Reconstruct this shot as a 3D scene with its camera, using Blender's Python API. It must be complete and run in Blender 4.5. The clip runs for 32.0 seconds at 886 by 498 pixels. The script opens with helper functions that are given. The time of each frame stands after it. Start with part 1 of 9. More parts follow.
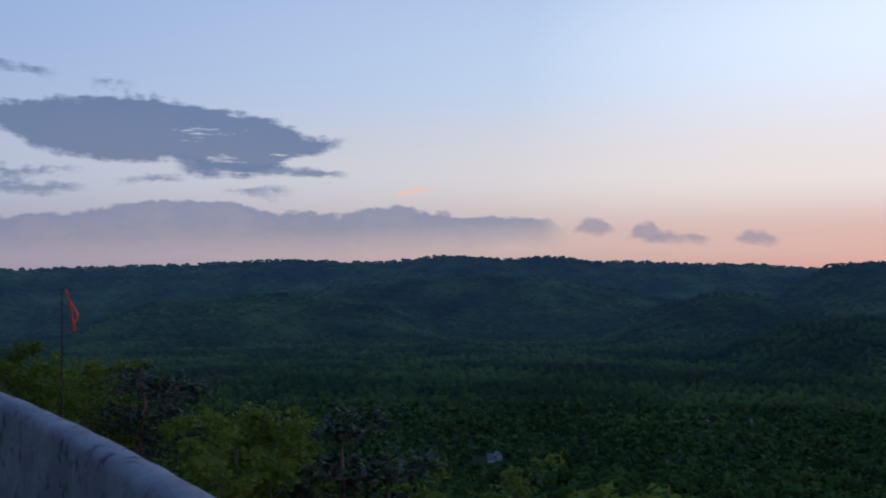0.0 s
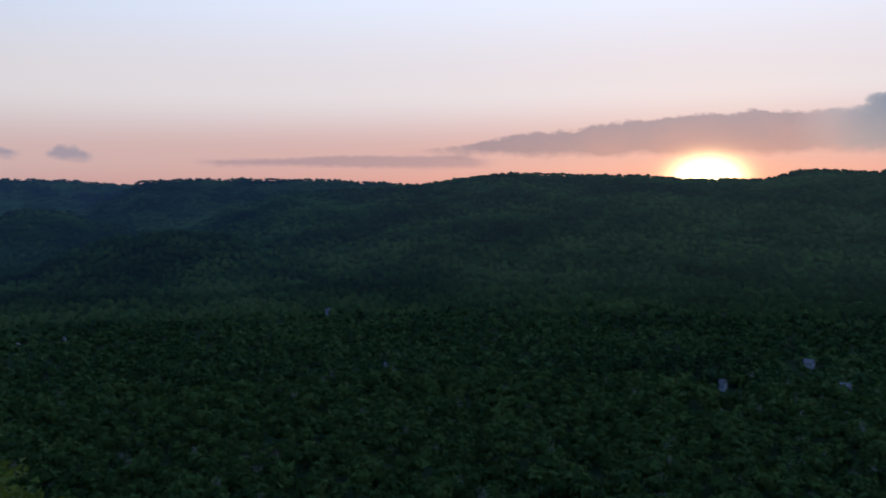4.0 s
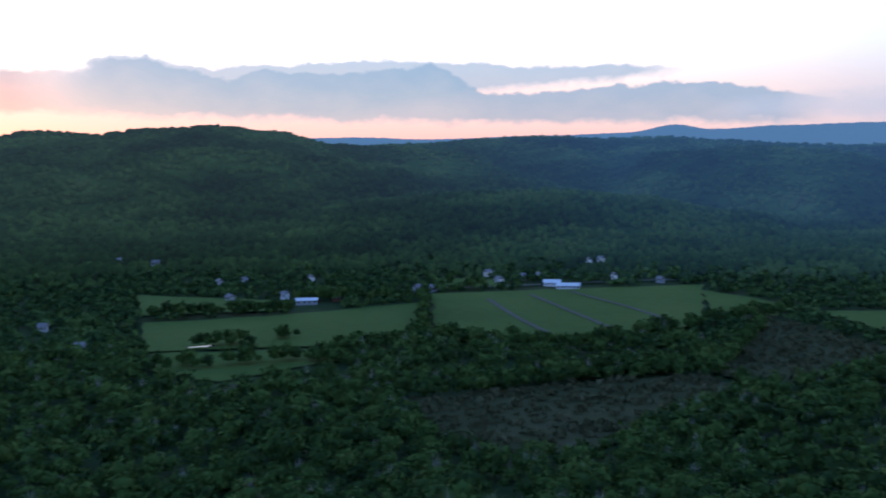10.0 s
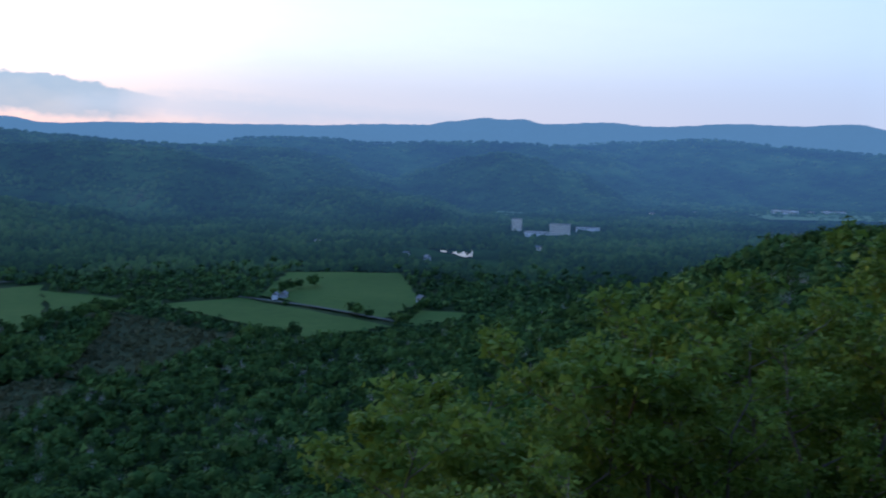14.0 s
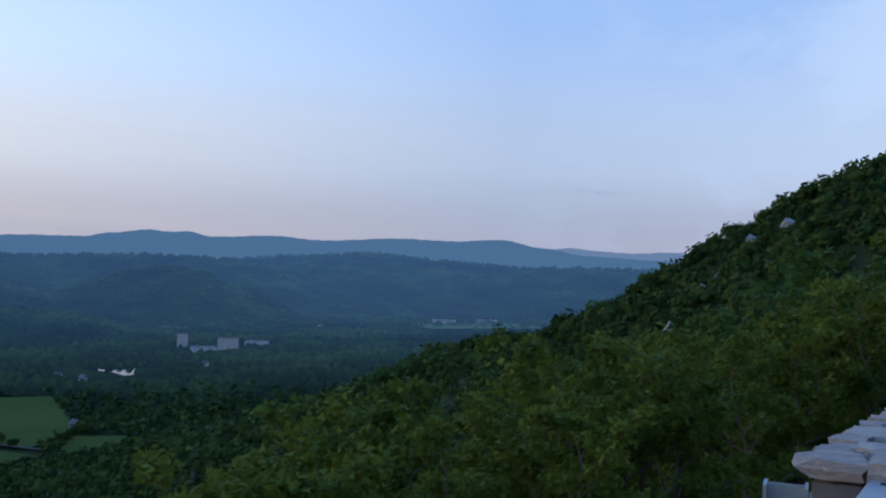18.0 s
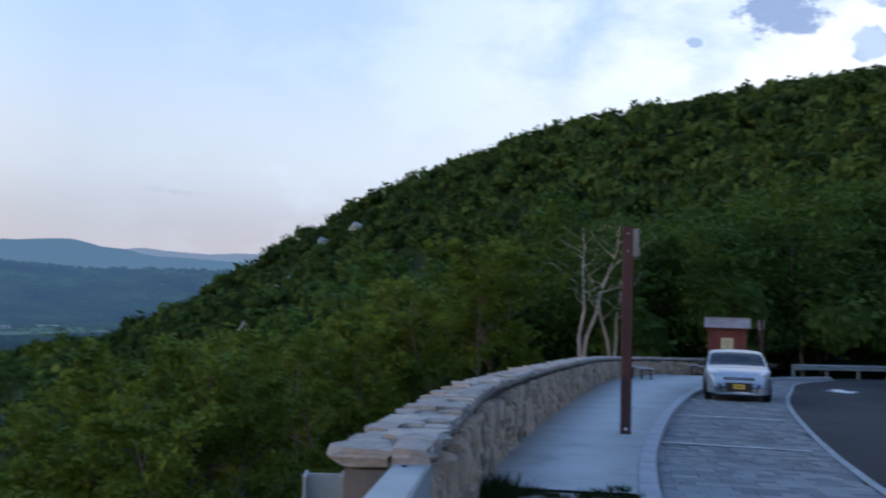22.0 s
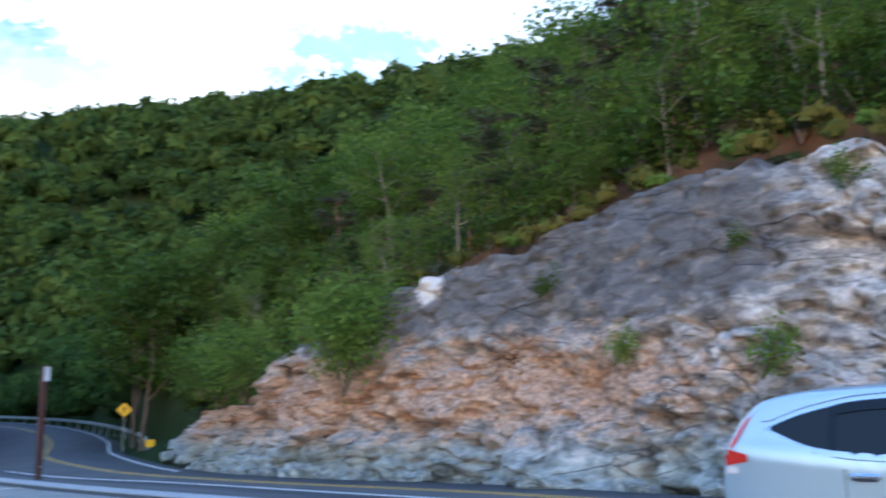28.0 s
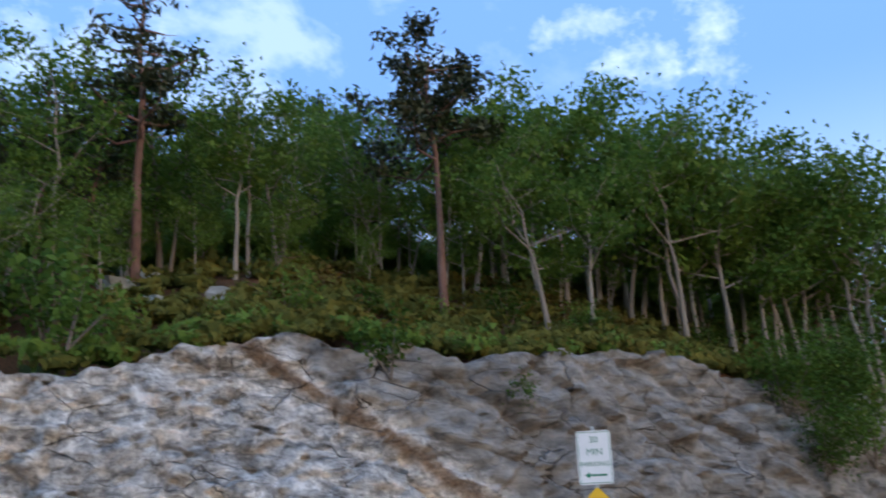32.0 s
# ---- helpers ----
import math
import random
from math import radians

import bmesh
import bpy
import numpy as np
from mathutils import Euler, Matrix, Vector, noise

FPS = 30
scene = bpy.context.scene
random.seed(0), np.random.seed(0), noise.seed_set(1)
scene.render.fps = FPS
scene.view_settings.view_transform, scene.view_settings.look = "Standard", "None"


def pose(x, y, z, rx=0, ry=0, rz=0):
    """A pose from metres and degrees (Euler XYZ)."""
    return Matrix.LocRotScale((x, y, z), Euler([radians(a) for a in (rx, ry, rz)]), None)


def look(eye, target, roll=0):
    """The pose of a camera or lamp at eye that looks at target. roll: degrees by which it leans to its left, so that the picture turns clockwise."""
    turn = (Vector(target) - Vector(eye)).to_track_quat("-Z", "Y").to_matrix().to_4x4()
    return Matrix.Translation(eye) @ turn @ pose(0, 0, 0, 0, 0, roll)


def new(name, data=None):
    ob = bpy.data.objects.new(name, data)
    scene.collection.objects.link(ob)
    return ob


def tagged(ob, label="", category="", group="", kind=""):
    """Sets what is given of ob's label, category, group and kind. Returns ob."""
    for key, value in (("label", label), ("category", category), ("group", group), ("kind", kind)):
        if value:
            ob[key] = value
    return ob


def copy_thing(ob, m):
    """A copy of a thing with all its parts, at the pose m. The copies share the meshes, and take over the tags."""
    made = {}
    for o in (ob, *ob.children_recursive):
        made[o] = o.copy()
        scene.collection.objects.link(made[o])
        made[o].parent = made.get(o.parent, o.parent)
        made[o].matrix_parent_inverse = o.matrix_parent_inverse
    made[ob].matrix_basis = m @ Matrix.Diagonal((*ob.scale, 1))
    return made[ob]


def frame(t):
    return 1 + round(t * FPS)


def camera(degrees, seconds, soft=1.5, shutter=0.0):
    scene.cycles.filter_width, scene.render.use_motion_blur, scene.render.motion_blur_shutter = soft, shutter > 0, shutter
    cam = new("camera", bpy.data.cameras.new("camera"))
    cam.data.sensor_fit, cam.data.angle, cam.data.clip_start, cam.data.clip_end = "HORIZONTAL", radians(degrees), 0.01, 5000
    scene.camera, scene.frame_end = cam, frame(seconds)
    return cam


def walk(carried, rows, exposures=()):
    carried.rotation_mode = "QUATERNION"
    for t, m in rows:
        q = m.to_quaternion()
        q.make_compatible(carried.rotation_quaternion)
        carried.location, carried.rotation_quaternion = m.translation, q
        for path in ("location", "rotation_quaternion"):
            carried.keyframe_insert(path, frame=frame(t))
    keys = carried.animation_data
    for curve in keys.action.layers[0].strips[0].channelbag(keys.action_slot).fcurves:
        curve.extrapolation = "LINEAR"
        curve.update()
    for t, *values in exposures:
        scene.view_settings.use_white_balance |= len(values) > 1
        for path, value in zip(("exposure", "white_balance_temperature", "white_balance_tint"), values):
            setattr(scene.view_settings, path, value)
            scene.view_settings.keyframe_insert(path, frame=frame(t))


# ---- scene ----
# x right and y forward along the parking lot, z up; the viewer turns on the spot near the origin.
EYE = 1.6
ARM = 0.338
SLOPE = -0.0502          # the lot falls away along y
TURNS = [  # seconds, heading (clockwise from y), tilt, lean
    (0, -176.06, 2.38, -0.57), (0.5, -173.17, 2.16, -0.56), (1, -169.36, 1.81, -1.09), (1.5, -165.42, 1.15, -1.26),
    (2, -159.72, 0.58, -1.58), (2.5, -152.72, -0.74, -1.49), (3, -146.01, -1.66, -1.18), (3.5, -140.04, -2.21, -0.74),
    (4, -136.30, -3.16, -0.82), (4.5, -133.61, -3.91, -1.13), (6.5, -119.12, -7.08, -0.82), (7, -117.16, -6.85, -0.32),
    (7.5, -113.81, -6.63, -0.05), (8, -109.89, -6.30, -0.20), (8.5, -105.58, -6.06, -0.07), (9, -101.89, -6.12, 0.04),
    (9.5, -97.02, -6.12, 0.13), (10, -91.92, -5.87, -0.23), (10.5, -87.44, -5.98, -0.27), (11, -82.78, -6.10, 0.24),
    (11.5, -77.79, -6.59, 0.58), (12, -72.70, -6.36, 0.68), (12.5, -67.81, -7.32, 1.06), (13, -63.29, -7.35, 1.09),
    (13.5, -58.23, -6.28, 1.36), (14, -53.37, -5.59, 1.65), (14.5, -49.99, -4.61, 1.13), (15, -46.27, -4.04, 1.46),
    (15.5, -43.97, -3.17, 1.41), (17.5, -35.76, 0.25, 1.59), (18, -33.76, 1.76, 1.52), (18.5, -32.04, 3.43, 1.54),
    (19, -28.97, 3.97, 1.79), (19.5, -25.61, 3.87, 1.88), (20, -22.90, 3.52, 1.78), (20.5, -20.63, 2.71, 1.55),
    (21, -16.86, 2.58, 1.23), (21.5, -12.96, 2.88, 1.38), (22, -8.50, 2.43, 1.27), (22.5, -2.73, 1.23, 2.26),
    (23, 1.09, 1.47, 1.67), (23.5, 5.43, 1.16, 1.54), (24, 8.68, 0.35, 2.26), (24.5, 12.65, 0.63, 2.76),
    (26.5, 30.19, 4.53, 2.00), (27, 36.31, 5.30, 1.72), (27.5, 41.45, 6.60, 1.08), (28, 49.18, 7.65, 0.31),
    (28.5, 57.16, 8.12, 0.08), (29, 63.73, 8.89, -0.23), (29.5, 68.67, 11.28, 0.22), (30, 73.44, 14.20, 0.58),
    (30.5, 78.92, 16.92, 0.91), (31, 87.12, 20.43, 1.02), (31.5, 97.82, 21.38, -0.57), (32, 103.96, 20.57, -1.74)]


def gaze(heading, tilt, lean):
    h, p = radians(heading), radians(tilt)
    eye = Vector((ARM * math.sin(h), ARM * math.cos(h), EYE))
    way = Vector((math.sin(h) * math.cos(p), math.cos(h) * math.cos(p), math.sin(p)))
    return look(eye, eye + way, lean)


cam = camera(50.12, 32.0, soft=1.9, shutter=0.5)
walk(cam, [(t, gaze(h, p, r)) for t, h, p, r in TURNS],
     exposures=[(0, -0.36, 6000, 12), (2, -0.52, 5950, 13), (4, -0.48, 5800, 13), (6.5, 0.5, 5700, 14), (9, 0.52, 5700, 12), (11, 0.32, 5600, 9), (12, 0.28, 5600, 8), (13, 0.62, 5500, 6),
                (15, 0.6, 5700, 6), (17.5, 0.17, 5800, 8), (19, 0.05, 6100, 8), (20.5, 0.2, 6300, 8), (22, 0.5, 6800, 7), (23, 0.25, 7100, 7),
                (24.2, 1.12, 7900, 9), (26.5, 1.5, 6400, 0), (28, 1.5, 6400, 3), (29, 1.35, 6600, 4), (30, 1.35, 6900, 6), (31, 1.15, 6900, 2), (32, 0.95, 6900, 2)])

# ---------------------------------------------------------------- light
SUN_AZ = -120.7


def sky_node(nt, kind, **sets):
    n = nt.nodes.new(kind)
    for k, v in sets.items():
        if k in n.inputs:
            n.inputs[k].default_value = v
    return n


def make_world():
    w = bpy.data.worlds.new("dusk_sky")
    scene.world = w
    w.use_nodes = True
    nt = w.node_tree
    nt.nodes.clear()
    ln = nt.links.new

    def math_node(op, a, b=None, clamp=False):
        n = nt.nodes.new("ShaderNodeMath")
        n.operation, n.use_clamp = op, clamp
        for i, v in enumerate((a, b)):
            if v is None:
                continue
            if isinstance(v, (int, float)):
                n.inputs[i].default_value = v
            else:
                ln(v, n.inputs[i])
        return n.outputs[0]

    def ramp(fac, stops, mode="EASE"):
        n = nt.nodes.new("ShaderNodeValToRGB")
        n.color_ramp.interpolation = mode
        el = n.color_ramp.elements
        while len(el) < len(stops):
            el.new(0.5)
        for e, (p, c) in zip(el, stops):
            e.position, e.color = p, (*c, 1)
        ln(fac, n.inputs[0])
        return n.outputs[0]

    def mix(fac, a, b):
        n = nt.nodes.new("ShaderNodeMix")
        n.data_type = "RGBA"
        for sock, v in ((n.inputs[0], fac), (n.inputs[6], a), (n.inputs[7], b)):
            if isinstance(v, (int, float)):
                sock.default_value = v
            elif isinstance(v, tuple):
                sock.default_value = (*v, 1)
            else:
                ln(v, sock)
        return n.outputs[2]

    tc = nt.nodes.new("ShaderNodeTexCoord")
    sep = nt.nodes.new("ShaderNodeSeparateXYZ")
    ln(tc.outputs["Generated"], sep.inputs[0])
    X, Y, Z = sep.outputs
    up = math_node("MAXIMUM", Z, 0.0)
    sx, sy = math.sin(radians(SUN_AZ)), math.cos(radians(SUN_AZ))
    toward = math_node("ADD", math_node("MULTIPLY", X, sx), math_node("MULTIPLY", Y, sy))
    # clear dusk gradient, away from the sun and towards it
    far = ramp(math_node("MULTIPLY", up, 2.0), [(0.0, (0.27, 0.32, 0.50)), (0.08, (0.46, 0.47, 0.64)), (0.25, (0.60, 0.69, 0.90)),
                                              (0.55, (0.43, 0.60, 0.96)), (1.0, (0.16, 0.33, 0.80))])
    side = ramp(math_node("MULTIPLY", up, 2.0), [(0.0, (0.68, 0.45, 0.48)), (0.10, (0.98, 0.69, 0.63)), (0.24, (1.2, 1.06, 0.97)),
                                               (0.45, (0.94, 1.08, 1.26)), (1.0, (0.28, 0.52, 1.05))])
    near = ramp(math_node("MULTIPLY", up, 2.0), [(0.0, (1.02, 0.46, 0.44)), (0.09, (1.04, 0.60, 0.58)), (0.22, (1.35, 1.16, 1.08)),
                                               (0.5, (1.5, 1.56, 1.65)), (1.0, (0.5, 0.65, 0.9))])
    f1 = math_node("DIVIDE", math_node("ADD", toward, 0.02), 0.8, True)
    f2 = math_node("DIVIDE", math_node("SUBTRACT", toward, 0.62), 0.36, True)
    base = mix(f2, mix(f1, far, side), near)
    # warm glow round the setting sun
    ez = math_node("SUBTRACT", Z, 0.024)
    off = math_node("SUBTRACT", 1.0, toward)
    d2 = math_node("ADD", math_node("MULTIPLY", off, 2.0), math_node("MULTIPLY", math_node("MULTIPLY", ez, ez), 1.7))
    glow = math_node("POWER", 2.718, math_node("MULTIPLY", d2, -520.0))
    core = math_node("POWER", 2.718, math_node("MULTIPLY", d2, -1450.0))
    # clouds, in degrees of heading (from the south-west) and height
    h0 = radians(225)
    lat = math_node("SUBTRACT", math_node("MULTIPLY", X, math.cos(h0)), math_node("MULTIPLY", Y, math.sin(h0)))
    fwd = math_node("ADD", math_node("MULTIPLY", X, math.sin(h0)), math_node("MULTIPLY", Y, math.cos(h0)))
    rel = math_node("MULTIPLY", math_node("ARCTAN2", lat, fwd), 180 / math.pi)
    el = math_node("MULTIPLY", math_node("ARCSINE", Z), 180 / math.pi)

    def noise(sx, sy, seed, detail=7.0, rough=0.55):
        v = nt.nodes.new("ShaderNodeCombineXYZ")
        ln(math_node("MULTIPLY", rel, sx), v.inputs[0])
        ln(math_node("MULTIPLY", el, sy), v.inputs[1])
        v.inputs[2].default_value = seed
        n = sky_node(nt, "ShaderNodeTexNoise", Scale=1.0, Detail=detail, Roughness=rough, Distortion=0.15)
        ln(v.outputs[0], n.inputs["Vector"])
        return math_node("MULTIPLY", math_node("SUBTRACT", n.outputs[0], 0.5), 2.2)

    def profile(marks):
        """A height in degrees that changes with the heading."""
        a, b = marks[0][0] - 2, marks[-1][0] + 2
        x = math_node("DIVIDE", math_node("SUBTRACT", rel, a - 225), b - a, True)
        return math_node("MULTIPLY", ramp(x, [((m - a) / (b - a), (e / 40,) * 3) for m, e in marks], "LINEAR"), 40.0)

    puffy, fine, streak, ragged = noise(0.42, 0.7, 3.1), noise(1.6, 2.2, 7.7), noise(0.16, 1.1, 12.4, 8.0, 0.6), noise(0.10, 0.16, 21.0, 9.0, 0.6)

    def bank(c, tops, bases, top_col, low_col, crisp=0.22, soft=0.6, amount=0.9, bulge=0.9, shape=None, holes=0.0, ends=1.5):
        """A bank of cloud between two profiles: bulging top edge, softer base, paling downwards."""
        nz = math_node("ADD", math_node("MULTIPLY", shape or puffy, bulge), math_node("MULTIPLY", fine, 0.45 * bulge))
        top, low = profile(tops), profile(bases)
        k = math_node("DIVIDE", math_node("SUBTRACT", math_node("ADD", math_node("ADD", top, 0.2), nz), el), crisp, True)
        k = math_node("MULTIPLY", k, math_node("DIVIDE", math_node("ADD", math_node("SUBTRACT", el, low), nz), soft, True))
        a, b = tops[0][0] - 225, tops[-1][0] - 225
        k = math_node("MULTIPLY", k, math_node("DIVIDE", math_node("SUBTRACT", math_node("ADD", rel, nz), a), ends, True))
        k = math_node("MULTIPLY", k, math_node("DIVIDE", math_node("SUBTRACT", b, math_node("ADD", rel, nz)), ends, True))
        if holes:
            k = math_node("MULTIPLY", k, math_node("DIVIDE", math_node("ADD", streak, holes), 0.10, True))
        down = math_node("DIVIDE", math_node("SUBTRACT", math_node("ADD", top, math_node("MULTIPLY", puffy, 2.2)), el), 2.8, True)
        return mix(math_node("MULTIPLY", k, amount), c, mix(down, top_col, low_col))

    c = base
    # grey-blue bank low in the south, with bulging heads, and a few loose puffs
    c = bank(c, [(140, 3.4), (158.8, 4.13), (162.3, 4.42), (166.6, 4.95), (169, 5.2), (171, 5.1), (173.3, 4.7), (176, 4.5), (177.7, 4.25), (179.4, 4.8), (181.4, 4.8), (183.1, 4.4), (186, 4.2), (189.3, 4.05), (191.5, 3.5)],
             [(140, 0.5), (178, 1.6), (191, 2.2)], (0.31, 0.335, 0.52), (0.47, 0.42, 0.54), 0.18, 2.0, 0.88, 0.55)
    for hd, e, w, t in ((193.0, 3.35, 1.1, 0.8), (196.0, 2.8, 1.0, 1.0), (197.9, 2.7, 1.6, 0.45), (202.2, 2.5, 1.2, 0.5), (183.9, 4.35, 0.6, 0.4)):
        c = bank(c, [(hd - 1.3 * w, e), (hd - 0.4 * w, e + t), (hd + 0.4 * w, e + 0.9 * t), (hd + 1.3 * w, e)], [(hd - 1.3 * w, e - 0.2), (hd + 1.3 * w, e - 0.3)], (0.38, 0.35, 0.50), (0.46, 0.38, 0.50), 0.3, 0.4, 0.75, 0.5, None, 0.0, 0.6)
    c = bank(c, [(181.0, 5.75), (183.5, 6.2)], [(181.0, 5.35), (183.5, 5.85)], (1.35, 0.80, 0.62), (1.3, 0.76, 0.60), 0.3, 0.3, 0.95, 0.25, streak, 0.0, 0.5)
    # broken dark sheet higher in the south
    for tops, lows, a in (([(135, 9.8), (158.8, 10.4), (161.7, 10.9), (164.1, 11.1), (166.5, 10.9), (171, 10.45), (173.3, 10.0), (175.7, 9.2), (178.4, 8.9)], [(135, 7.0), (158.8, 8.8), (160.5, 7.9), (164.7, 7.2), (167.8, 7.6), (169.7, 6.9), (172.3, 6.6), (175.3, 7.5), (178.4, 8.6)], 0.95),
                          ([(168, 7.9), (172, 7.6), (178.6, 6.85)], [(168, 6.8), (172.3, 6.4), (178.6, 6.65)], 0.85), ([(140, 7.3), (158, 6.9), (163.6, 7.0)], [(140, 6.4), (158, 6.4), (163.6, 6.7)], 0.75),
                          ([(140, 6.1), (158, 5.8), (163.6, 5.95)], [(140, 5.2), (158, 5.3), (163.6, 5.7)], 0.7), ([(164.5, 6.5), (169, 6.6)], [(164.5, 6.05), (169, 6.2)], 0.7), ([(170.2, 6.1), (175.2, 5.9)], [(170.2, 5.75), (175.2, 5.5)], 0.65),
                          ([(140, 13.2), (158.8, 12.7), (161.9, 12.1)], [(140, 11.8), (158.8, 12.1), (161.9, 11.9)], 0.85), ([(163.4, 11.95), (166.1, 11.85)], [(163.4, 11.6), (166.1, 11.6)], 0.8)):
        c = bank(c, tops, lows, (0.20, 0.27, 0.47), (0.23, 0.28, 0.46), 0.35, 0.45, a, 0.9, streak, 0.32, 1.2)
    # low streak and the long bank round the sun
    c = bank(c, [(209, 2.2), (217, 2.4), (222.4, 2.35), (227, 2.1)], [(209, 1.9), (217, 1.7), (227, 1.6)], (0.47, 0.33, 0.45), (0.55, 0.35, 0.42), 0.2, 0.3, 0.75, 0.25, streak)
    c = bank(c, [(221, 2.6), (228, 3.3), (231.2, 3.65), (235.1, 4.25), (239.4, 4.5), (243.4, 4.4), (249, 4.3)], [(221, 2.5), (229.6, 2.1), (236.7, 2.0), (249, 1.9)], (0.25, 0.235, 0.385), (0.46, 0.28, 0.38), 0.18, 0.5, 0.8, 0.55, None, 0.0, 5.0)
    c = bank(c, [(244, 3.9), (247, 4.6), (249.1, 5.45), (250.9, 5.4), (252.6, 5.1), (254.5, 4.75), (258, 5.0), (264, 5.3), (270, 5.1), (277, 4.95), (283.5, 4.7)],
             [(244, 2.2), (248.6, 2.3), (255.3, 2.0), (262, 1.8), (269, 3.1), (272, 3.5), (277.4, 3.9), (283.5, 4.5)], (0.30, 0.38, 0.52), (0.40, 0.42, 0.52), 0.2, 0.5, 0.85, 0.5, None, 0.0, 4.0)
    c = bank(c, [(246, 3.9), (249, 5.2), (251, 5.2), (253.5, 4.6), (255.5, 4.0), (257.5, 4.6), (262, 4.4), (265, 4.7), (267.5, 5.05), (269.2, 4.2), (270.6, 3.3), (274.4, 3.3), (279.4, 3.8), (281, 3.85), (284.4, 3.75), (286.4, 3.3), (290.5, 2.8)],
             [(246, 1.9), (255.3, 1.75), (268.7, 1.5), (290.5, 1.35)], (0.22, 0.32, 0.48), (0.36, 0.39, 0.50), 0.15, 0.5, 0.9, 0.55, None, 0.0, 3.0)
    c = bank(c, [(284, 3.1), (292, 3.3), (300, 2.9), (309, 2.5)], [(284, 1.6), (309, 1.4)], (0.42, 0.46, 0.60), (0.44, 0.44, 0.58), 0.8, 0.8, 0.5, 0.5, streak)
    c = bank(c, [(282, 8.0), (300, 12.0), (330, 13.0), (352, 8.0)], [(282, 1.0), (300, 0.5), (352, 0.5)], (0.42, 0.50, 0.66), (0.40, 0.45, 0.60), 9.0, 1.5, 0.55, 0.8, streak, 0.0, 14.0)
    c = bank(c, [(333.6, 5.75), (336, 5.4), (339, 4.9)], [(333.6, 5.2), (336, 5.0), (339, 4.7)], (0.38, 0.44, 0.64), (0.38, 0.44, 0.64), 0.4, 0.3, 0.45, 0.5, streak, 0.12, 1.0)
    # bright broken cloud over the mountain, with darker undersides and blue gaps
    h1 = radians(25)
    north = math_node("ADD", math_node("MULTIPLY", X, math.sin(h1)), math_node("MULTIPLY", Y, math.cos(h1)))
    cover = math_node("MULTIPLY", math_node("DIVIDE", math_node("SUBTRACT", north, 0.74), 0.22, True), math_node("DIVIDE", math_node("SUBTRACT", el, 6.5), 6.0, True))
    c = mix(math_node("MULTIPLY", math_node("MULTIPLY", cover, math_node("DIVIDE", math_node("ADD", ragged, 0.42), 0.5, True)), 0.92), c, (1.05, 1.08, 1.15))
    hnorm = math_node("ARCTAN2", X, Y)

    def patch_of(c, hd, e, w, t, col, amount, soft=0.5):
        """A ragged patch of cloud."""
        a = math_node("DIVIDE", math_node("SUBTRACT", hnorm, radians(hd)), radians(w))
        b = math_node("DIVIDE", math_node("SUBTRACT", el, e), t)
        d = math_node("ADD", math_node("MULTIPLY", a, a), math_node("MULTIPLY", b, b))
        nz = math_node("ADD", math_node("MULTIPLY", puffy, 1.6), math_node("MULTIPLY", fine, 0.9))
        k = math_node("DIVIDE", math_node("ADD", math_node("SUBTRACT", 1.0, d), nz), soft, True)
        return mix(math_node("MULTIPLY", k, amount), c, col)

    for hd, e, w, t, col in ((11.2, 16.0, 2.6, 1.5, (0.22, 0.32, 0.62)), (6.3, 14.6, 0.5, 0.35, (0.34, 0.46, 0.76)), (15.8, 13.9, 1.0, 0.9, (0.30, 0.42, 0.72)), (16.2, 17.0, 1.6, 1.2, (0.26, 0.38, 0.70)),
                             (23.5, 17.6, 5.0, 2.0, (0.13, 0.28, 0.50)), (27.0, 16.9, 3.4, 0.9, (0.16, 0.34, 0.56)), (20.5, 14.6, 3.2, 1.3, (0.11, 0.25, 0.50)), (44, 19.6, 5.0, 1.3, (0.22, 0.42, 0.62)), (46, 17.6, 8, 1.0, (0.26, 0.46, 0.66))):
        c = patch_of(c, hd, e, w, t, col, 0.9)
    # thin veil and brighter heads in the east
    east = math_node("DIVIDE", math_node("SUBTRACT", -0.25, fwd), 0.3, True)
    c = mix(math_node("MULTIPLY", math_node("MULTIPLY", east, math_node("DIVIDE", math_node("ADD", ragged, 0.05), 0.25, True)), 0.5), c, (0.62, 0.76, 1.02))
    for hd, e, w, t, col in ((118, 30.5, 3.5, 1.6, (0.80, 0.92, 1.10)), (122.5, 31.5, 2.2, 3.0, (0.78, 0.90, 1.08)), (114, 33.0, 4, 1.2, (0.72, 0.84, 1.05)), (58, 17.5, 8, 4.5, (1.05, 1.08, 1.12)), (66, 22.0, 5, 2.5, (1.0, 1.04, 1.1))):
        c = patch_of(c, hd, e, w, t, col, 0.55, 1.6)
    c = mix(math_node("MULTIPLY", glow, 0.7), c, (1.35, 0.50, 0.36))
    c = mix(core, c, (26.0, 17.0, 7.0))
    air = nt.nodes.new("ShaderNodeTexSky")
    air.sky_type, air.sun_disc = "NISHITA", False
    air.sun_elevation, air.sun_rotation = radians(1.6), radians(SUN_AZ)
    air.dust_density, air.ozone_density = 0.2, 2.0
    b1 = nt.nodes.new("ShaderNodeBackground")
    b1.inputs[1].default_value = 0.05
    ln(air.outputs[0], b1.inputs[0])
    b2 = nt.nodes.new("ShaderNodeBackground")
    b2.inputs[1].default_value = 0.78
    ln(c, b2.inputs[0])
    add = nt.nodes.new("ShaderNodeAddShader")
    ln(b1.outputs[0], add.inputs[0])
    ln(b2.outputs[0], add.inputs[1])
    out = nt.nodes.new("ShaderNodeOutputWorld")
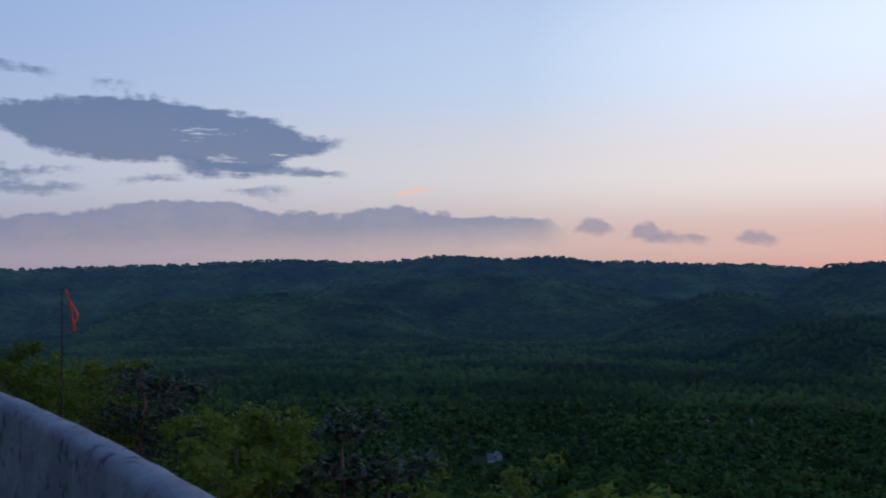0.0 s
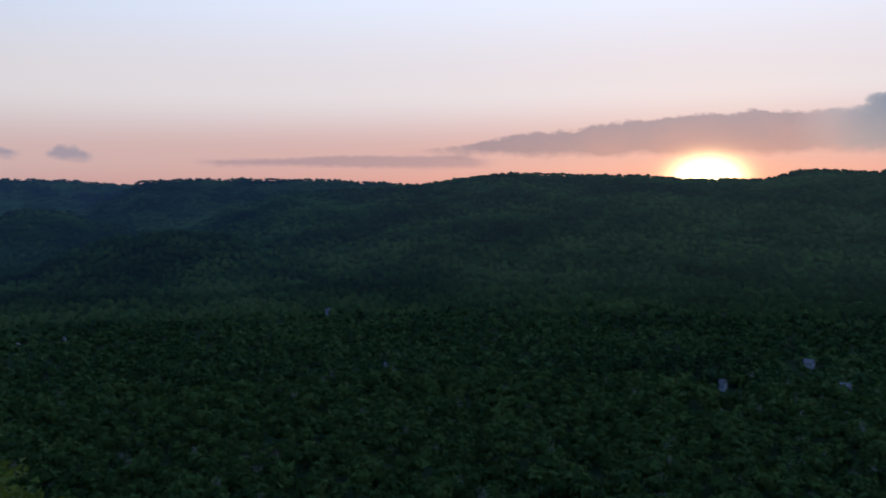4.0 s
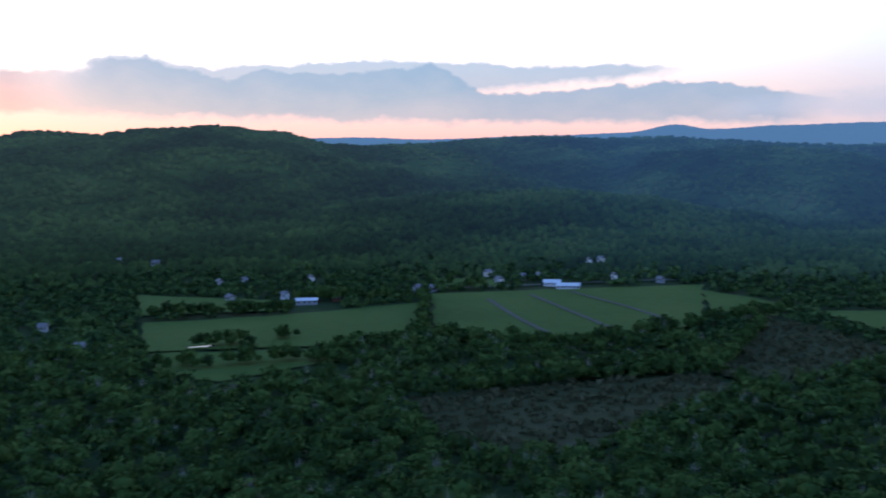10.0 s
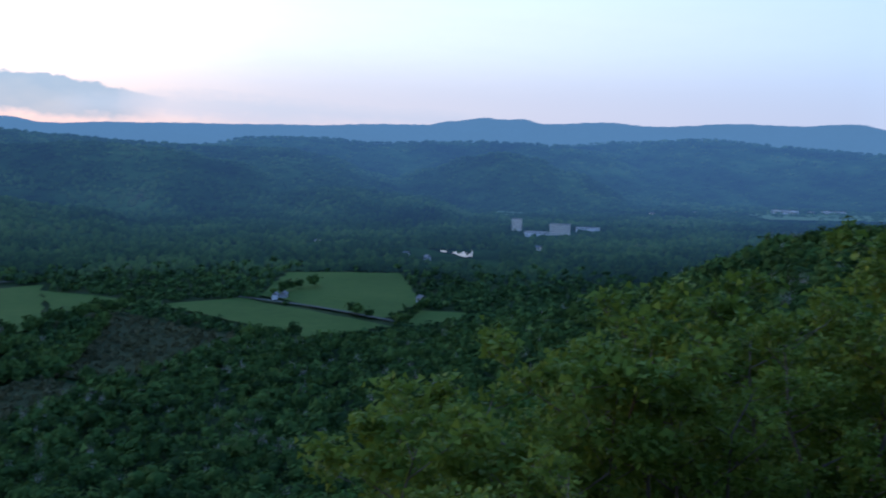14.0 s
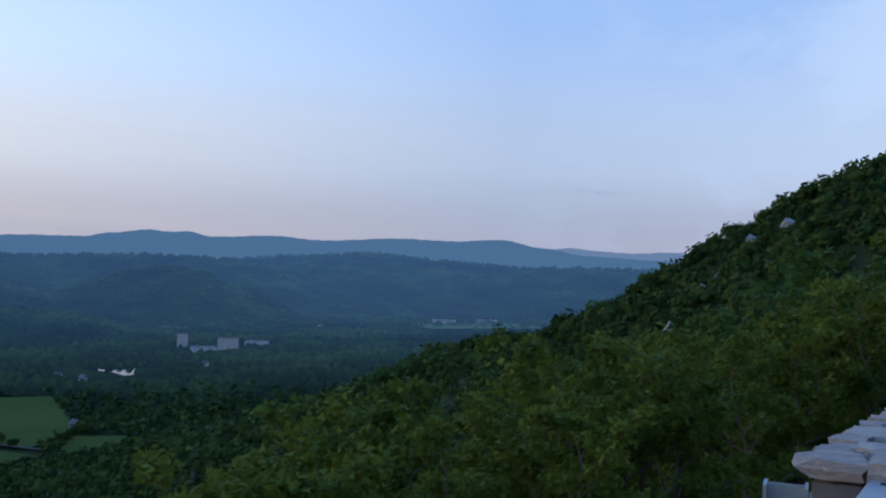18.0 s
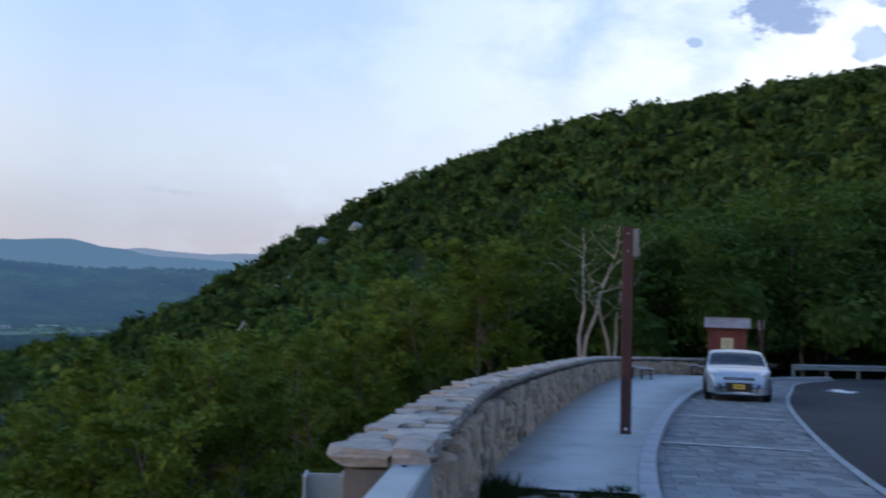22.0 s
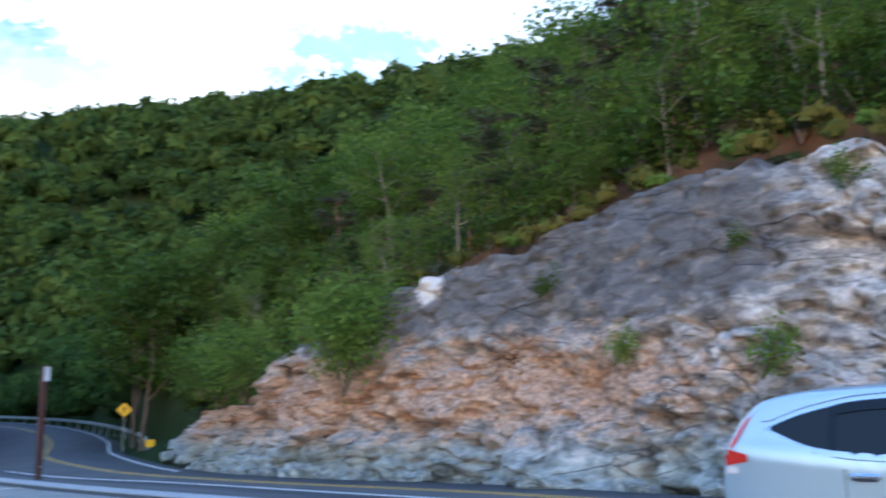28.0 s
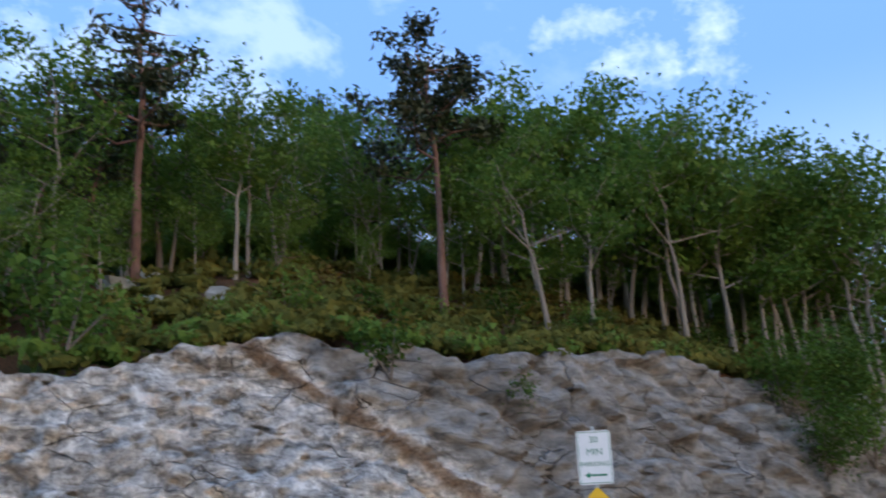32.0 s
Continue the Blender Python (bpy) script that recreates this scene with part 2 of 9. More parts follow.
    ln(add.outputs[0], out.inputs[0])


make_world()
sun = bpy.data.lights.new("sun", "SUN")
sun.energy, sun.angle, sun.color = 0.6, radians(6), (1.0, 0.60, 0.40)
sun_ob = new("sun", sun)
sun_ob.matrix_world = look((0, 0, 60), (-60 * math.sin(radians(SUN_AZ)), -60 * math.cos(radians(SUN_AZ)), 60 - 60 * math.tan(radians(2.0))))


# ---------------------------------------------------------------- materials
def material(name, stops, scale=6.0, rough=0.85, bump=0.3, fine=40.0, island=0.0, per_object=0.0, metal=0.0, stretch=(1, 1, 1),
             dist=0.02, spots=None, spec=0.35, translucent=0.0, tone=0.0):
    """Two noises through a colour ramp; optional spread by piece, blotches and relief."""
    m = bpy.data.materials.new(name)
    m.use_nodes = True
    nt = m.node_tree
    nt.nodes.clear()
    ln = nt.links.new
    tc = nt.nodes.new("ShaderNodeTexCoord")
    mp = nt.nodes.new("ShaderNodeMapping")
    mp.inputs["Scale"].default_value = stretch
    ln(tc.outputs["Object"], mp.inputs[0])
    a = nt.nodes.new("ShaderNodeTexNoise")
    a.inputs["Scale"].default_value, a.inputs["Detail"].default_value = scale, 5
    b = nt.nodes.new("ShaderNodeTexNoise")
    b.inputs["Scale"].default_value, b.inputs["Detail"].default_value = fine, 4
    ln(mp.outputs[0], a.inputs[0])
    ln(mp.outputs[0], b.inputs[0])

    def mth(op, p, q, clamp=False):
        n = nt.nodes.new("ShaderNodeMath")
        n.operation, n.use_clamp = op, clamp
        for i, v in enumerate((p, q)):
            if isinstance(v, (int, float)):
                n.inputs[i].default_value = v
            else:
                ln(v, n.inputs[i])
        return n.outputs[0]

    f = mth("ADD", mth("MULTIPLY", a.outputs[0], 0.65), mth("MULTIPLY", b.outputs[0], 0.35))
    f = mth("ADD", mth("MULTIPLY", mth("SUBTRACT", f, 0.5), 2.2), 0.5)
    if island:
        g = nt.nodes.new("ShaderNodeNewGeometry")
        f = mth("ADD", mth("MULTIPLY", f, 1 - island), mth("MULTIPLY", g.outputs["Random Per Island"], island))
    if tone:
        g = nt.nodes.new("ShaderNodeAttribute")
        g.attribute_name = "tone"
        f = mth("ADD", mth("MULTIPLY", f, 1 - tone), mth("MULTIPLY", g.outputs["Fac"], tone))
    if per_object:
        o = nt.nodes.new("ShaderNodeObjectInfo")
        f = mth("ADD", mth("MULTIPLY", f, 1 - per_object), mth("MULTIPLY", o.outputs["Random"], per_object))
    r = nt.nodes.new("ShaderNodeValToRGB")
    el = r.color_ramp.elements
    while len(el) < len(stops):
        el.new(0.5)
    for i, (e, c) in enumerate(zip(el, stops)):
        p, c = c if isinstance(c[1], tuple) else (i / max(1, len(stops) - 1), c)
        e.position, e.color = p, (*c, 1)
    ln(f, r.inputs[0])
    col = r.outputs[0]
    if spots:
        c2, sc, lo, amount = spots
        s = nt.nodes.new("ShaderNodeTexNoise")
        s.inputs["Scale"].default_value, s.inputs["Detail"].default_value = sc, 6
        s.inputs["Roughness"].default_value = 0.62
        ln(mp.outputs[0], s.inputs[0])
        k = mth("MULTIPLY", mth("SUBTRACT", s.outputs[0], lo, True), 9.0, True)
        mx = nt.nodes.new("ShaderNodeMix")
        mx.data_type = "RGBA"
        ln(mth("MULTIPLY", k, amount), mx.inputs[0])
        ln(col, mx.inputs[6])
        mx.inputs[7].default_value = (*c2, 1)
        col = mx.outputs[2]
    p = nt.nodes.new("ShaderNodeBsdfPrincipled")
    ln(col, p.inputs["Base Color"])
    p.inputs["Metallic"].default_value = metal
    p.inputs["Specular IOR Level"].default_value = spec
    ln(mth("ADD", mth("MULTIPLY", b.outputs[0], 0.2), rough - 0.1, True), p.inputs["Roughness"])
    if bump:
        bn = nt.nodes.new("ShaderNodeBump")
        bn.inputs["Strength"].default_value, bn.inputs["Distance"].default_value = bump, dist
        ln(mth("ADD", mth("MULTIPLY", b.outputs[0], 0.5), a.outputs[0]), bn.inputs["Height"])
        ln(bn.outputs[0], p.inputs["Normal"])
    out = nt.nodes.new("ShaderNodeOutputMaterial")
    if translucent:
        t = nt.nodes.new("ShaderNodeBsdfTranslucent")
        ln(col, t.inputs[0])
        ms = nt.nodes.new("ShaderNodeMixShader")
        ms.inputs[0].default_value = translucent
        ln(p.outputs[0], ms.inputs[1])
        ln(t.outputs[0], ms.inputs[2])
        ln(ms.outputs[0], out.inputs[0])
    else:
        ln(p.outputs[0], out.inputs[0])
    return m


def glass(name, tint=(0.02, 0.03, 0.04), rough=0.05):
    m = bpy.data.materials.new(name)
    m.use_nodes = True
    p = m.node_tree.nodes["Principled BSDF"]
    p.inputs["Base Color"].default_value = (*tint, 1)
    p.inputs["Roughness"].default_value = rough
    p.inputs["Specular IOR Level"].default_value = 0.3
    return m


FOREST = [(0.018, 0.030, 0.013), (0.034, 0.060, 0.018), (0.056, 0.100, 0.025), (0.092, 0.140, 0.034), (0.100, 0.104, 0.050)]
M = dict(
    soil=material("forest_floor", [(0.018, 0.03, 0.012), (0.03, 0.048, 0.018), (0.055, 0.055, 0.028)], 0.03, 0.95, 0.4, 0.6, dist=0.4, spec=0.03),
    # bluer than FOREST: a little distance haze put into the colour
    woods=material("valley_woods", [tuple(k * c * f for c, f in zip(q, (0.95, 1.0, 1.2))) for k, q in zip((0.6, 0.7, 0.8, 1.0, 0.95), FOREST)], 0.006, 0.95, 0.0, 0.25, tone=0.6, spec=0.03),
    hillwoods=material("hill_woods", FOREST, 0.35, 0.9, 0.5, 1.6, tone=0.7, translucent=0.15, spec=0.03, dist=0.9),
    # hill_woods copies with light put into colour: mountain shaded darker, slope lit brighter
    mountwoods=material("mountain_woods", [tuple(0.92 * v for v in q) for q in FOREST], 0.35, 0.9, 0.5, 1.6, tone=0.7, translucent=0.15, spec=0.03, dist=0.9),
    slopewoods=material("lit_slope_woods", [tuple(v * f for v, f in zip(q, (1.45, 1.6, 1.35))) for q in FOREST], 0.35, 0.9, 0.5, 1.6, tone=0.7, translucent=0.2, spec=0.03, dist=0.9),
    # lit copy of the leaves: brighter light above the rock put into colour
    litwoods=material("lit_green_leaves", [(0.05, 0.095, 0.017), (0.09, 0.165, 0.03), (0.15, 0.235, 0.045), (0.185, 0.225, 0.055)], 0.5, 0.6, 0, 3.0, island=0.4, per_object=0.35, translucent=0.4, spec=0.1),
    litter=material("leaf_litter", [(0.03, 0.021, 0.014), (0.065, 0.04, 0.024), (0.12, 0.062, 0.036), (0.08, 0.07, 0.035)], 0.8, 0.95, 0.8, 14, dist=0.05, spec=0.05),
    carpet=material("low_heath", [(0.05, 0.062, 0.018), (0.09, 0.10, 0.026), (0.145, 0.135, 0.034), (0.14, 0.08, 0.032)], 0.5, 0.9, 0.7, 5.0, tone=0.45, translucent=0.2, spec=0.03, dist=0.12),
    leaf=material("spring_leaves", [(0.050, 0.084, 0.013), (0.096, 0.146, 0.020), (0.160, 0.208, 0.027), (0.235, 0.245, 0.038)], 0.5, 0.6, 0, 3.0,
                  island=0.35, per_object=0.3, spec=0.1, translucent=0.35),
    # darker leaf copy, shade put into its base colour
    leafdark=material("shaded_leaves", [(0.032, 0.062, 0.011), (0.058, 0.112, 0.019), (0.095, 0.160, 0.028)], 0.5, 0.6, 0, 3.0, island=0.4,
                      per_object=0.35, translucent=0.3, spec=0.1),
    needle=material("pine_needles", [(0.02, 0.034, 0.020), (0.045, 0.062, 0.030), (0.085, 0.082, 0.038)], 0.6, 0.7, 0, 3.0, island=0.6),
    bark=material("bark", [(0.06, 0.045, 0.035), (0.14, 0.11, 0.085), (0.24, 0.20, 0.16)], 3, 0.95, 0.6, 18, stretch=(1, 1, 0.3), per_object=0.3),
    pale=material("pale_bark", [(0.26, 0.19, 0.14), (0.52, 0.42, 0.34), (0.68, 0.60, 0.52)], 4, 0.9, 0.4, 20, stretch=(1, 1, 0.4)),
    asphalt=material("fresh_asphalt", [(0.022, 0.023, 0.026), (0.034, 0.035, 0.038), (0.05, 0.05, 0.053)], 0.5, 0.88, 0.35, 160, dist=0.004),
    roadtop=material("road_asphalt", [(0.05, 0.055, 0.062), (0.075, 0.08, 0.088), (0.10, 0.105, 0.11)], 0.4, 0.9, 0.35, 120, dist=0.004),
    concrete=material("pavement_concrete", [(0.37, 0.38, 0.36), (0.46, 0.47, 0.45), (0.54, 0.54, 0.52)], 0.8, 0.9, 0.15, 60, dist=0.004,
                      spots=((0.30, 0.30, 0.29), 1.3, 0.56, 0.5)),
    grass=material("dark_grass", [(0.012, 0.022, 0.008), (0.025, 0.042, 0.014), (0.045, 0.06, 0.02)], 2.0, 0.9, 0, 20, island=0.5, spec=0.05),
    kerb=material("granite_kerb", [(0.24, 0.25, 0.265), (0.33, 0.34, 0.35), (0.43, 0.43, 0.44)], 2, 0.85, 0.25, 90, dist=0.005),
    paver=material("grey_pavers", [(0.11, 0.12, 0.125), (0.18, 0.19, 0.195), (0.27, 0.275, 0.275), (0.33, 0.32, 0.30)], 1.5, 0.9, 0.3, 60, dist=0.004, per_object=0.55, island=0.0),
    paverfar=material("grey_pavers_joined", [(0.11, 0.12, 0.125), (0.18, 0.19, 0.195), (0.27, 0.275, 0.275), (0.33, 0.32, 0.30)], 1.5, 0.9, 0.3, 60, dist=0.004, island=0.55),
    paint=material("white_paint", [(0.62, 0.62, 0.62), (0.78, 0.78, 0.78)], 5, 0.7, 0.15, 50, dist=0.002),
    yellow=material("yellow_paint", [(0.45, 0.27, 0.05), (0.62, 0.38, 0.07)], 3, 0.7, 0.15, 50, dist=0.002),
    stone=material("wall_stone", [(0.13, 0.10, 0.08), (0.34, 0.26, 0.20), (0.56, 0.42, 0.30), (0.70, 0.53, 0.37), (0.48, 0.43, 0.39)], 3.5, 0.9, 0.8, 30, dist=0.03,
                   per_object=0.55, spots=((0.48, 0.21, 0.08), 2.2, 0.57, 0.6)),
    coping=material("coping_stone", [(0.24, 0.20, 0.17), (0.40, 0.35, 0.30), (0.56, 0.49, 0.42), (0.62, 0.52, 0.42)], 4.0, 0.9, 0.8, 26, dist=0.03, per_object=0.4),
    slab=material("lichen_grey_stone", [(0.16, 0.17, 0.165), (0.28, 0.29, 0.28), (0.40, 0.41, 0.40)], 2.0, 0.9, 0.7, 18, dist=0.04, per_object=0.2),
    mortar=material("mortar", [(0.07, 0.06, 0.05), (0.15, 0.13, 0.11)], 6, 0.95, 0.6, 50, dist=0.01),
    gravel=material("bare_gravel", [(0.16, 0.14, 0.12), (0.27, 0.25, 0.22), (0.38, 0.36, 0.33)], 2, 0.95, 0.6, 40, dist=0.02),
    scrub=material("dry_scrub", [(0.055, 0.062, 0.028), (0.09, 0.094, 0.045), (0.125, 0.115, 0.062)], 0.05, 0.95, 0, 0.4, island=0.6, spec=0.03),
    heath=material("russet_heath", [(0.05, 0.045, 0.012), (0.09, 0.085, 0.022), (0.13, 0.09, 0.03), (0.12, 0.055, 0.03)], 0.7, 0.8, 0, 3, island=0.4, per_object=0.4, spec=0.03),
    redbark=material("pine_bark", [(0.07, 0.04, 0.03), (0.16, 0.09, 0.07), (0.25, 0.16, 0.13)], 3, 0.95, 0.6, 16, stretch=(1, 1, 0.35)),
    grey=material("grey_bark", [(0.12, 0.10, 0.08), (0.24, 0.21, 0.18), (0.36, 0.32, 0.28)], 3, 0.95, 0.5, 18, stretch=(1, 1, 0.3), per_object=0.3),
    rock=None,
    steel=material("galvanised_steel", [(0.29, 0.325, 0.33), (0.36, 0.40, 0.405), (0.43, 0.465, 0.47)], 3, 0.5, 0.08, 30, metal=0.3, dist=0.003),
    rust=material("brown_post", [(0.036, 0.016, 0.015), (0.064, 0.029, 0.026), (0.10, 0.05, 0.043)], 4, 0.75, 0.25, 40, stretch=(1, 1, 0.2), dist=0.004),
    oldconc=material("old_concrete", [(0.14, 0.14, 0.145), (0.22, 0.22, 0.225), (0.32, 0.32, 0.325)], 3, 0.92, 0.6, 30, dist=0.02,
                     spots=((0.05, 0.05, 0.055), 7.0, 0.56, 0.9)),
    water=glass("still_water", (0.03, 0.04, 0.05), 0.08),
    field=material("meadow", [(0.048, 0.078, 0.020), (0.070, 0.108, 0.027), (0.098, 0.130, 0.035)], 0.008, 0.95, 0.2, 0.1, dist=0.3, spec=0.03),
    plough=material("fallow_field", [(0.032, 0.038, 0.018), (0.050, 0.056, 0.024), (0.066, 0.064, 0.034)], 0.012, 0.95, 0.3, 0.15, dist=0.3, spec=0.03),
    track=material("farm_track", [(0.07, 0.075, 0.06), (0.11, 0.11, 0.095)], 0.05, 0.95, 0.0, 0.5, spec=0.05),
    whiteroof=material("pale_metal_roof", [(0.55, 0.57, 0.6), (0.68, 0.70, 0.72)], 0.5, 0.5, 0, 4),
    palepaver=material("pale_pavers", [(0.20, 0.205, 0.205), (0.28, 0.285, 0.28), (0.35, 0.35, 0.34)], 1.5, 0.9, 0.3, 60, dist=0.004, island=0.5),
    white=material("white_siding", [(0.62, 0.63, 0.65), (0.78, 0.78, 0.78)], 0.5, 0.8, 0, 4),
    roof=material("roof_shingle", [(0.10, 0.10, 0.11), (0.20, 0.20, 0.21)], 0.6, 0.9, 0, 4, per_object=0.6),
)


def rock_material():
    m = bpy.data.materials.new("quarried_gneiss")
    m.use_nodes = True
    nt = m.node_tree
    ln = nt.links.new
    p = nt.nodes["Principled BSDF"]
    tc = nt.nodes.new("ShaderNodeTexCoord")
    sep = nt.nodes.new("ShaderNodeSeparateXYZ")
    ln(tc.outputs["Object"], sep.inputs[0])

    def noise_tex(scale, detail=6, rough=0.6, dist=0.0, stretch=None, rot=(0, 0, 0)):
        n = nt.nodes.new("ShaderNodeTexNoise")
        n.inputs["Scale"].default_value, n.inputs["Detail"].default_value = scale, detail
        n.inputs["Roughness"].default_value, n.inputs["Distortion"].default_value = rough, dist
        if stretch:
            k = nt.nodes.new("ShaderNodeMapping")
            k.inputs["Scale"].default_value, k.inputs["Rotation"].default_value = stretch, rot
            ln(tc.outputs["Object"], k.inputs[0])
            ln(k.outputs[0], n.inputs[0])
        else:
            ln(tc.outputs["Object"], n.inputs[0])
        return n.outputs[0]

    def mth(op, a, b, clamp=False):
        n = nt.nodes.new("ShaderNodeMath")
        n.operation, n.use_clamp = op, clamp
        for i, v in enumerate((a, b)):
            if isinstance(v, (int, float)):
                n.inputs[i].default_value = v
            else:
                ln(v, n.inputs[i])
        return n.outputs[0]

    def mix(f, a, b):
        n = nt.nodes.new("ShaderNodeMix")
        n.data_type = "RGBA"
        ln(f, n.inputs[0])
        for sock, v in ((n.inputs[6], a), (n.inputs[7], b)):
            if isinstance(v, tuple):
                sock.default_value = (*v, 1)
            else:
                ln(v, sock)
        return n.outputs[2]

    big, mid, small = noise_tex(0.35, 5), noise_tex(1.6, 8, 0.65, 0.4), noise_tex(7, 9, 0.75)
    bed = noise_tex(1.0, 9, 0.7, 0.6, (1.0, 1.0, 2.6), (-0.55, 0.0, 0.0))
    r = nt.nodes.new("ShaderNodeValToRGB")
    el = r.color_ramp.elements
    for q in range(3):
        el.new(0.5)
    for e, (pos, c) in zip(el, [(0.405, (0.09, 0.085, 0.08)), (0.46, (0.24, 0.233, 0.225)), (0.50, (0.40, 0.388, 0.37)), (0.54, (0.58, 0.565, 0.54)), (0.58, (0.84, 0.82, 0.79))]):
        e.position, e.color = pos, (*c, 1)
    f = mth("ADD", mth("ADD", mth("MULTIPLY", bed, 0.46), mth("MULTIPLY", mid, 0.27)), mth("MULTIPLY", small, 0.28))
    ln(f, r.inputs[0])
    col = r.outputs[0]
    py, pz = sep.outputs[1], sep.outputs[2]
    rise = mth("ADD", mth("ADD", pz, mth("MULTIPLY", py, 0.05)), 0.6)      # height over the road
    wav = mth("MULTIPLY", mth("SUBTRACT", big, 0.5), 5.0)
    lump = mth("MULTIPLY", mth("SUBTRACT", mid, 0.5), 3.0)
    # dark weathered slab over the northern half, and patches of it elsewhere
    slab = mth("MINIMUM", mth("MULTIPLY", mth("SUBTRACT", mth("ADD", rise, wav), 4.0), 1.2, True), mth("MULTIPLY", mth("SUBTRACT", mth("ADD", py, wav), 8.5), 0.5, True))
    grey = mth("MULTIPLY", mth("SUBTRACT", noise_tex(0.28, 3, 0.5, 0.0, (1.0, 1.0, 0.8)), 0.54, True), 9.0, True)
    grey = mth("MAXIMUM", mth("MULTIPLY", slab, 1.0), mth("MULTIPLY", grey, 0.6))
    col = mix(mth("MULTIPLY", grey, mth("ADD", 0.6, mth("MULTIPLY", small, 0.6), True)), col, mix(mth("MULTIPLY", mth("SUBTRACT", bed, 0.3), 2.2, True), (0.05, 0.05, 0.053), (0.18, 0.176, 0.172)))
    # rusty broken band at the northern end, and thin stains further on
    north = mth("MULTIPLY", mth("SUBTRACT", mth("ADD", py, wav), 9.5), 0.2, True)
    band = mth("SUBTRACT", 1.0, mth("MULTIPLY", mth("ABSOLUTE", mth("SUBTRACT", mth("ADD", rise, lump), 2.8), 0.0), 0.42), True)
    rusty = mth("MULTIPLY", mth("SUBTRACT", mth("ADD", bed, mth("MULTIPLY", mth("MULTIPLY", north, band), 0.36)), 0.585, True), 6.0, True)
    col = mix(mth("MULTIPLY", rusty, 0.85), col, mix(mth("MULTIPLY", mth("SUBTRACT", small, 0.36), 3.4, True), (0.13, 0.058, 0.036), (0.80, 0.55, 0.38)))
    seam = mth("ABSOLUTE", mth("SUBTRACT", mth("ADD", mth("SUBTRACT", pz, mth("MULTIPLY", py, 0.66)), mth("MULTIPLY", lump, 0.25)), 9.2), 0.0)
    seam = mth("MULTIPLY", mth("SUBTRACT", 1.0, mth("MULTIPLY", seam, 2.6), True), mth("MULTIPLY", mth("SUBTRACT", 0.5, py), 1.0, True))
    col = mix(mth("MULTIPLY", seam, 0.8), col, mix(mth("MULTIPLY", mth("SUBTRACT", small, 0.3), 2.2, True), (0.14, 0.08, 0.05), (0.60, 0.42, 0.28)))
    # dark weathered rock above the seam
    over = mth("MULTIPLY", mth("ADD", mth("SUBTRACT", pz, mth("MULTIPLY", py, 0.66)), mth("MULTIPLY", lump, 0.35)), 1.0)
    over = mth("MULTIPLY", mth("MULTIPLY", mth("SUBTRACT", over, 9.6), 1.6, True), mth("MULTIPLY", mth("SUBTRACT", -0.5, py), 0.5, True))
    col = mix(mth("MULTIPLY", over, mth("ADD", 0.35, mth("MULTIPLY", small, 0.8), True)), col, mix(mth("MULTIPLY", mth("SUBTRACT", bed, 0.3), 2.2, True), (0.06, 0.058, 0.055), (0.26, 0.24, 0.22)))
    # greenish blocks along the foot
    base = mth("MULTIPLY", mth("SUBTRACT", 1.35, mth("ADD", rise, mth("MULTIPLY", lump, 0.5))), 1.6, True)
    col = mix(mth("MULTIPLY", base, 0.75), col, mix(mth("MULTIPLY", mth("SUBTRACT", mid, 0.34), 3.0, True), (0.12, 0.145, 0.135), (0.54, 0.60, 0.565)))
    # white quartz
    for cx, cy, cz, size in ((25.8, 23.0, 4.9, 0.75), (26.4, 9.3, 8.0, 0.7)):
        vd = nt.nodes.new("ShaderNodeVectorMath")
        vd.operation = "DISTANCE"
        vd.inputs[1].default_value = (cx, cy, cz)
        ln(tc.outputs["Object"], vd.inputs[0])
        q = mth("MULTIPLY", mth("SUBTRACT", size, mth("ADD", vd.outputs["Value"], mth("ADD", mth("MULTIPLY", lump, 0.5), mth("MULTIPLY", mth("SUBTRACT", small, 0.5), 1.2)))), 4.0, True)
        col = mix(mth("MULTIPLY", q, 0.85), col, (0.85, 0.83, 0.80))
    vm = nt.nodes.new("ShaderNodeMapping")
    vm.inputs["Scale"].default_value, vm.inputs["Rotation"].default_value = (0.8, 0.8, 2.0), (0.45, 0.1, 0.0)
    ln(tc.outputs["Object"], vm.inputs[0])
    wob = nt.nodes.new("ShaderNodeMix")
    wob.data_type = "VECTOR"
    wob.inputs[0].default_value = 0.16
    ns = nt.nodes.new("ShaderNodeTexNoise")
    ns.inputs["Scale"].default_value, ns.inputs["Detail"].default_value = 1.4, 5
    ln(tc.outputs["Object"], ns.inputs[0])
    ln(vm.outputs[0], wob.inputs[4])
    ln(ns.outputs["Color"], wob.inputs[5])
    vo = nt.nodes.new("ShaderNodeTexVoronoi")
    vo.feature = "DISTANCE_TO_EDGE"
    vo.inputs["Scale"].default_value = 0.8
    ln(wob.outputs[1], vo.inputs["Vector"])
    crack = mth("SUBTRACT", 1.0, mth("MULTIPLY", vo.outputs["Distance"], 42.0), True)
    crack = mth("MULTIPLY", crack, mth("MULTIPLY", mth("SUBTRACT", big, 0.46, True), 7.0, True))
    col = mix(mth("MULTIPLY", crack, 0.8), col, (0.035, 0.028, 0.025))
    ln(col, p.inputs["Base Color"])
    p.inputs["Roughness"].default_value = 0.88
    bn = nt.nodes.new("ShaderNodeBump")
    bn.inputs["Strength"].default_value, bn.inputs["Distance"].default_value = 0.9, 0.2
    ln(mth("SUBTRACT", mth("ADD", mth("MULTIPLY", small, 0.3), mth("ADD", bed, mid)), mth("MULTIPLY", crack, 0.6)), bn.inputs["Height"])
    ln(bn.outputs[0], p.inputs["Normal"])
    return m


M["rock"] = rock_material()


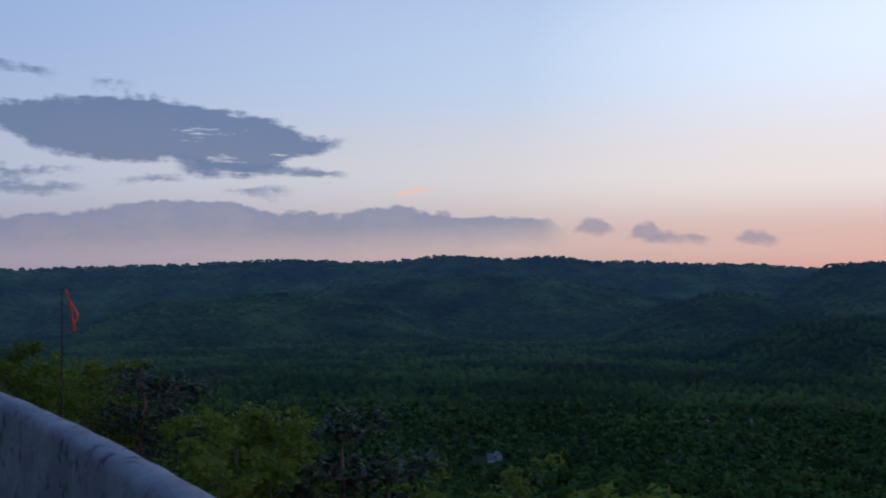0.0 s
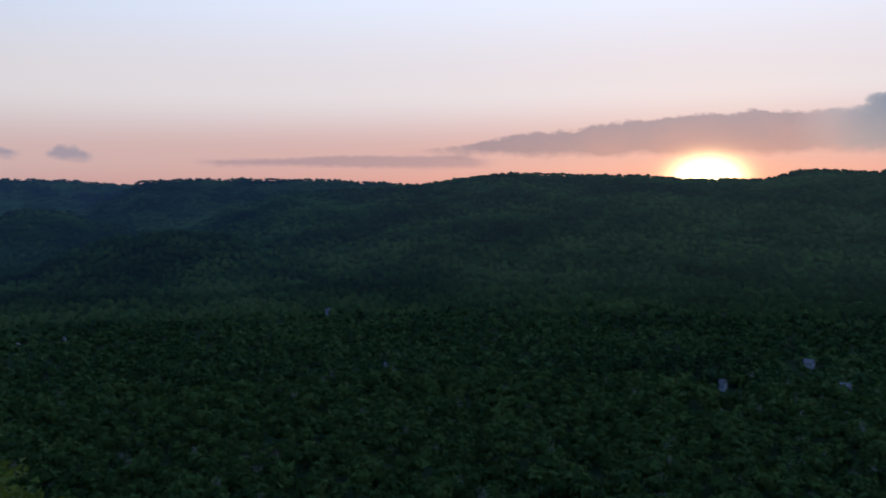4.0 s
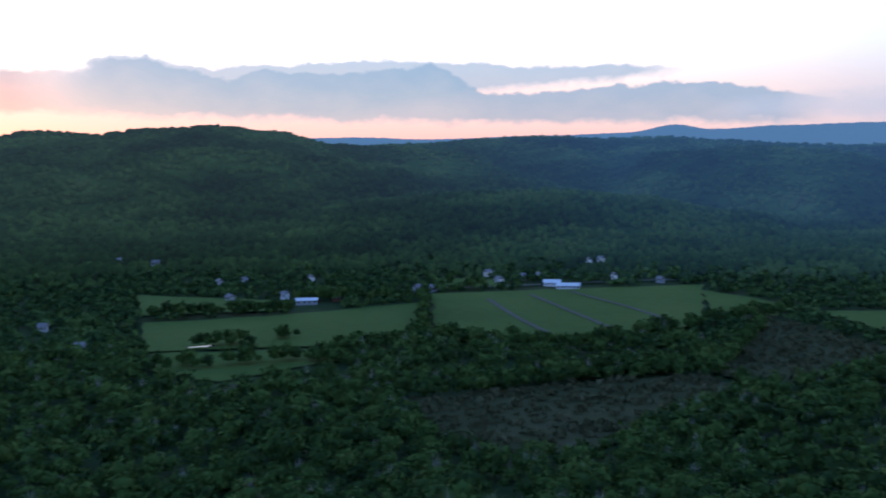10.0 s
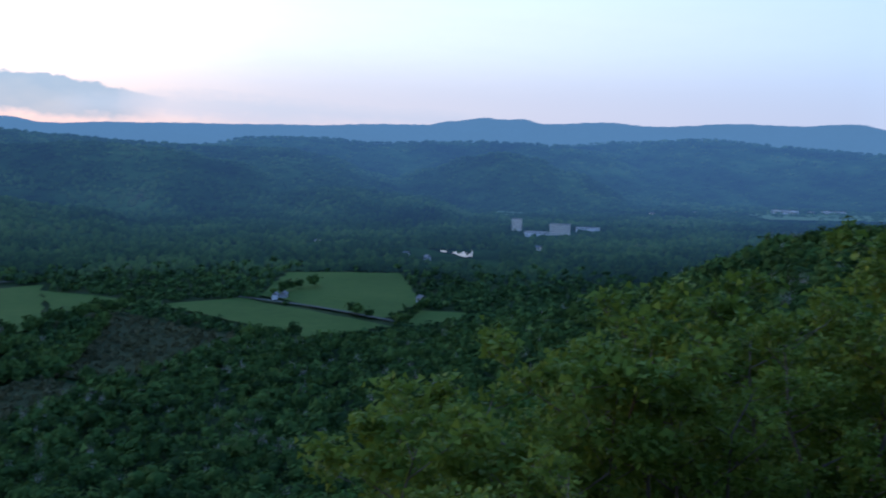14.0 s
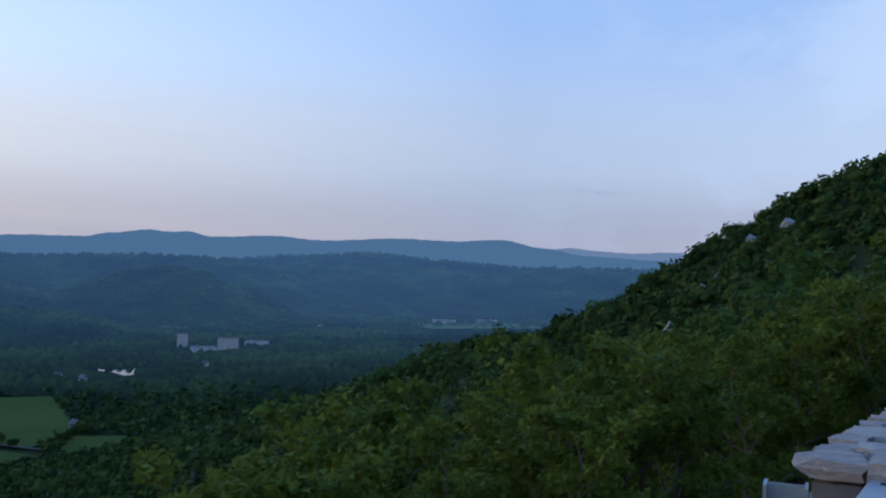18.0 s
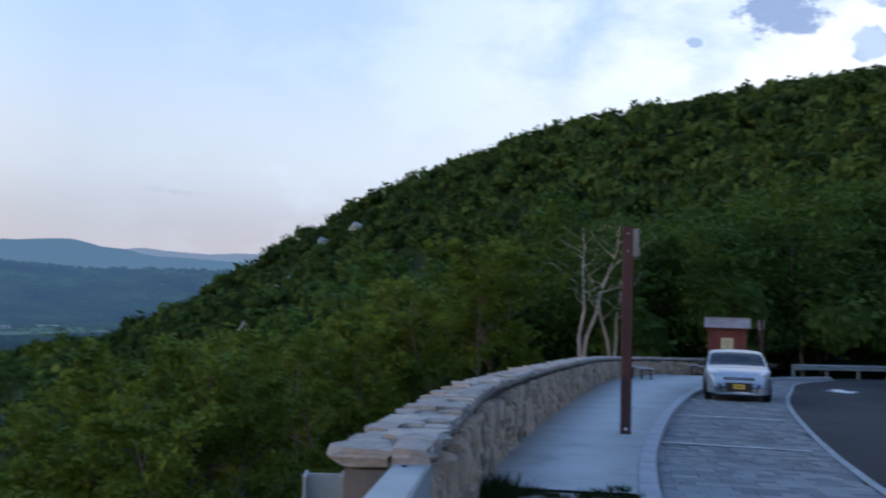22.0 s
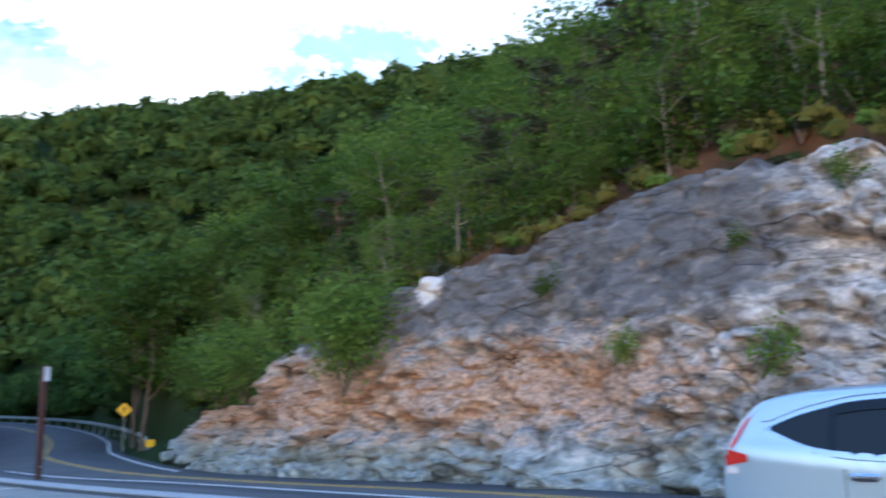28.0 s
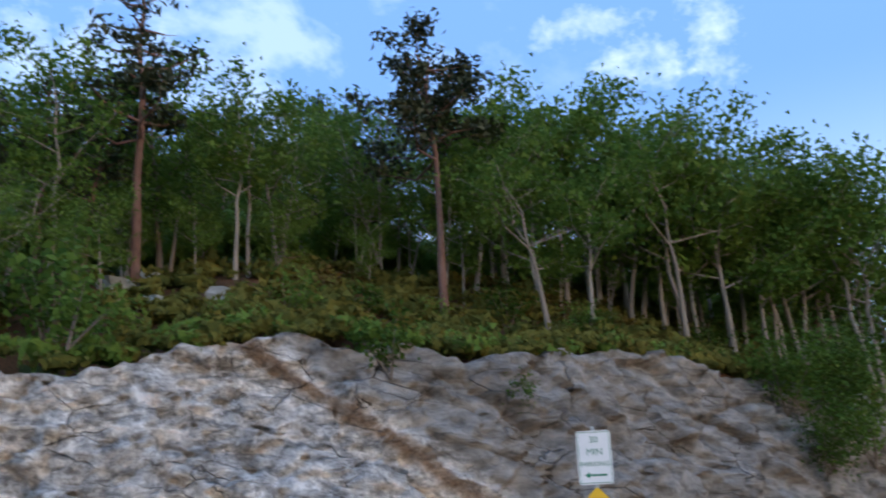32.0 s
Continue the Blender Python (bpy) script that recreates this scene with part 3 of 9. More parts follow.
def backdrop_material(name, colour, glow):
    """Distant land, the haze before it painted on as an even glow."""
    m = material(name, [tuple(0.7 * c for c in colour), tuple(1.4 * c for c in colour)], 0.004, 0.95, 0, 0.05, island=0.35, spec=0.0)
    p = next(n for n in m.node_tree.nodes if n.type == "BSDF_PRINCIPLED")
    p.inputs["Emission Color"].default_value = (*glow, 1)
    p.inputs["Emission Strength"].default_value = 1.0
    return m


M["haze"] = backdrop_material("mountains_haze_glow", (0.03, 0.05, 0.06), (0.066, 0.124, 0.205))
M["paler"] = backdrop_material("mountains_deep_haze_glow", (0.03, 0.05, 0.06), (0.13, 0.18, 0.28))


M["farfield"] = backdrop_material("fields_haze_glow", (0.06, 0.08, 0.05), (0.035, 0.070, 0.100))


def haze_glow_material():
    """Far woods as a backdrop; haze painted as emission grows with distance, bluer and lighter towards the north-west.
    """
    m = material("ridges_haze_glow", [tuple(k * v for v in q) for k, q in zip((0.4, 0.46, 0.56, 0.72, 0.7), FOREST)], 0.0045, 0.95, 0.0, 0.012, tone=0.18, spec=0.0)
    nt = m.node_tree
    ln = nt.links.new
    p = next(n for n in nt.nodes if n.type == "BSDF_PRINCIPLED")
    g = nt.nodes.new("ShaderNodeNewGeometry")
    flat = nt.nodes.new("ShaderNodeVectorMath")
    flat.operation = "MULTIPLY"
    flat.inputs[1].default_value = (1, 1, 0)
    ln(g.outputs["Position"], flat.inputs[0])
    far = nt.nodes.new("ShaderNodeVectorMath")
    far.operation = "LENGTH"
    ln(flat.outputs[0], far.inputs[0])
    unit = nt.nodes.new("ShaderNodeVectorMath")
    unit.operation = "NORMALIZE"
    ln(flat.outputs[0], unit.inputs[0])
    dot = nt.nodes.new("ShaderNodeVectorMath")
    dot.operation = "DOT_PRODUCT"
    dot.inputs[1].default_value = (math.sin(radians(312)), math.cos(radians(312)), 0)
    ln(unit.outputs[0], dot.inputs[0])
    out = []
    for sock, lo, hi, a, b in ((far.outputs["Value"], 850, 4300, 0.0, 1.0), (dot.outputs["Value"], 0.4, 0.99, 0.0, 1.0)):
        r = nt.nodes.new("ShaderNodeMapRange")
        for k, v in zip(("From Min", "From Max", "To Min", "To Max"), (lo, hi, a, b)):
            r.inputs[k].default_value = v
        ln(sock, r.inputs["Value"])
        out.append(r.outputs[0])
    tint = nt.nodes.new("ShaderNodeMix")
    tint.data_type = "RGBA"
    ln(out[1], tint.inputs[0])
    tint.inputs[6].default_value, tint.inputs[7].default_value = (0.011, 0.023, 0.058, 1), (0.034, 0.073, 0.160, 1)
    # brighter haze under the sun, also put into the emission colour
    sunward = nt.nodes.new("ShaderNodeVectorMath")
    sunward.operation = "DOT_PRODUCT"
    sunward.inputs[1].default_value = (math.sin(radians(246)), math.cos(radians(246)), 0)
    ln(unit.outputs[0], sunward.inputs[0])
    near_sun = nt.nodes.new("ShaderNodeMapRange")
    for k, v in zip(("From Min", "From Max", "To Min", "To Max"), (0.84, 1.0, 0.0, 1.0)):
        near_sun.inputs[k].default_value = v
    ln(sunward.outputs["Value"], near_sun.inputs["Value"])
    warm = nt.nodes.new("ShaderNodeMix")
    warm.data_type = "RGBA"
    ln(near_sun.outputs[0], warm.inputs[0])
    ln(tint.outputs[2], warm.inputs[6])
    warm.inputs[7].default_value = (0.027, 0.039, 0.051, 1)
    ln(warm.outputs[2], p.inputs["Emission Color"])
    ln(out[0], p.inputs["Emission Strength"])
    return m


M["air"] = haze_glow_material()


# ---------------------------------------------------------------- mesh helpers
def part(name, bm, mat, parent=None, label="", smooth=False):
    """Link a bmesh as one mesh object, under a thing or a part."""
    me = bpy.data.meshes.new(name)
    bm.to_mesh(me)
    bm.free()
    me.materials.append(mat)
    if smooth:
        me.polygons.foreach_set("use_smooth", [True] * len(me.polygons))
    ob = new(name, me)
    ob.parent = parent
    if label:
        ob["label"] = label
    return ob


def mesh_np(name, verts, faces, mat, parent=None, smooth=False):
    """A mesh from numpy arrays; faces all of one size."""
    verts, faces = np.asarray(verts, np.float32), np.asarray(faces, np.int32)
    me = bpy.data.meshes.new(name)
    n, k = faces.shape
    me.vertices.add(len(verts))
    me.vertices.foreach_set("co", verts.ravel())
    me.loops.add(n * k)
    me.loops.foreach_set("vertex_index", faces.ravel())
    me.polygons.add(n)
    me.polygons.foreach_set("loop_start", np.arange(0, n * k, k, dtype=np.int32))
    if smooth:
        me.polygons.foreach_set("use_smooth", np.ones(n, bool))
    me.update(calc_edges=True)
    me.materials.append(mat)
    ob = new(name, me)
    ob.parent = parent
    return ob


def box(bm, x0, x1, y0, y1, z0, z1, bevel=0.0, m=None):
    r = bmesh.ops.create_cube(bm, size=1.0)
    vs = r["verts"]
    for v in vs:
        v.co = Vector((x0 + (v.co.x + 0.5) * (x1 - x0), y0 + (v.co.y + 0.5) * (y1 - y0), z0 + (v.co.z + 0.5) * (z1 - z0)))
    if bevel:
        es = list({e for v in vs for e in v.link_edges})
        vs = [v for v in bmesh.ops.bevel(bm, geom=es, offset=bevel, segments=1, affect="EDGES")["verts"]] + [v for v in vs if v.is_valid]
    if m is not None:
        bmesh.ops.transform(bm, matrix=m, verts=list(set(vs)))
    return vs


def boxed(name, dims, mat, parent=None, label="", bevel=0.0, m=None):
    bm = bmesh.new()
    box(bm, *dims, bevel=bevel, m=m)
    return part(name, bm, mat, parent, label)


def empty(name, at, turn=0.0, tilt=0.0):
    ob = new(name)
    ob.matrix_world = pose(*at, tilt, 0, turn)
    return ob


def lot(x, y, h=0.0):
    return Vector((x, y, SLOPE * y + h))


# ---------------------------------------------------------------- the lie of the land
FLOOR = -140.0


def ease(x, xs, ys):
    """Smoothed interpolation through a few marks."""
    x, xs, ys = np.asarray(x, float), np.asarray(xs, float), np.asarray(ys, float)
    i = np.clip(np.searchsorted(xs, x) - 1, 0, len(xs) - 2)
    f = np.clip((x - xs[i]) / (xs[i + 1] - xs[i]), 0, 1)
    f = f * f * (3 - 2 * f)
    return ys[i] + (ys[i + 1] - ys[i]) * f


def edge_x(y):
    """Where the brink of the hillside runs."""
    return np.interp(y, [-5000, -800, -60, -2.2, 45, 110, 170, 280, 430, 600, 5000], [3700, 560, 40, 0, 0, 34, 24, -62, -215, -230, -230])


def bench(y):
    return np.interp(y, [-60, -12, 0, 60, 140, 5000], [0.6, 0.4, 0, 60 * SLOPE, -4.2, -4.2])


DROP = 0.6               # the road lies lower than the lot


def cliff_x(y):
    return np.interp(y, [-60, -40, -22, -12, -4, 5, 12.4, 17.7, 22.8, 27, 35.6, 59, 80], [50, 37, 30.0, 25.8, 23.8, 22.4, 22.6, 23.6, 23.5, 23.4, 25.8, 38, 51])


def cliff_h(y):
    return ease(y, [-70, -40, -25, -15, -9, -2, 4, 9.5, 14.5, 20, 24, 29, 36, 46, 58], [5, 9.0, 9.8, 9.9, 9.1, 9.4, 8.2, 8.8, 8.7, 7.4, 6.6, 5.0, 2.6, 1.3, 0])


def road_x(y):
    """The middle of the mountain road."""
    return np.interp(y, [-60, -36, -14, -2, 9, 17, 27, 38, 57, 75, 91, 110, 130, 152], [40, 27.7, 22, 19.4, 19.5, 20.2, 20.7, 22.3, 29.2, 37.2, 45, 50.5, 52, 47])


RIDGES = [  # distance, near reach, far reach, marks of (heading, height angle)
    (4350, 700, 500, [(120, 0.9), (158.9, 1.3), (167.8, 1.55), (174.3, 1.82), (179.7, 1.66), (184.5, 2.0), (187.5, 1.78), (190.3, 1.9),
                      (193.3, 1.56), (201, 1.3), (205.6, 0.95), (212, 0.4), (225, -1)]),
    (3400, 420, 300, [(172, -3), (177.7, 0.26), (181.1, 0.56), (185.5, 0.9), (189.6, 0.65), (193.9, 0.09), (197.2, -0.61), (203, -3)]),
    (2900, 380, 300, [(160, -3), (167.8, -0.47), (171, -0.35), (173.6, -0.14), (176.3, -0.31), (179, -0.78), (186, -3)]),
    (2700, 330, 300, [(192, -3), (197.9, -0.91), (199.8, -0.29), (201.8, -0.4), (203.7, -1.05), (209, -3)]),
    (3500, 700, 500, [(198, -1.5), (202.4, -0.69), (204.4, 0.28), (206.4, 1.2), (211, 1.26), (216, 1.2), (220, 0.93), (223, 0.7), (231, -0.5)]),
    (2850, 900, 450, [(200, -3.0), (207.7, -1.83), (211.8, -0.21), (214.6, 0.42), (218, 0.58), (221.4, 0.77), (228, 1.38), (234.8, 1.14), (239.4, 0.84), (242.4, 0.8), (244.8, 1.25), (248.2, 1.1), (251.2, 1.43),
                      (254.6, 1.6), (258, 1.28), (261.6, 0.5), (270, -0.6), (285, -3)]),
    (1950, 300, 260, [(198, -4), (205.7, -1.95), (207.7, -1.73), (210.4, -1.96), (213.1, -2.63), (220, -4)]),
    (2150, 420, 260, [(214, -4), (221, -1.7), (227, -1.2), (233, -1.6), (238, -1.4), (243, -2.2), (250, -4)]),
    (2350, 420, 260, [(243, -3), (250.2, 0.01), (253.5, 0.32), (256.7, 0.17), (261.4, -0.27), (264.4, -0.82), (271, -3)]),
    (2700, 420, 300, [(249, -3), (255.2, -0.97), (258.6, -0.03), (262, 0.36), (265.4, 0.40), (268.7, 0.05), (272, -0.94), (274.9, -1.57), (281, -3)]),
    (1850, 420, 260, [(250, -5), (258.7, -3.65), (263.8, -2.95), (270.4, -2.44), (275.2, -2.3), (279.8, -2.7), (285, -3.5), (292, -5)]),
    (3200, 800, 400, [(250, -0.5), (261, 0.3), (266, 0.5), (271, 0.82), (274.2, 0.95), (277.4, 0.78), (281, 0.85), (284.5, 0.66), (288, 0.44), (292, 0.3), (297, 0.27), (299.8, -0.12), (302.2, -1.0), (308, -3)]),
    (2600, 380, 260, [(276, -3), (281.1, 0.01), (286.2, 0.32), (290, 0.1), (294, -0.6), (300, -3)]),
    (3750, 600, 400, [(284, -2), (291.7, 0.33), (295.5, 0.88), (299, 0.93), (302.4, 0.74), (305.3, 0.9), (310, 1.0), (313.5, 0.85), (316.4, 0.45), (319, -0.5), (326, -2.5)]),
    (3050, 380, 300, [(300, -3), (305.9, -0.67), (307.8, 0.04), (309.9, 0.38), (312, 0.1), (313.8, -0.65), (320, -3)]),
    (4150, 700, 300, [(304, -1), (312, 0.73), (317.5, 1.18), (322.3, 1.45), (326.8, 1.08), (330.5, 0.85), (336, 0.9), (342, 0.8), (352, 0.0)]),
    (2450, 360, 260, [(289, -4), (295, -2.3), (300, -1.9), (305, -2.4), (311, -4)]),
]


def height(x, y):
    x, y = np.asarray(x, float), np.asarray(y, float)
    u = x - edge_x(y)
    g = ease(y, [-200, 150, 240, 300, 430, 700], [0.90, 1.08, 0.93, 0.82, 0.82, 0.8])
    up = np.interp(u, [0, 24, 60, 150, 200, 300, 450, 900], [0, 0, 19, 72, 92, 112, 128, 150]) * g
    down = np.interp(u, [-5000, -420, -330, -240, -120, -40, -12, -3, -1.2, 0], [-140, -140, -130, -106, -62, -25, -8.5, -1.6, -0.25, 0])
    z = np.where(u > 0, up, down)
    z = z + bench(y) * np.clip((u + 300) / 300, 0, 1)
    # the road's lower level, and the shelf behind the rock cut
    back = x - cliff_x(y)
    ch = cliff_h(y)
    z = np.where((u > 12) & (back < 6) & (y < 62), z - (DROP + 0.12) * np.clip((u - 12.5) / 3, 0, 1), z)
    shelf = bench(y) - DROP + ch * np.clip((back - 1.6) / 2.4, -0.1, 0.97) + (np.clip(back - 4, 0, 12) * 0.58 + np.clip(back - 16, 0, 80) * 0.36) * np.clip(ch / 5, 0, 1)
    z = np.where((ch > 0.02) & (back > 0) & (u > 0) & (y < 60), np.maximum(z, shelf), z)
    off = np.abs(x - road_x(y))
    z = np.where((y > -40) & (y < 152) & (off < 10), np.minimum(z, bench(y) - DROP - np.where(y > 62, 0.45, 0.14) + np.clip(off - np.where(y > 55, 7.5, 5.2), 0, 5) * 0.5 + 3 * np.clip(off - 9, 0, 1)), z)
    far = np.hypot(x, y)
    hd = np.degrees(np.arctan2(x, y)) % 360
    z = z - np.interp(hd, [327, 330, 332, 334, 336, 338, 340, 343], [0, 6, 17, 19, 12, 7, 5, 0]) * np.clip((far - 260) / 160, 0, 1)
    valley = np.full_like(z, FLOOR) + np.clip((far - 2500) / 2500, 0, 1) * 30
    for dist, near, away, marks in RIDGES:
        top = EYE + dist * np.tan(np.radians(ease(hd, [q[0] for q in marks], [q[1] for q in marks]))) - FLOOR - 6
        fade = np.clip((hd - marks[0][0]) / 3, 0, 1) * np.clip((marks[-1][0] - hd) / 3, 0, 1)
        t = np.clip((far - dist + 1.48 * near) / (1.48 * near), 0, 1)
        fall = np.where(far < dist, t * t * (3 - 2 * t), np.exp(-((far - dist) / away) ** 2))
        roll = 1 + 0.10 * np.sin(hd * 0.9 + far * 0.004) * (1 - fall)
        valley = np.maximum(valley, FLOOR + np.maximum(top, 0) * fall * fade * roll)
    return np.where(u < -360, np.maximum(valley, z), np.where(u < 0, np.maximum(z, valley - 40), z))


def build_ground():
    rings = np.concatenate([[0.02], np.arange(1.0, 60, 1.0), np.geomspace(60.8, 4900, 150)])
    spokes = 560
    a = np.linspace(0, 2 * math.pi, spokes, endpoint=False)
    R, A = np.meshgrid(rings, a, indexing="ij")
    x, y = R * np.sin(A), R * np.cos(A)
    z = height(x, y)
    rg = np.random.default_rng(4)
    back = x - cliff_x(y)
    z = z - np.where((back > 0.6) & (y < 34) & (y > -46) & (x > 0), 0.5 * np.clip((19 - back) / 4, 0, 1), 0)
    z = z - 0.10 - np.clip((R - 40) / 400, 0, 1) * rg.random(z.shape) * 1.2
    v = np.stack([x, y, z], -1).reshape(-1, 3)
    i, j = np.meshgrid(np.arange(len(rings) - 1), np.arange(spokes), indexing="ij")
    j2 = (j + 1) % spokes
    q = np.stack([i * spokes + j, i * spokes + j2, (i + 1) * spokes + j2, (i + 1) * spokes + j], -1).reshape(-1, 4)[:, ::-1]
    ob = mesh_np("ground", v, q, M["soil"], smooth=True)
    # beyond 1150 m the ground carries the painted haze glow
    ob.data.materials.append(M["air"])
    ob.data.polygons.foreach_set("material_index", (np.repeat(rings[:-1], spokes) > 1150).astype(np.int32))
    tagged(ob, "wooded hillside, valley floor and ridges under forest", "ground", kind="structure")
    return ob


build_ground()


# ---------------------------------------------------------------- parking lot and road
def spline(pts, n):
    """Points along a smooth curve through the given plan marks."""
    P = np.array(pts, float)
    P = np.vstack([2 * P[0] - P[1], P, 2 * P[-1] - P[-2]])
    seg = np.linspace(0, len(P) - 3, n)
    i = np.minimum(seg.astype(int), len(P) - 4)
    t = (seg - i)[:, None]
    a, b, c, d = P[i], P[i + 1], P[i + 2], P[i + 3]
    return 0.5 * (2 * b + (c - a) * t + (2 * a - 5 * b + 4 * c - d) * t ** 2 + (3 * b - a - 3 * c + d) * t ** 3)


def even(C, step):
    """Resample a plan line at an even step."""
    C = np.asarray(C)
    s = np.concatenate([[0], np.cumsum(np.linalg.norm(np.diff(C, axis=0), axis=1))])
    q = np.linspace(0, s[-1], max(2, int(s[-1] / step) + 1))
    return np.stack([np.interp(q, s, C[:, 0]), np.interp(q, s, C[:, 1])], -1)


def road_z(x, y):
    return float(bench(y)) if y > 55 or y < -6 else SLOPE * y


def sheet(name, left, right, h, thick, mat, label, category, fall=0.0):
    """A paved strip between two plan lines, with a real edge."""
    n = min(len(left), len(right))
    vs, fs = [], []
    for (ax, ay), (bx, by) in zip(left[:n], right[:n]):
        za, zb = road_z(ax, ay), road_z(bx, by) + fall
        vs += [(ax, ay, za + h), (bx, by, zb + h), (ax, ay, za + h - thick), (bx, by, zb + h - thick)]
    for i in range(n - 1):
        a, b = 4 * i, 4 * i + 4
        fs += [(a, a + 1, b + 1, b), (a + 2, a, b, b + 2), (a + 1, a + 3, b + 3, b + 1)]
    ob = mesh_np(name, vs, fs, mat)
    return tagged(ob, label, category, kind="structure")


def offset_line(C, d):
    C = np.asarray(C)
    t = np.gradient(C, axis=0)
    t /= np.linalg.norm(t, axis=1)[:, None]
    return C + np.stack([t[:, 1], -t[:, 0]], -1) * d


WALL = spline([(-0.78, 4.8), (-0.85, 6), (-0.97, 8.5), (-1.05, 12), (-0.7, 19), (0.05, 28.5), (0.75, 36), (1.9, 42.5), (3.7, 47.3), (6.2, 50.4), (8.6, 51.6)], 500)
KERB = spline([(0.30, -2.0), (0.38, 3.0), (0.46, 8.2), (0.53, 10.3), (0.88, 15), (2.05, 24), (3.9, 34), (6.4, 42), (9.6, 48.5), (12.4, 51.5)], 400)   # walk side of the kerb
STRIP = spline([(2.2, -2.0), (2.5, 3), (2.98, 8), (3.78, 16.3), (5.57, 28), (7.4, 36.5), (9.4, 44.5), (12.6, 51.0)], 400)           # pavers meet asphalt
LANE_R = spline([(6.9, -9), (7.25, 0), (7.6, 10), (8.42, 17), (10.0, 29.7), (11.8, 38), (13.5, 44.4), (17, 51.5)], 400)
KERB_R = spline([(10.7, -9), (10.9, 2), (11.43, 14.8), (12.15, 24), (13.8, 35), (16.9, 46.6), (19.6, 53)], 400)
VERGE = spline([(16.2, -9), (16.9, 0), (17.7, 10), (18.2, 18), (19.0, 28), (19.5, 39), (23.2, 52), (24.5, 56)], 400)
ROAD_L = spline([(24, -36), (18.6, -14), (17.0, -2), (17.9, 10), (18.3, 18), (19.0, 28), (19.6, 39.5), (24.4, 58), (32.4, 74), (40.2, 91), (45.3, 110), (46.8, 130), (42, 151)], 500)
RIMLINE = spline([(31.5, -37), (25.4, -14), (21.8, -2), (21.2, 9), (22.2, 17), (22.4, 27), (25.0, 37), (34, 56.5), (42.5, 72), (50, 89.5), (55.8, 109), (57.4, 131), (52.5, 153)], 500)

sheet("lot_lane", STRIP, LANE_R, 0.0, 0.12, M["asphalt"], "fresh dark asphalt lane of the parking lot", "asphalt")
sheet("lot_end", spline([(12.2, 50.2), (14.6, 50.6), (17.4, 50.8)], 30), spline([(11.8, 52.4), (15.4, 54.4), (19.8, 56.2)], 30)[:, :], -0.004, 0.12, M["asphalt"], "dark asphalt exit of the parking lot", "asphalt")
sheet("road", ROAD_L, RIMLINE, -DROP, 0.12, M["roadtop"], "worn two-lane mountain road bending into the woods", "road")
sheet("verge", KERB_R, VERGE, 0.0, 0.12, M["roadtop"], "grey shoulder falling from the kerb to the road", "shoulder", fall=-DROP + 0.004)


def spline_resample(C, n):
    s = np.concatenate([[0], np.cumsum(np.linalg.norm(np.diff(C, axis=0), axis=1))])
    q = np.linspace(0, s[-1], n)
    return np.stack([np.interp(q, s, C[:, 0]), np.interp(q, s, C[:, 1])], -1)


def at_y(C, ys):
    """The plan line at given y."""
    o = np.argsort(C[:, 1])
    return np.stack([np.interp(ys, C[o, 1], C[o, 0]), ys], -1)


ys_walk = np.linspace(10.0, 47.0, 160)
sheet("pavement", at_y(WALL, ys_walk), at_y(KERB, ys_walk), 0.12, 0.2, M["concrete"], "pale concrete walk between stone parapet and kerb", "pavement")
ys_rough = np.linspace(-2.0, 9.99, 40)
sheet("gravel_patch", at_y(WALL, np.clip(ys_rough, 4.8, 20)) * [1, 0] + np.stack([0 * ys_rough, ys_rough], -1), at_y(KERB, ys_rough), 0.095, 0.2, M["gravel"],
      "bare gravelly earth at the end of the walk", "gravel")


def kerb_run(name, C, width, top, mat, label, length=1.8):
    """Kerb stones end to end along a plan line."""
    root = tagged(empty(name, (0, 0, 0)), label, "kerb", kind="structure")
    E = even(C, length)
    for (ax, ay), (bx, by) in zip(E[:-1], E[1:]):
        d = Vector((bx - ax, by - ay, road_z(bx, by) - road_z(ax, ay)))
        L = d.length
        bm = bmesh.new()
        box(bm, 0.006, L - 0.006, -width, 0, -0.25, top, bevel=0.018)
        o = part("kerbstone", bm, mat, root)
        o.matrix_world = Matrix.Translation((ax, ay, road_z(ax, ay))) @ d.to_track_quat("X", "Z").to_matrix().to_4x4()
    return root


kerb_run("kerb", KERB, 0.22, 0.14, M["kerb"], "pale granite kerb along the walk")
kerb_run("kerb_flush", STRIP, 0.13, 0.012, M["kerb"], "flush granite band between pavers and asphalt", 2.4)
kerb_run("kerb_road", KERB_R, 0.55, 0.035, M["kerb"], "broad pale granite kerb beside the road", 2.2)


def painted(name, ax, ay, bx, by, width, mat=None, h=0.008, root=None):
    d = Vector((bx - ax, by - ay, 0)).normalized()
    n = Vector((-d.y, d.x, 0)) * width / 2
    pts = [(ax + n.x, ay + n.y), (ax - n.x, ay - n.y), (bx - n.x, by - n.y), (bx + n.x, by + n.y)]
    vs = [(x, y, road_z(x, y) + h) for x, y in pts] + [(x, y, road_z(x, y) + h - 0.004) for x, y in pts]
    return mesh_np(name, vs, [(0, 1, 2, 3), (4, 5, 1, 0), (5, 6, 2, 1), (6, 7, 3, 2), (7, 4, 0, 3)], mat or M["paint"], root)


def stall_line(ax, ay, bx, by):
    tagged(painted("stall_line", ax, ay, bx, by, 0.10, h=0.030), "white painted line of a parking bay", "road marking", "parking bay lines", "structure")


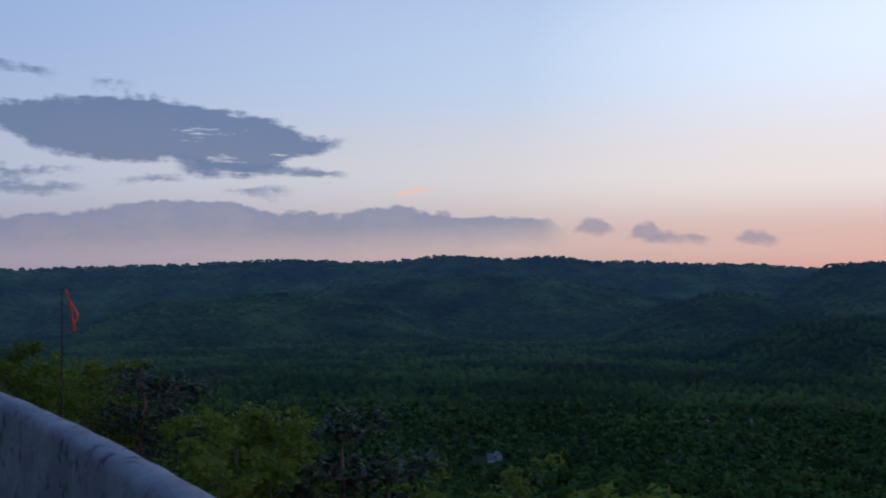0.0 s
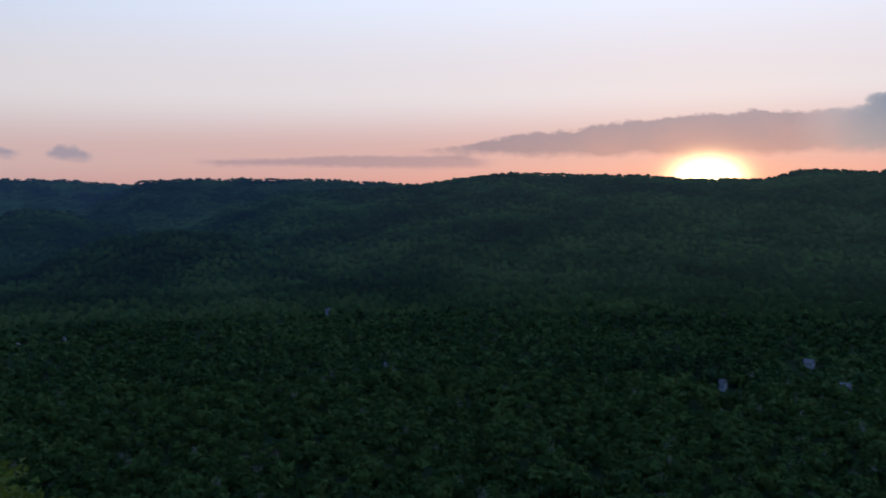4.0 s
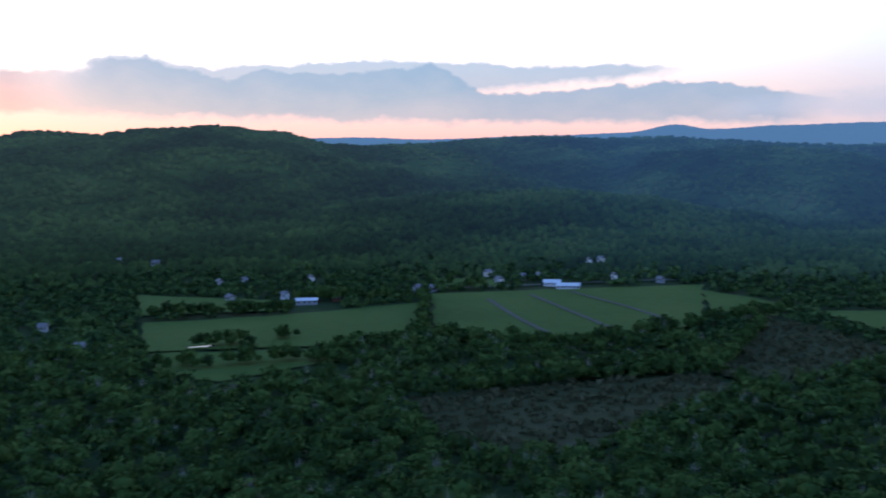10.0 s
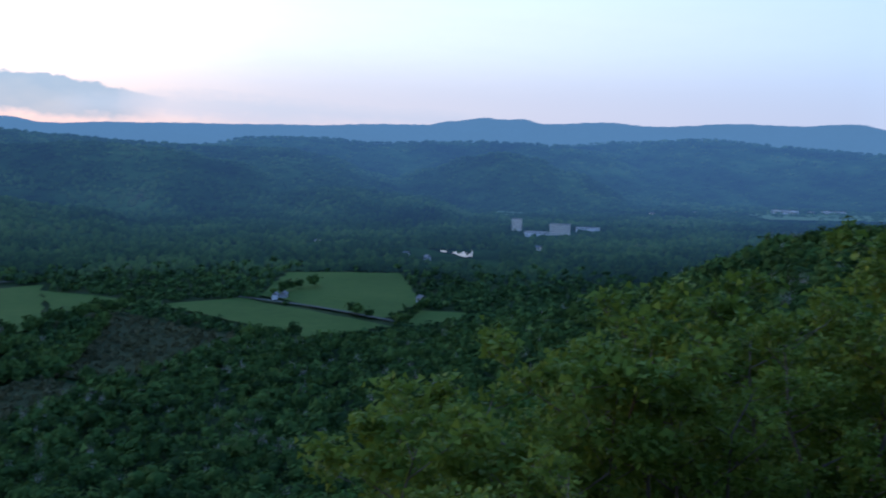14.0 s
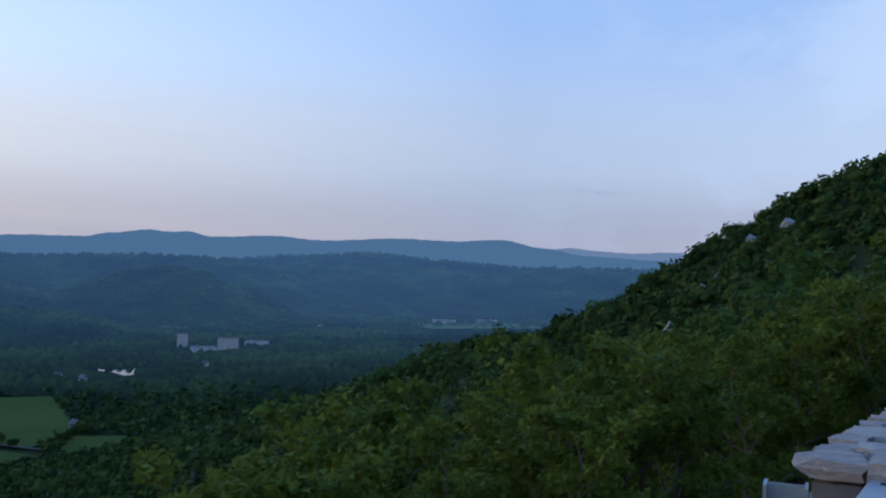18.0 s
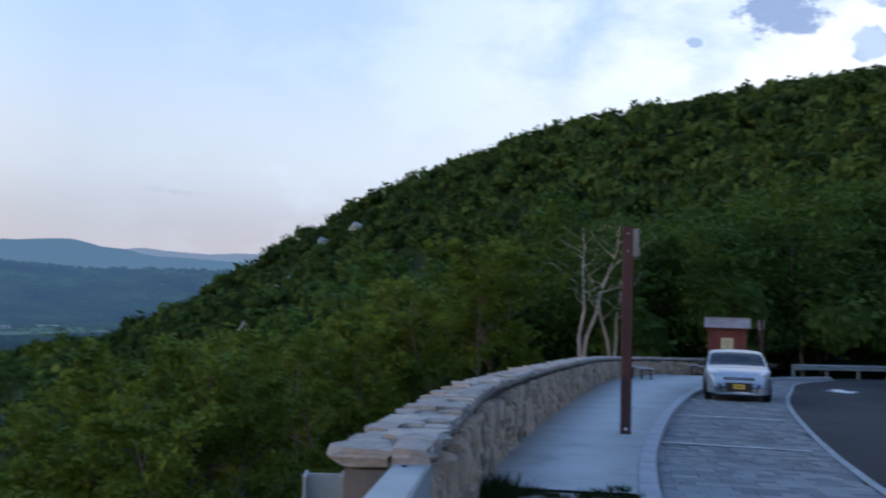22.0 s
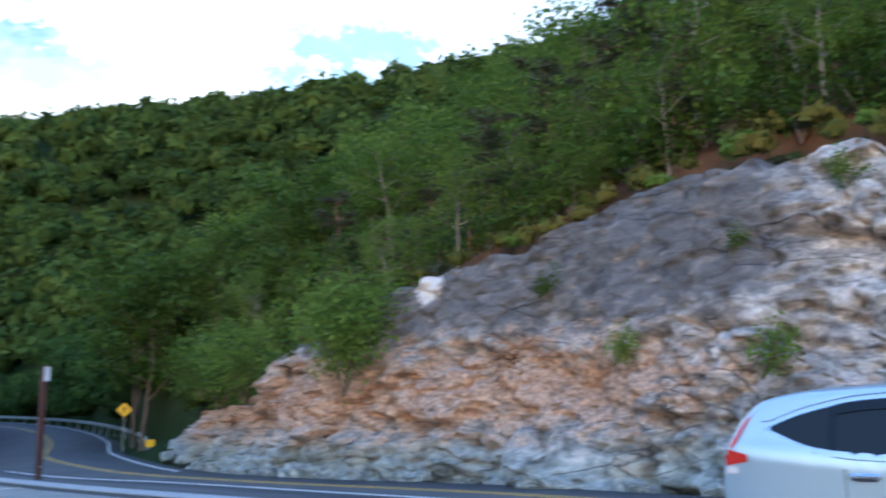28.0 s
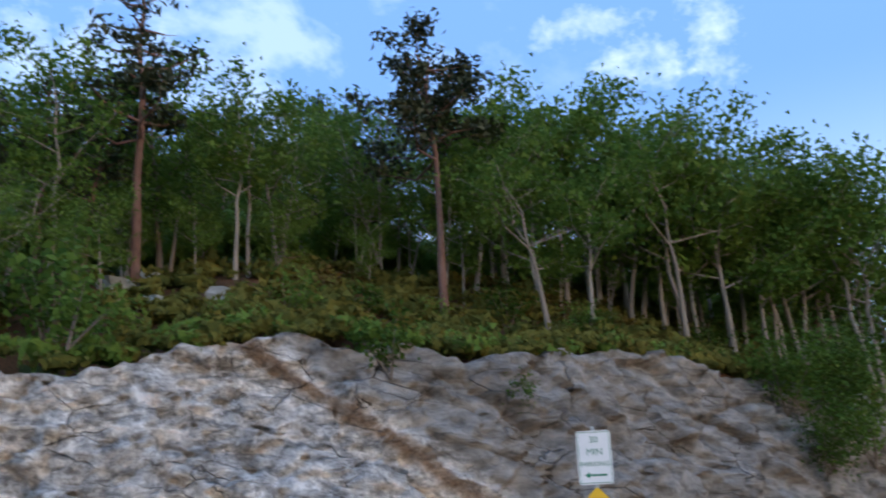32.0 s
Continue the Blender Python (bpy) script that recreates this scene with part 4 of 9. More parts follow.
for yl in (4.0, 10.0, 16.15, 22.3, 28.4, 34.6, 40.7):
    (xa, _), (xb, _) = at_y(KERB, np.array([yl]))[0], at_y(STRIP, np.array([yl - 0.45]))[0]
    stall_line(xa + 0.05, yl, xb - 0.25, yl - 0.45)
for yl in (-2.0, 4.5, 11.0, 17.6, 24.1, 30.6, 37.0, 43.0):
    (xa, _), (xb, _) = at_y(LANE_R, np.array([yl]))[0], at_y(KERB_R, np.array([yl - 0.6]))[0]
    stall_line(xa + 0.1, yl, xb - 0.6, yl - 0.6)


def ribbon_line(name, C, width, mat, label, h=0.006):
    L, R = offset_line(C, -width / 2), offset_line(C, width / 2)
    ob = sheet(name, L, R, h, 0.004, mat, label, "road marking")
    return ob


ribbon_line("edge_line", offset_line(ROAD_L, 0.25)[60:460], 0.16, M["paint"], "white edge line along the road", h=-DROP + 0.006)
ribbon_line("edge_line", offset_line(RIMLINE, -0.7)[240:460], 0.16, M["paint"], "white edge line under the rock cut", h=-DROP + 0.006)
MID = (spline_resample(ROAD_L, 400) + spline_resample(RIMLINE, 400)) / 2
for dx in (-0.14, 0.14):
    ribbon_line("centre_line", offset_line(MID, dx), 0.12, M["yellow"], "double yellow centre line of the road", h=-DROP + 0.006)


def arrow_mark(x, y, turn, size=1.0):
    """A turn arrow painted on the lane."""
    pts = [(-0.2, -1.4), (0.2, -1.4), (0.2, 0.05), (0.62, 0.05), (0.0, 1.6), (-0.62, 0.05), (-0.2, 0.05)]
    c, s = math.cos(turn), math.sin(turn)
    bm = bmesh.new()
    vs = [bm.verts.new((x + size * (c * px - s * py), y + size * (s * px + c * py), road_z(x, y + size * (s * px + c * py)) + 0.01)) for px, py in pts]
    f = bm.faces.new(vs)
    bmesh.ops.extrude_face_region(bm, geom=[f])
    for v in vs:
        v.co.z -= 0.006
    bmesh.ops.recalc_face_normals(bm, faces=bm.faces)
    return tagged(part("lane_arrow", bm, M["paint"]), "white arrow painted on dark asphalt", "road marking", "lane arrows", "structure")


arrow_mark(5.97, 15.7, math.pi - 0.08, 1.0)
arrow_mark(9.6, 38.0, math.pi - 0.1, 1.0)
tagged(painted("lane_dash", 6.2, 14.55, 6.55, 13.8, 0.1, h=0.01), "short worn white dash on the lane", "road marking", kind="structure")


# ---------------------------------------------------------------- rock cut
def cliff_level(y):
    return float(bench(y)) - DROP


def facet(u, v, w, tilt):
    """Broken blocks: each one steps in or out and faces its own way, with a cleft round it."""
    p = Vector((u, v, w))
    dist, pts = noise.voronoi(p)
    h = noise.cell_vector(pts[0] * 9.7)
    off = p - pts[0]
    return h.x - 0.5 + tilt * ((h.y - 0.5) * off.x + (h.z - 0.5) * off.y), dist[1] - dist[0]


def build_cliff():
    """A blasted face: leaning slabs split by joints, ledges and tumbled blocks at the foot."""
    ys = np.linspace(-48, 57, 640)
    rows = 96
    V = np.zeros((len(ys), rows, 3))
    dx = np.gradient(cliff_x(ys), ys)
    for i, y in enumerate(ys):
        H = float(cliff_h(y)) + 0.05 + 0.55 * noise.noise(Vector((y * 0.55, 3.0, 0))) + 0.25 * noise.noise(Vector((y * 1.7, 5.0, 0)))
        H = max(H, 0.12)
        nx, ny = -1.0, dx[i]
        L = math.hypot(nx, ny)
        nx, ny = nx / L, ny / L
        base = cliff_level(y)
        for j in range(rows):
            v = j / (rows - 1)
            z = -0.3 + (H + 0.3) * min(1.0, v / 0.93)
            lean = 0.40 * z + (0.0 if v < 0.93 else (v - 0.93) / 0.07 * 3.0)
            px, py = cliff_x(y) - nx * lean, y - ny * lean
            a, b = py * 0.9 + z * 0.5, z - py * 0.5              # joint planes dip southwards
            big = noise.noise(Vector((py * 0.22, z * 0.28, 2.0))) * 0.9
            wob = 0.25 * noise.noise(Vector((py * 1.3, z * 1.3, 3.0)))
            slab, gap1 = facet(a * 0.36 + wob, b * 0.62, 1.3, 2.2)
            block, gap2 = facet(a * 0.95 + wob, b * 1.5, 4.6, 2.0)
            chip, gap3 = facet(a * 2.6, b * 3.6 + wob, 9.2, 1.6)
            saw = (b * 0.8) % 1.0                                # ledges
            rough = noise.fractal(Vector((py * 3.2, z * 3.2, 1.0)), 0.8, 2.0, 5) * 0.10
            soft = 0.45 + 0.55 * min(1.0, max(0.0, (py - 5.0) / 6.0))   # the southern half is one great slab
            dsp = big * soft + soft * (0.85 * slab + 0.46 * block + 0.09 * chip) + 0.12 * saw + rough - soft * ((0.40 if gap1 < 0.04 else 0) + (0.2 if gap2 < 0.05 else 0))
            calm = min(1.0, max(0.0, (z - 3.6 - big) * 1.2)) * min(1.0, max(0.0, (py - 8.0) * 0.5))
            dsp = dsp * (1 - 0.72 * calm) + 0.35 * calm
            if py < 0.5 and base + z - 0.66 * py > 9.2:
                dsp += 0.4                                       # the upper slab overhangs a seam
            if z < 1.5:
                dsp += 0.55 * max(0.0, noise.noise(Vector((py * 0.9, z * 1.3, 7.0)))) + 0.3 * (1 - max(z, 0) / 1.5)
            fade = min(1.0, H / 2.5) * (1.0 if v < 0.93 else 1 - (v - 0.93) / 0.07 * 0.8)
            V[i, j] = (px + nx * dsp * fade, py + ny * dsp * fade, base + z)
    i, j = np.meshgrid(np.arange(len(ys) - 1), np.arange(rows - 1), indexing="ij")
    q = np.stack([i * rows + j, (i + 1) * rows + j, (i + 1) * rows + j + 1, i * rows + j + 1], -1).reshape(-1, 4)[:, ::-1]
    ob = mesh_np("rock_face", V.reshape(-1, 3), q, M["rock"])
    return tagged(ob, "blasted grey and rust-stained rock face beside the road", "rock face", kind="structure")


build_cliff()


# ---------------------------------------------------------------- parapet
def wall_stone(w, d, h, seed):
    rg = random.Random(seed)
    bm = bmesh.new()
    box(bm, -w / 2, w / 2, -d / 2, d / 2, -h / 2, h / 2)
    bmesh.ops.subdivide_edges(bm, edges=bm.edges[:], cuts=1, use_grid_fill=True)
    for v in bm.verts:
        k = sum(abs(a) > 0.45 * b for a, b in zip(v.co, (w, d, h)))
        s = 1.0 - (0.10 if k == 3 else 0.03 if k == 2 else -0.06)
        v.co = Vector((v.co.x * s + rg.uniform(-0.06, 0.06) * w, v.co.y * s + rg.uniform(-0.14, 0.14) * d, v.co.z * s + rg.uniform(-0.06, 0.06) * h))
    me = bpy.data.meshes.new("stone")
    bm.to_mesh(me)
    bm.free()
    me.materials.append(M["stone"])
    return me


def build_parapet():
    root = tagged(empty("parapet", (0, 0, 0)), "curving fieldstone parapet with rough flat coping", "stone wall", kind="structure")
    E = even(WALL, 0.5)
    th = 0.44

    def top_at(y):
        return float(np.interp(y, [30, 50], [0.97, 0.76]))

    inner, outer = offset_line(E, 0.0), offset_line(E, -th)
    vs, fs = [], []
    for (ax, ay), (bx, by) in zip(inner, outer):
        za, T = SLOPE * ay, top_at(ay)
        ins = 0.05
        mx, my = (bx - ax) / th, (by - ay) / th
        vs += [(ax + mx * ins, ay + my * ins, za - 0.2), (ax + mx * ins, ay + my * ins, za + T), (bx - mx * ins, by - my * ins, za + T), (bx - mx * ins, by - my * ins, za - 2.2)]
    for i in range(len(E) - 1):
        a, b = 4 * i, 4 * i + 4
        fs += [(a, b, b + 1, a + 1), (a + 1, b + 1, b + 2, a + 2), (a + 2, b + 2, b + 3, a + 3)]
    fs += [(0, 1, 2, 3), tuple(4 * (len(E) - 1) + k for k in (3, 2, 1, 0))]
    core = mesh_np("core", vs, fs, M["mortar"], root)
    rg = random.Random(3)
    face = [wall_stone(rg.uniform(0.8, 1.25), 1.0, rg.uniform(0.85, 1.15), k) for k in range(14)]
    fine = even(WALL, 0.02)
    tang = np.gradient(fine, axis=0)
    n = len(fine)
    length = n * 0.02
    # face stones, laid in uneven columns
    s, count = 0.05, 0
    while s < length - 0.2:
        w = rg.uniform(0.16, 0.42)
        i = min(n - 1, int((s + w / 2) / 0.02))
        x, y = fine[i]
        tx, ty = tang[i] / np.linalg.norm(tang[i])
        z, T = -0.06, top_at(y)
        while z < T - 0.14:
            h = min(rg.uniform(0.10, 0.42), T - 0.06 - z)
            if h < 0.06:
                break
            ww = w * rg.uniform(0.8, 1.12)
            me = face[rg.randrange(14)]
            o = bpy.data.objects.new("stone", me)
            scene.collection.objects.link(o)
            o.parent = root
            push = 0.02 + rg.uniform(-0.025, 0.02)
            cx, cy = x + ty * (-0.09 + push), y - tx * (-0.09 + push)
            m = Matrix(((tx, -ty, 0, cx), (ty, tx, 0, cy), (0, 0, 1, SLOPE * y + z + h / 2), (0, 0, 0, 1)))
            o.matrix_world = m @ pose(0, 0, 0, rg.choice((0, 180)), rg.uniform(-5, 5), 0) @ Matrix.Diagonal((ww * 0.97, 0.2, h * 0.97, 1))
            z += h
            count += 1
        s += w
    # coping slabs, three across at most
    caps = [wall_stone(1.0, 1.0, 1.0, 40 + k) for k in range(10)]
    for me in caps:
        me.materials[0] = M["coping"]
    s = 0.0
    while s < length - 0.25:
        w = rg.uniform(0.11, 0.30)
        i = min(n - 1, int((s + w / 2) / 0.02))
        x, y = fine[i]
        tx, ty = tang[i] / np.linalg.norm(tang[i])
        cut = rg.choice(([0, 0.5, 1], [0, 0.38, 1], [0, 0.62, 1], [0, 0.3, 0.66, 1], [0, 0.36, 0.7, 1]))
        for a, b in zip(cut[:-1], cut[1:]):
            wid = (b - a) * (th + 0.02)
            d = -0.01 + (a + b) / 2 * (th + 0.02)
            o = bpy.data.objects.new("coping_stone", caps[rg.randrange(10)])
            scene.collection.objects.link(o)
            o.parent = root
            cx, cy = x - ty * d, y + tx * d
            hh, T = rg.uniform(0.06, 0.11), top_at(y) + 0.04
            m = Matrix(((tx, -ty, 0, cx), (ty, tx, 0, cy), (0, 0, 1, SLOPE * y + T - 0.02 + hh / 2 + rg.uniform(-0.01, 0.015)), (0, 0, 0, 1)))
            o.matrix_world = m @ pose(0, 0, 0, rg.uniform(-3, 3), rg.uniform(-3, 3), rg.uniform(-4, 4)) @ Matrix.Diagonal((w * 0.99, wid * 0.98, hh, 1))
        s += w
    return count


build_parapet()


# ---------------------------------------------------------------- valley fields and water
def plan(heading, dist):
    return dist * math.sin(radians(heading)), dist * math.cos(radians(heading))


FIELDS = [  # kind, corners as (heading, distance)
    ("meadow", [(-109.6, 700), (-109.8, 820), (-101.5, 830), (-93.4, 885), (-93.4, 722), (-99, 690)]),
    ("meadow", [(-109.4, 628), (-109.4, 690), (-99.5, 680), (-98, 640), (-105.5, 590)]),
    ("meadow", [(-109.9, 860), (-109.9, 985), (-101.0, 905), (-101.2, 855)]),
    ("meadow", [(-92.4, 705), (-92.6, 940), (-84.4, 975), (-76.5, 1035), (-76.3, 792), (-84.5, 682)]),
    ("meadow", [(-92.6, 1000), (-92.0, 1060), (-88.8, 1040), (-88.8, 990)]),
    ("meadow", [(-76.2, 870), (-76.4, 990), (-71.0, 915), (-72.5, 850)]),
    ("meadow", [(-70.3, 888), (-61.6, 725), (-56.2, 772), (-65.4, 922)]),
    ("meadow", [(-64.2, 940), (-62.7, 1127), (-55.9, 1130), (-54.6, 900), (-57.2, 805)]),
    ("meadow", [(-55.8, 775), (-55.0, 860), (-51.5, 850), (-52.5, 760)]),
    ("fallow", [(-91, 432), (-94.5, 532), (-88, 556), (-76.4, 612), (-74.0, 575), (-79, 500), (-83, 436)]),
    ("fallow", [(-76, 620), (-73.0, 848), (-64.6, 712), (-72.5, 590)]),
    ("meadow", [(-34.5, 2500), (-35.5, 2750), (-28.5, 3000), (-27.5, 2700)]),
    ("fallow", [(-49.8, 2350), (-50.2, 2500), (-48.4, 2500), (-48.6, 2350)]),
]
WATERS = [[(-53.95, 1415), (-53.2, 1432), (-52.4, 1400), (-51.55, 1428), (-51.6, 1345), (-52.1, 1330), (-52.7, 1372)],
          [(-54.3, 1430), (-54.25, 1448), (-53.7, 1446), (-53.8, 1432)],
          [(-84.0, 622), (-84.1, 629), (-82.5, 648), (-80.4, 672), (-78.6, 682), (-78.6, 676), (-80.4, 664), (-82.4, 640)],
          [(-101.0, 432), (-101.1, 438), (-100.3, 441), (-100.2, 434)],
          [(-107.2, 700), (-107.2, 703), (-105.7, 705), (-105.7, 702)]]


def inside(x, y, corners, grow=0.0):
    P = np.array([plan(*c) for c in corners])
    if grow:
        m = P.mean(0)
        P = m + (P - m) * (1 + grow)
    hit = np.zeros(np.shape(x), bool)
    for (ax, ay), (bx, by) in zip(P, np.roll(P, -1, 0)):
        cross = ((ay > y) != (by > y)) & (x < (bx - ax) * (y - ay) / (by - ay + 1e-9) + ax)
        hit ^= cross
    return hit


def patch(name, corners, z, mat, label, category, kind="structure", jag=0.0, seed=0):
    """A flat patch of ground with a slightly ragged outline."""
    rg = random.Random(seed)
    P = [Vector(plan(*c)) for c in corners]
    out = []
    for a, b in zip(P, P[1:] + P[:1]):
        n = max(1, int((b - a).length / 18)) if jag else 1
        for k in range(n):
            p = a.lerp(b, k / n)
            out.append((p.x + rg.uniform(-jag, jag), p.y + rg.uniform(-jag, jag)))
    bm = bmesh.new()
    vs = [bm.verts.new((x, y, z)) for x, y in out]
    f = bm.faces.new(vs)
    bmesh.ops.triangulate(bm, faces=[f])
    for q in bm.faces:
        if q.normal.z < 0:
            q.normal_flip()
    return tagged(part(name, bm, mat), label, category, kind=kind)


for k, (what, corners) in enumerate(FIELDS):
    far_field = corners[0][1] > 2000
    zf = FLOOR + 0.5 + 0.03 * k
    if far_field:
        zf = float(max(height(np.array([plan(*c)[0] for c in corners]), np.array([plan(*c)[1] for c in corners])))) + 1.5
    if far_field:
        patch("backdrop", corners, zf, M["farfield"], "pale fields far up the valley, evening haze painted as glow", "field", jag=12.0, seed=k)
    elif what == "meadow":
        patch("meadow", corners, zf, M["field"], "smooth green hay meadow on the valley floor", "meadow", jag=3.0, seed=k)
    else:
        patch("fallow_field", corners, zf, M["plough"], "brown-green overgrown field on the valley floor", "field", jag=3.0, seed=k)
for k, corners in enumerate(WATERS):
    patch("water", corners, FLOOR + 0.95, M["water"], "still water that mirrors the pale evening sky", "water", jag=1.0, seed=k)


def lane(name, marks, width, mat, label, category):
    """A narrow track over the valley floor."""
    C = even(spline([plan(*m) for m in marks], 80), 12.0)
    L, R = offset_line(C, -width / 2), offset_line(C, width / 2)
    vs = [(*p, FLOOR + 1.1) for pair in zip(L, R) for p in pair]
    fs = [(2 * i, 2 * i + 1, 2 * i + 3, 2 * i + 2) for i in range(len(C) - 1)]
    return tagged(mesh_np(name, vs, fs, mat), label, category, kind="structure")


lane("farm_road", [(-65.6, 930), (-61.0, 868), (-56.1, 796)], 6, M["track"], "pale farm road between two meadows", "road")
lane("valley_road", [(-93.0, 968), (-88.0, 990), (-84.0, 1018), (-79.5, 1052), (-75.5, 1075)], 7, M["track"], "pale valley road past barns and houses", "road")
lane("ditch", [(-89.2, 900), (-87.4, 800), (-85.6, 735)], 5, M["track"], "dark drainage ditch across a meadow", "ditch")
lane("ditch", [(-86.6, 930), (-84.0, 830), (-81.6, 755)], 5, M["track"], "pale drainage ditch across a meadow", "ditch")
lane("ditch", [(-84.2, 955), (-80.5, 860), (-77.8, 790)], 5, M["track"], "pale drainage ditch across a meadow", "ditch")


# ---------------------------------------------------------------- woods
def wrap(hd):
    return (hd + 180) % 360 - 180


def crowns(name, x, y, size, tall, per, mat, label, seed, sink=0.15, leaf=1.0):
    """Many tree crowns, each a ragged shell of leafy clumps, in one mesh."""
    rg = np.random.default_rng(seed)
    n = len(x)
    z = height(x, y)
    d = rg.normal(size=(n, per, 3))
    d /= np.linalg.norm(d, axis=2, keepdims=True)
    d[:, :, 2] = np.abs(d[:, :, 2]) * 0.9 + rg.uniform(-0.35, 0.1, (n, per))
    lobes = 1 + 0.22 * np.sin(d[:, :, 0] * 5 + rg.uniform(0, 6, (n, 1))) + 0.16 * np.sin(d[:, :, 1] * 7 + rg.uniform(0, 6, (n, 1)))
    rad = rg.uniform(0.62, 1.0, (n, per)) * lobes
    c = d * (rad * 0.5)[:, :, None]
    c[:, :, 0] *= size[:, None]
    c[:, :, 1] *= size[:, None]
    c[:, :, 2] *= tall[:, None]
    c += np.stack([x, y, z + tall * 0.55 + tall * sink], -1)[:, None, :]
    t1 = np.cross(d, rg.normal(size=d.shape))
    t1 /= np.linalg.norm(t1, axis=2, keepdims=True) + 1e-6
    t2 = np.cross(d, t1) + 0.5 * rg.normal(size=d.shape)
    s = (size[:, None] * rg.uniform(0.55, 1.25, (n, per)) * 0.95 * leaf / math.sqrt(per))[:, :, None]
    droop = d * s * 0.45
    # one crown is one island: a thin joint runs through its clumps, so that a tree keeps one tone
    q = np.stack([c - t1 * s - droop, c + t2 * s * 0.8, c + t1 * s - droop, c - t2 * s * 0.8], 2).reshape(-1, 3)
    f = np.arange(n * per * 4).reshape(-1, 4)
    # a closed core keeps each crown from showing through
    a6 = np.arange(6) * math.pi / 3
    U = np.array([(math.cos(t) * 0.34, math.sin(t) * 0.34, -0.3) for t in a6] + [(math.cos(t + 0.5) * 0.26, math.sin(t + 0.5) * 0.26, 0.14) for t in a6] + [(0, 0, 0.32)] * 2)
    G = []
    for k in range(6):
        m = (k + 1) % 6
        G += [(k, m, 6 + m, 6 + k), (6 + k, 6 + m, 12, 13)]
    P = U[None] * rg.uniform(0.8, 1.1, (n, len(U)))[:, :, None] * np.stack([size, size, tall], -1)[:, None, :] + np.stack([x, y, z + tall * 0.55 + tall * sink], -1)[:, None, :]
    g = (np.array(G)[None] + (np.arange(n) * len(U))[:, None, None]).reshape(-1, 4) + len(q)
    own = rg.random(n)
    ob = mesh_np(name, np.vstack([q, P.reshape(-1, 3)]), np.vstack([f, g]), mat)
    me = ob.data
    # core tone kept darker: shade between the clumps put into colour
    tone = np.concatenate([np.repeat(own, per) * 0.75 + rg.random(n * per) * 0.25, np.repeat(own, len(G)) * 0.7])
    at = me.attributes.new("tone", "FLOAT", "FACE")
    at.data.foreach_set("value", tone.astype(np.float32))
    return tagged(ob, label, "woods", kind="stuff")


LOW = [(0, -16), (150, -16), (184, -17), (205, -19), (225, -23), (240, -25), (300, -25), (320, -22), (330, -18), (345, -16), (360, -16)]


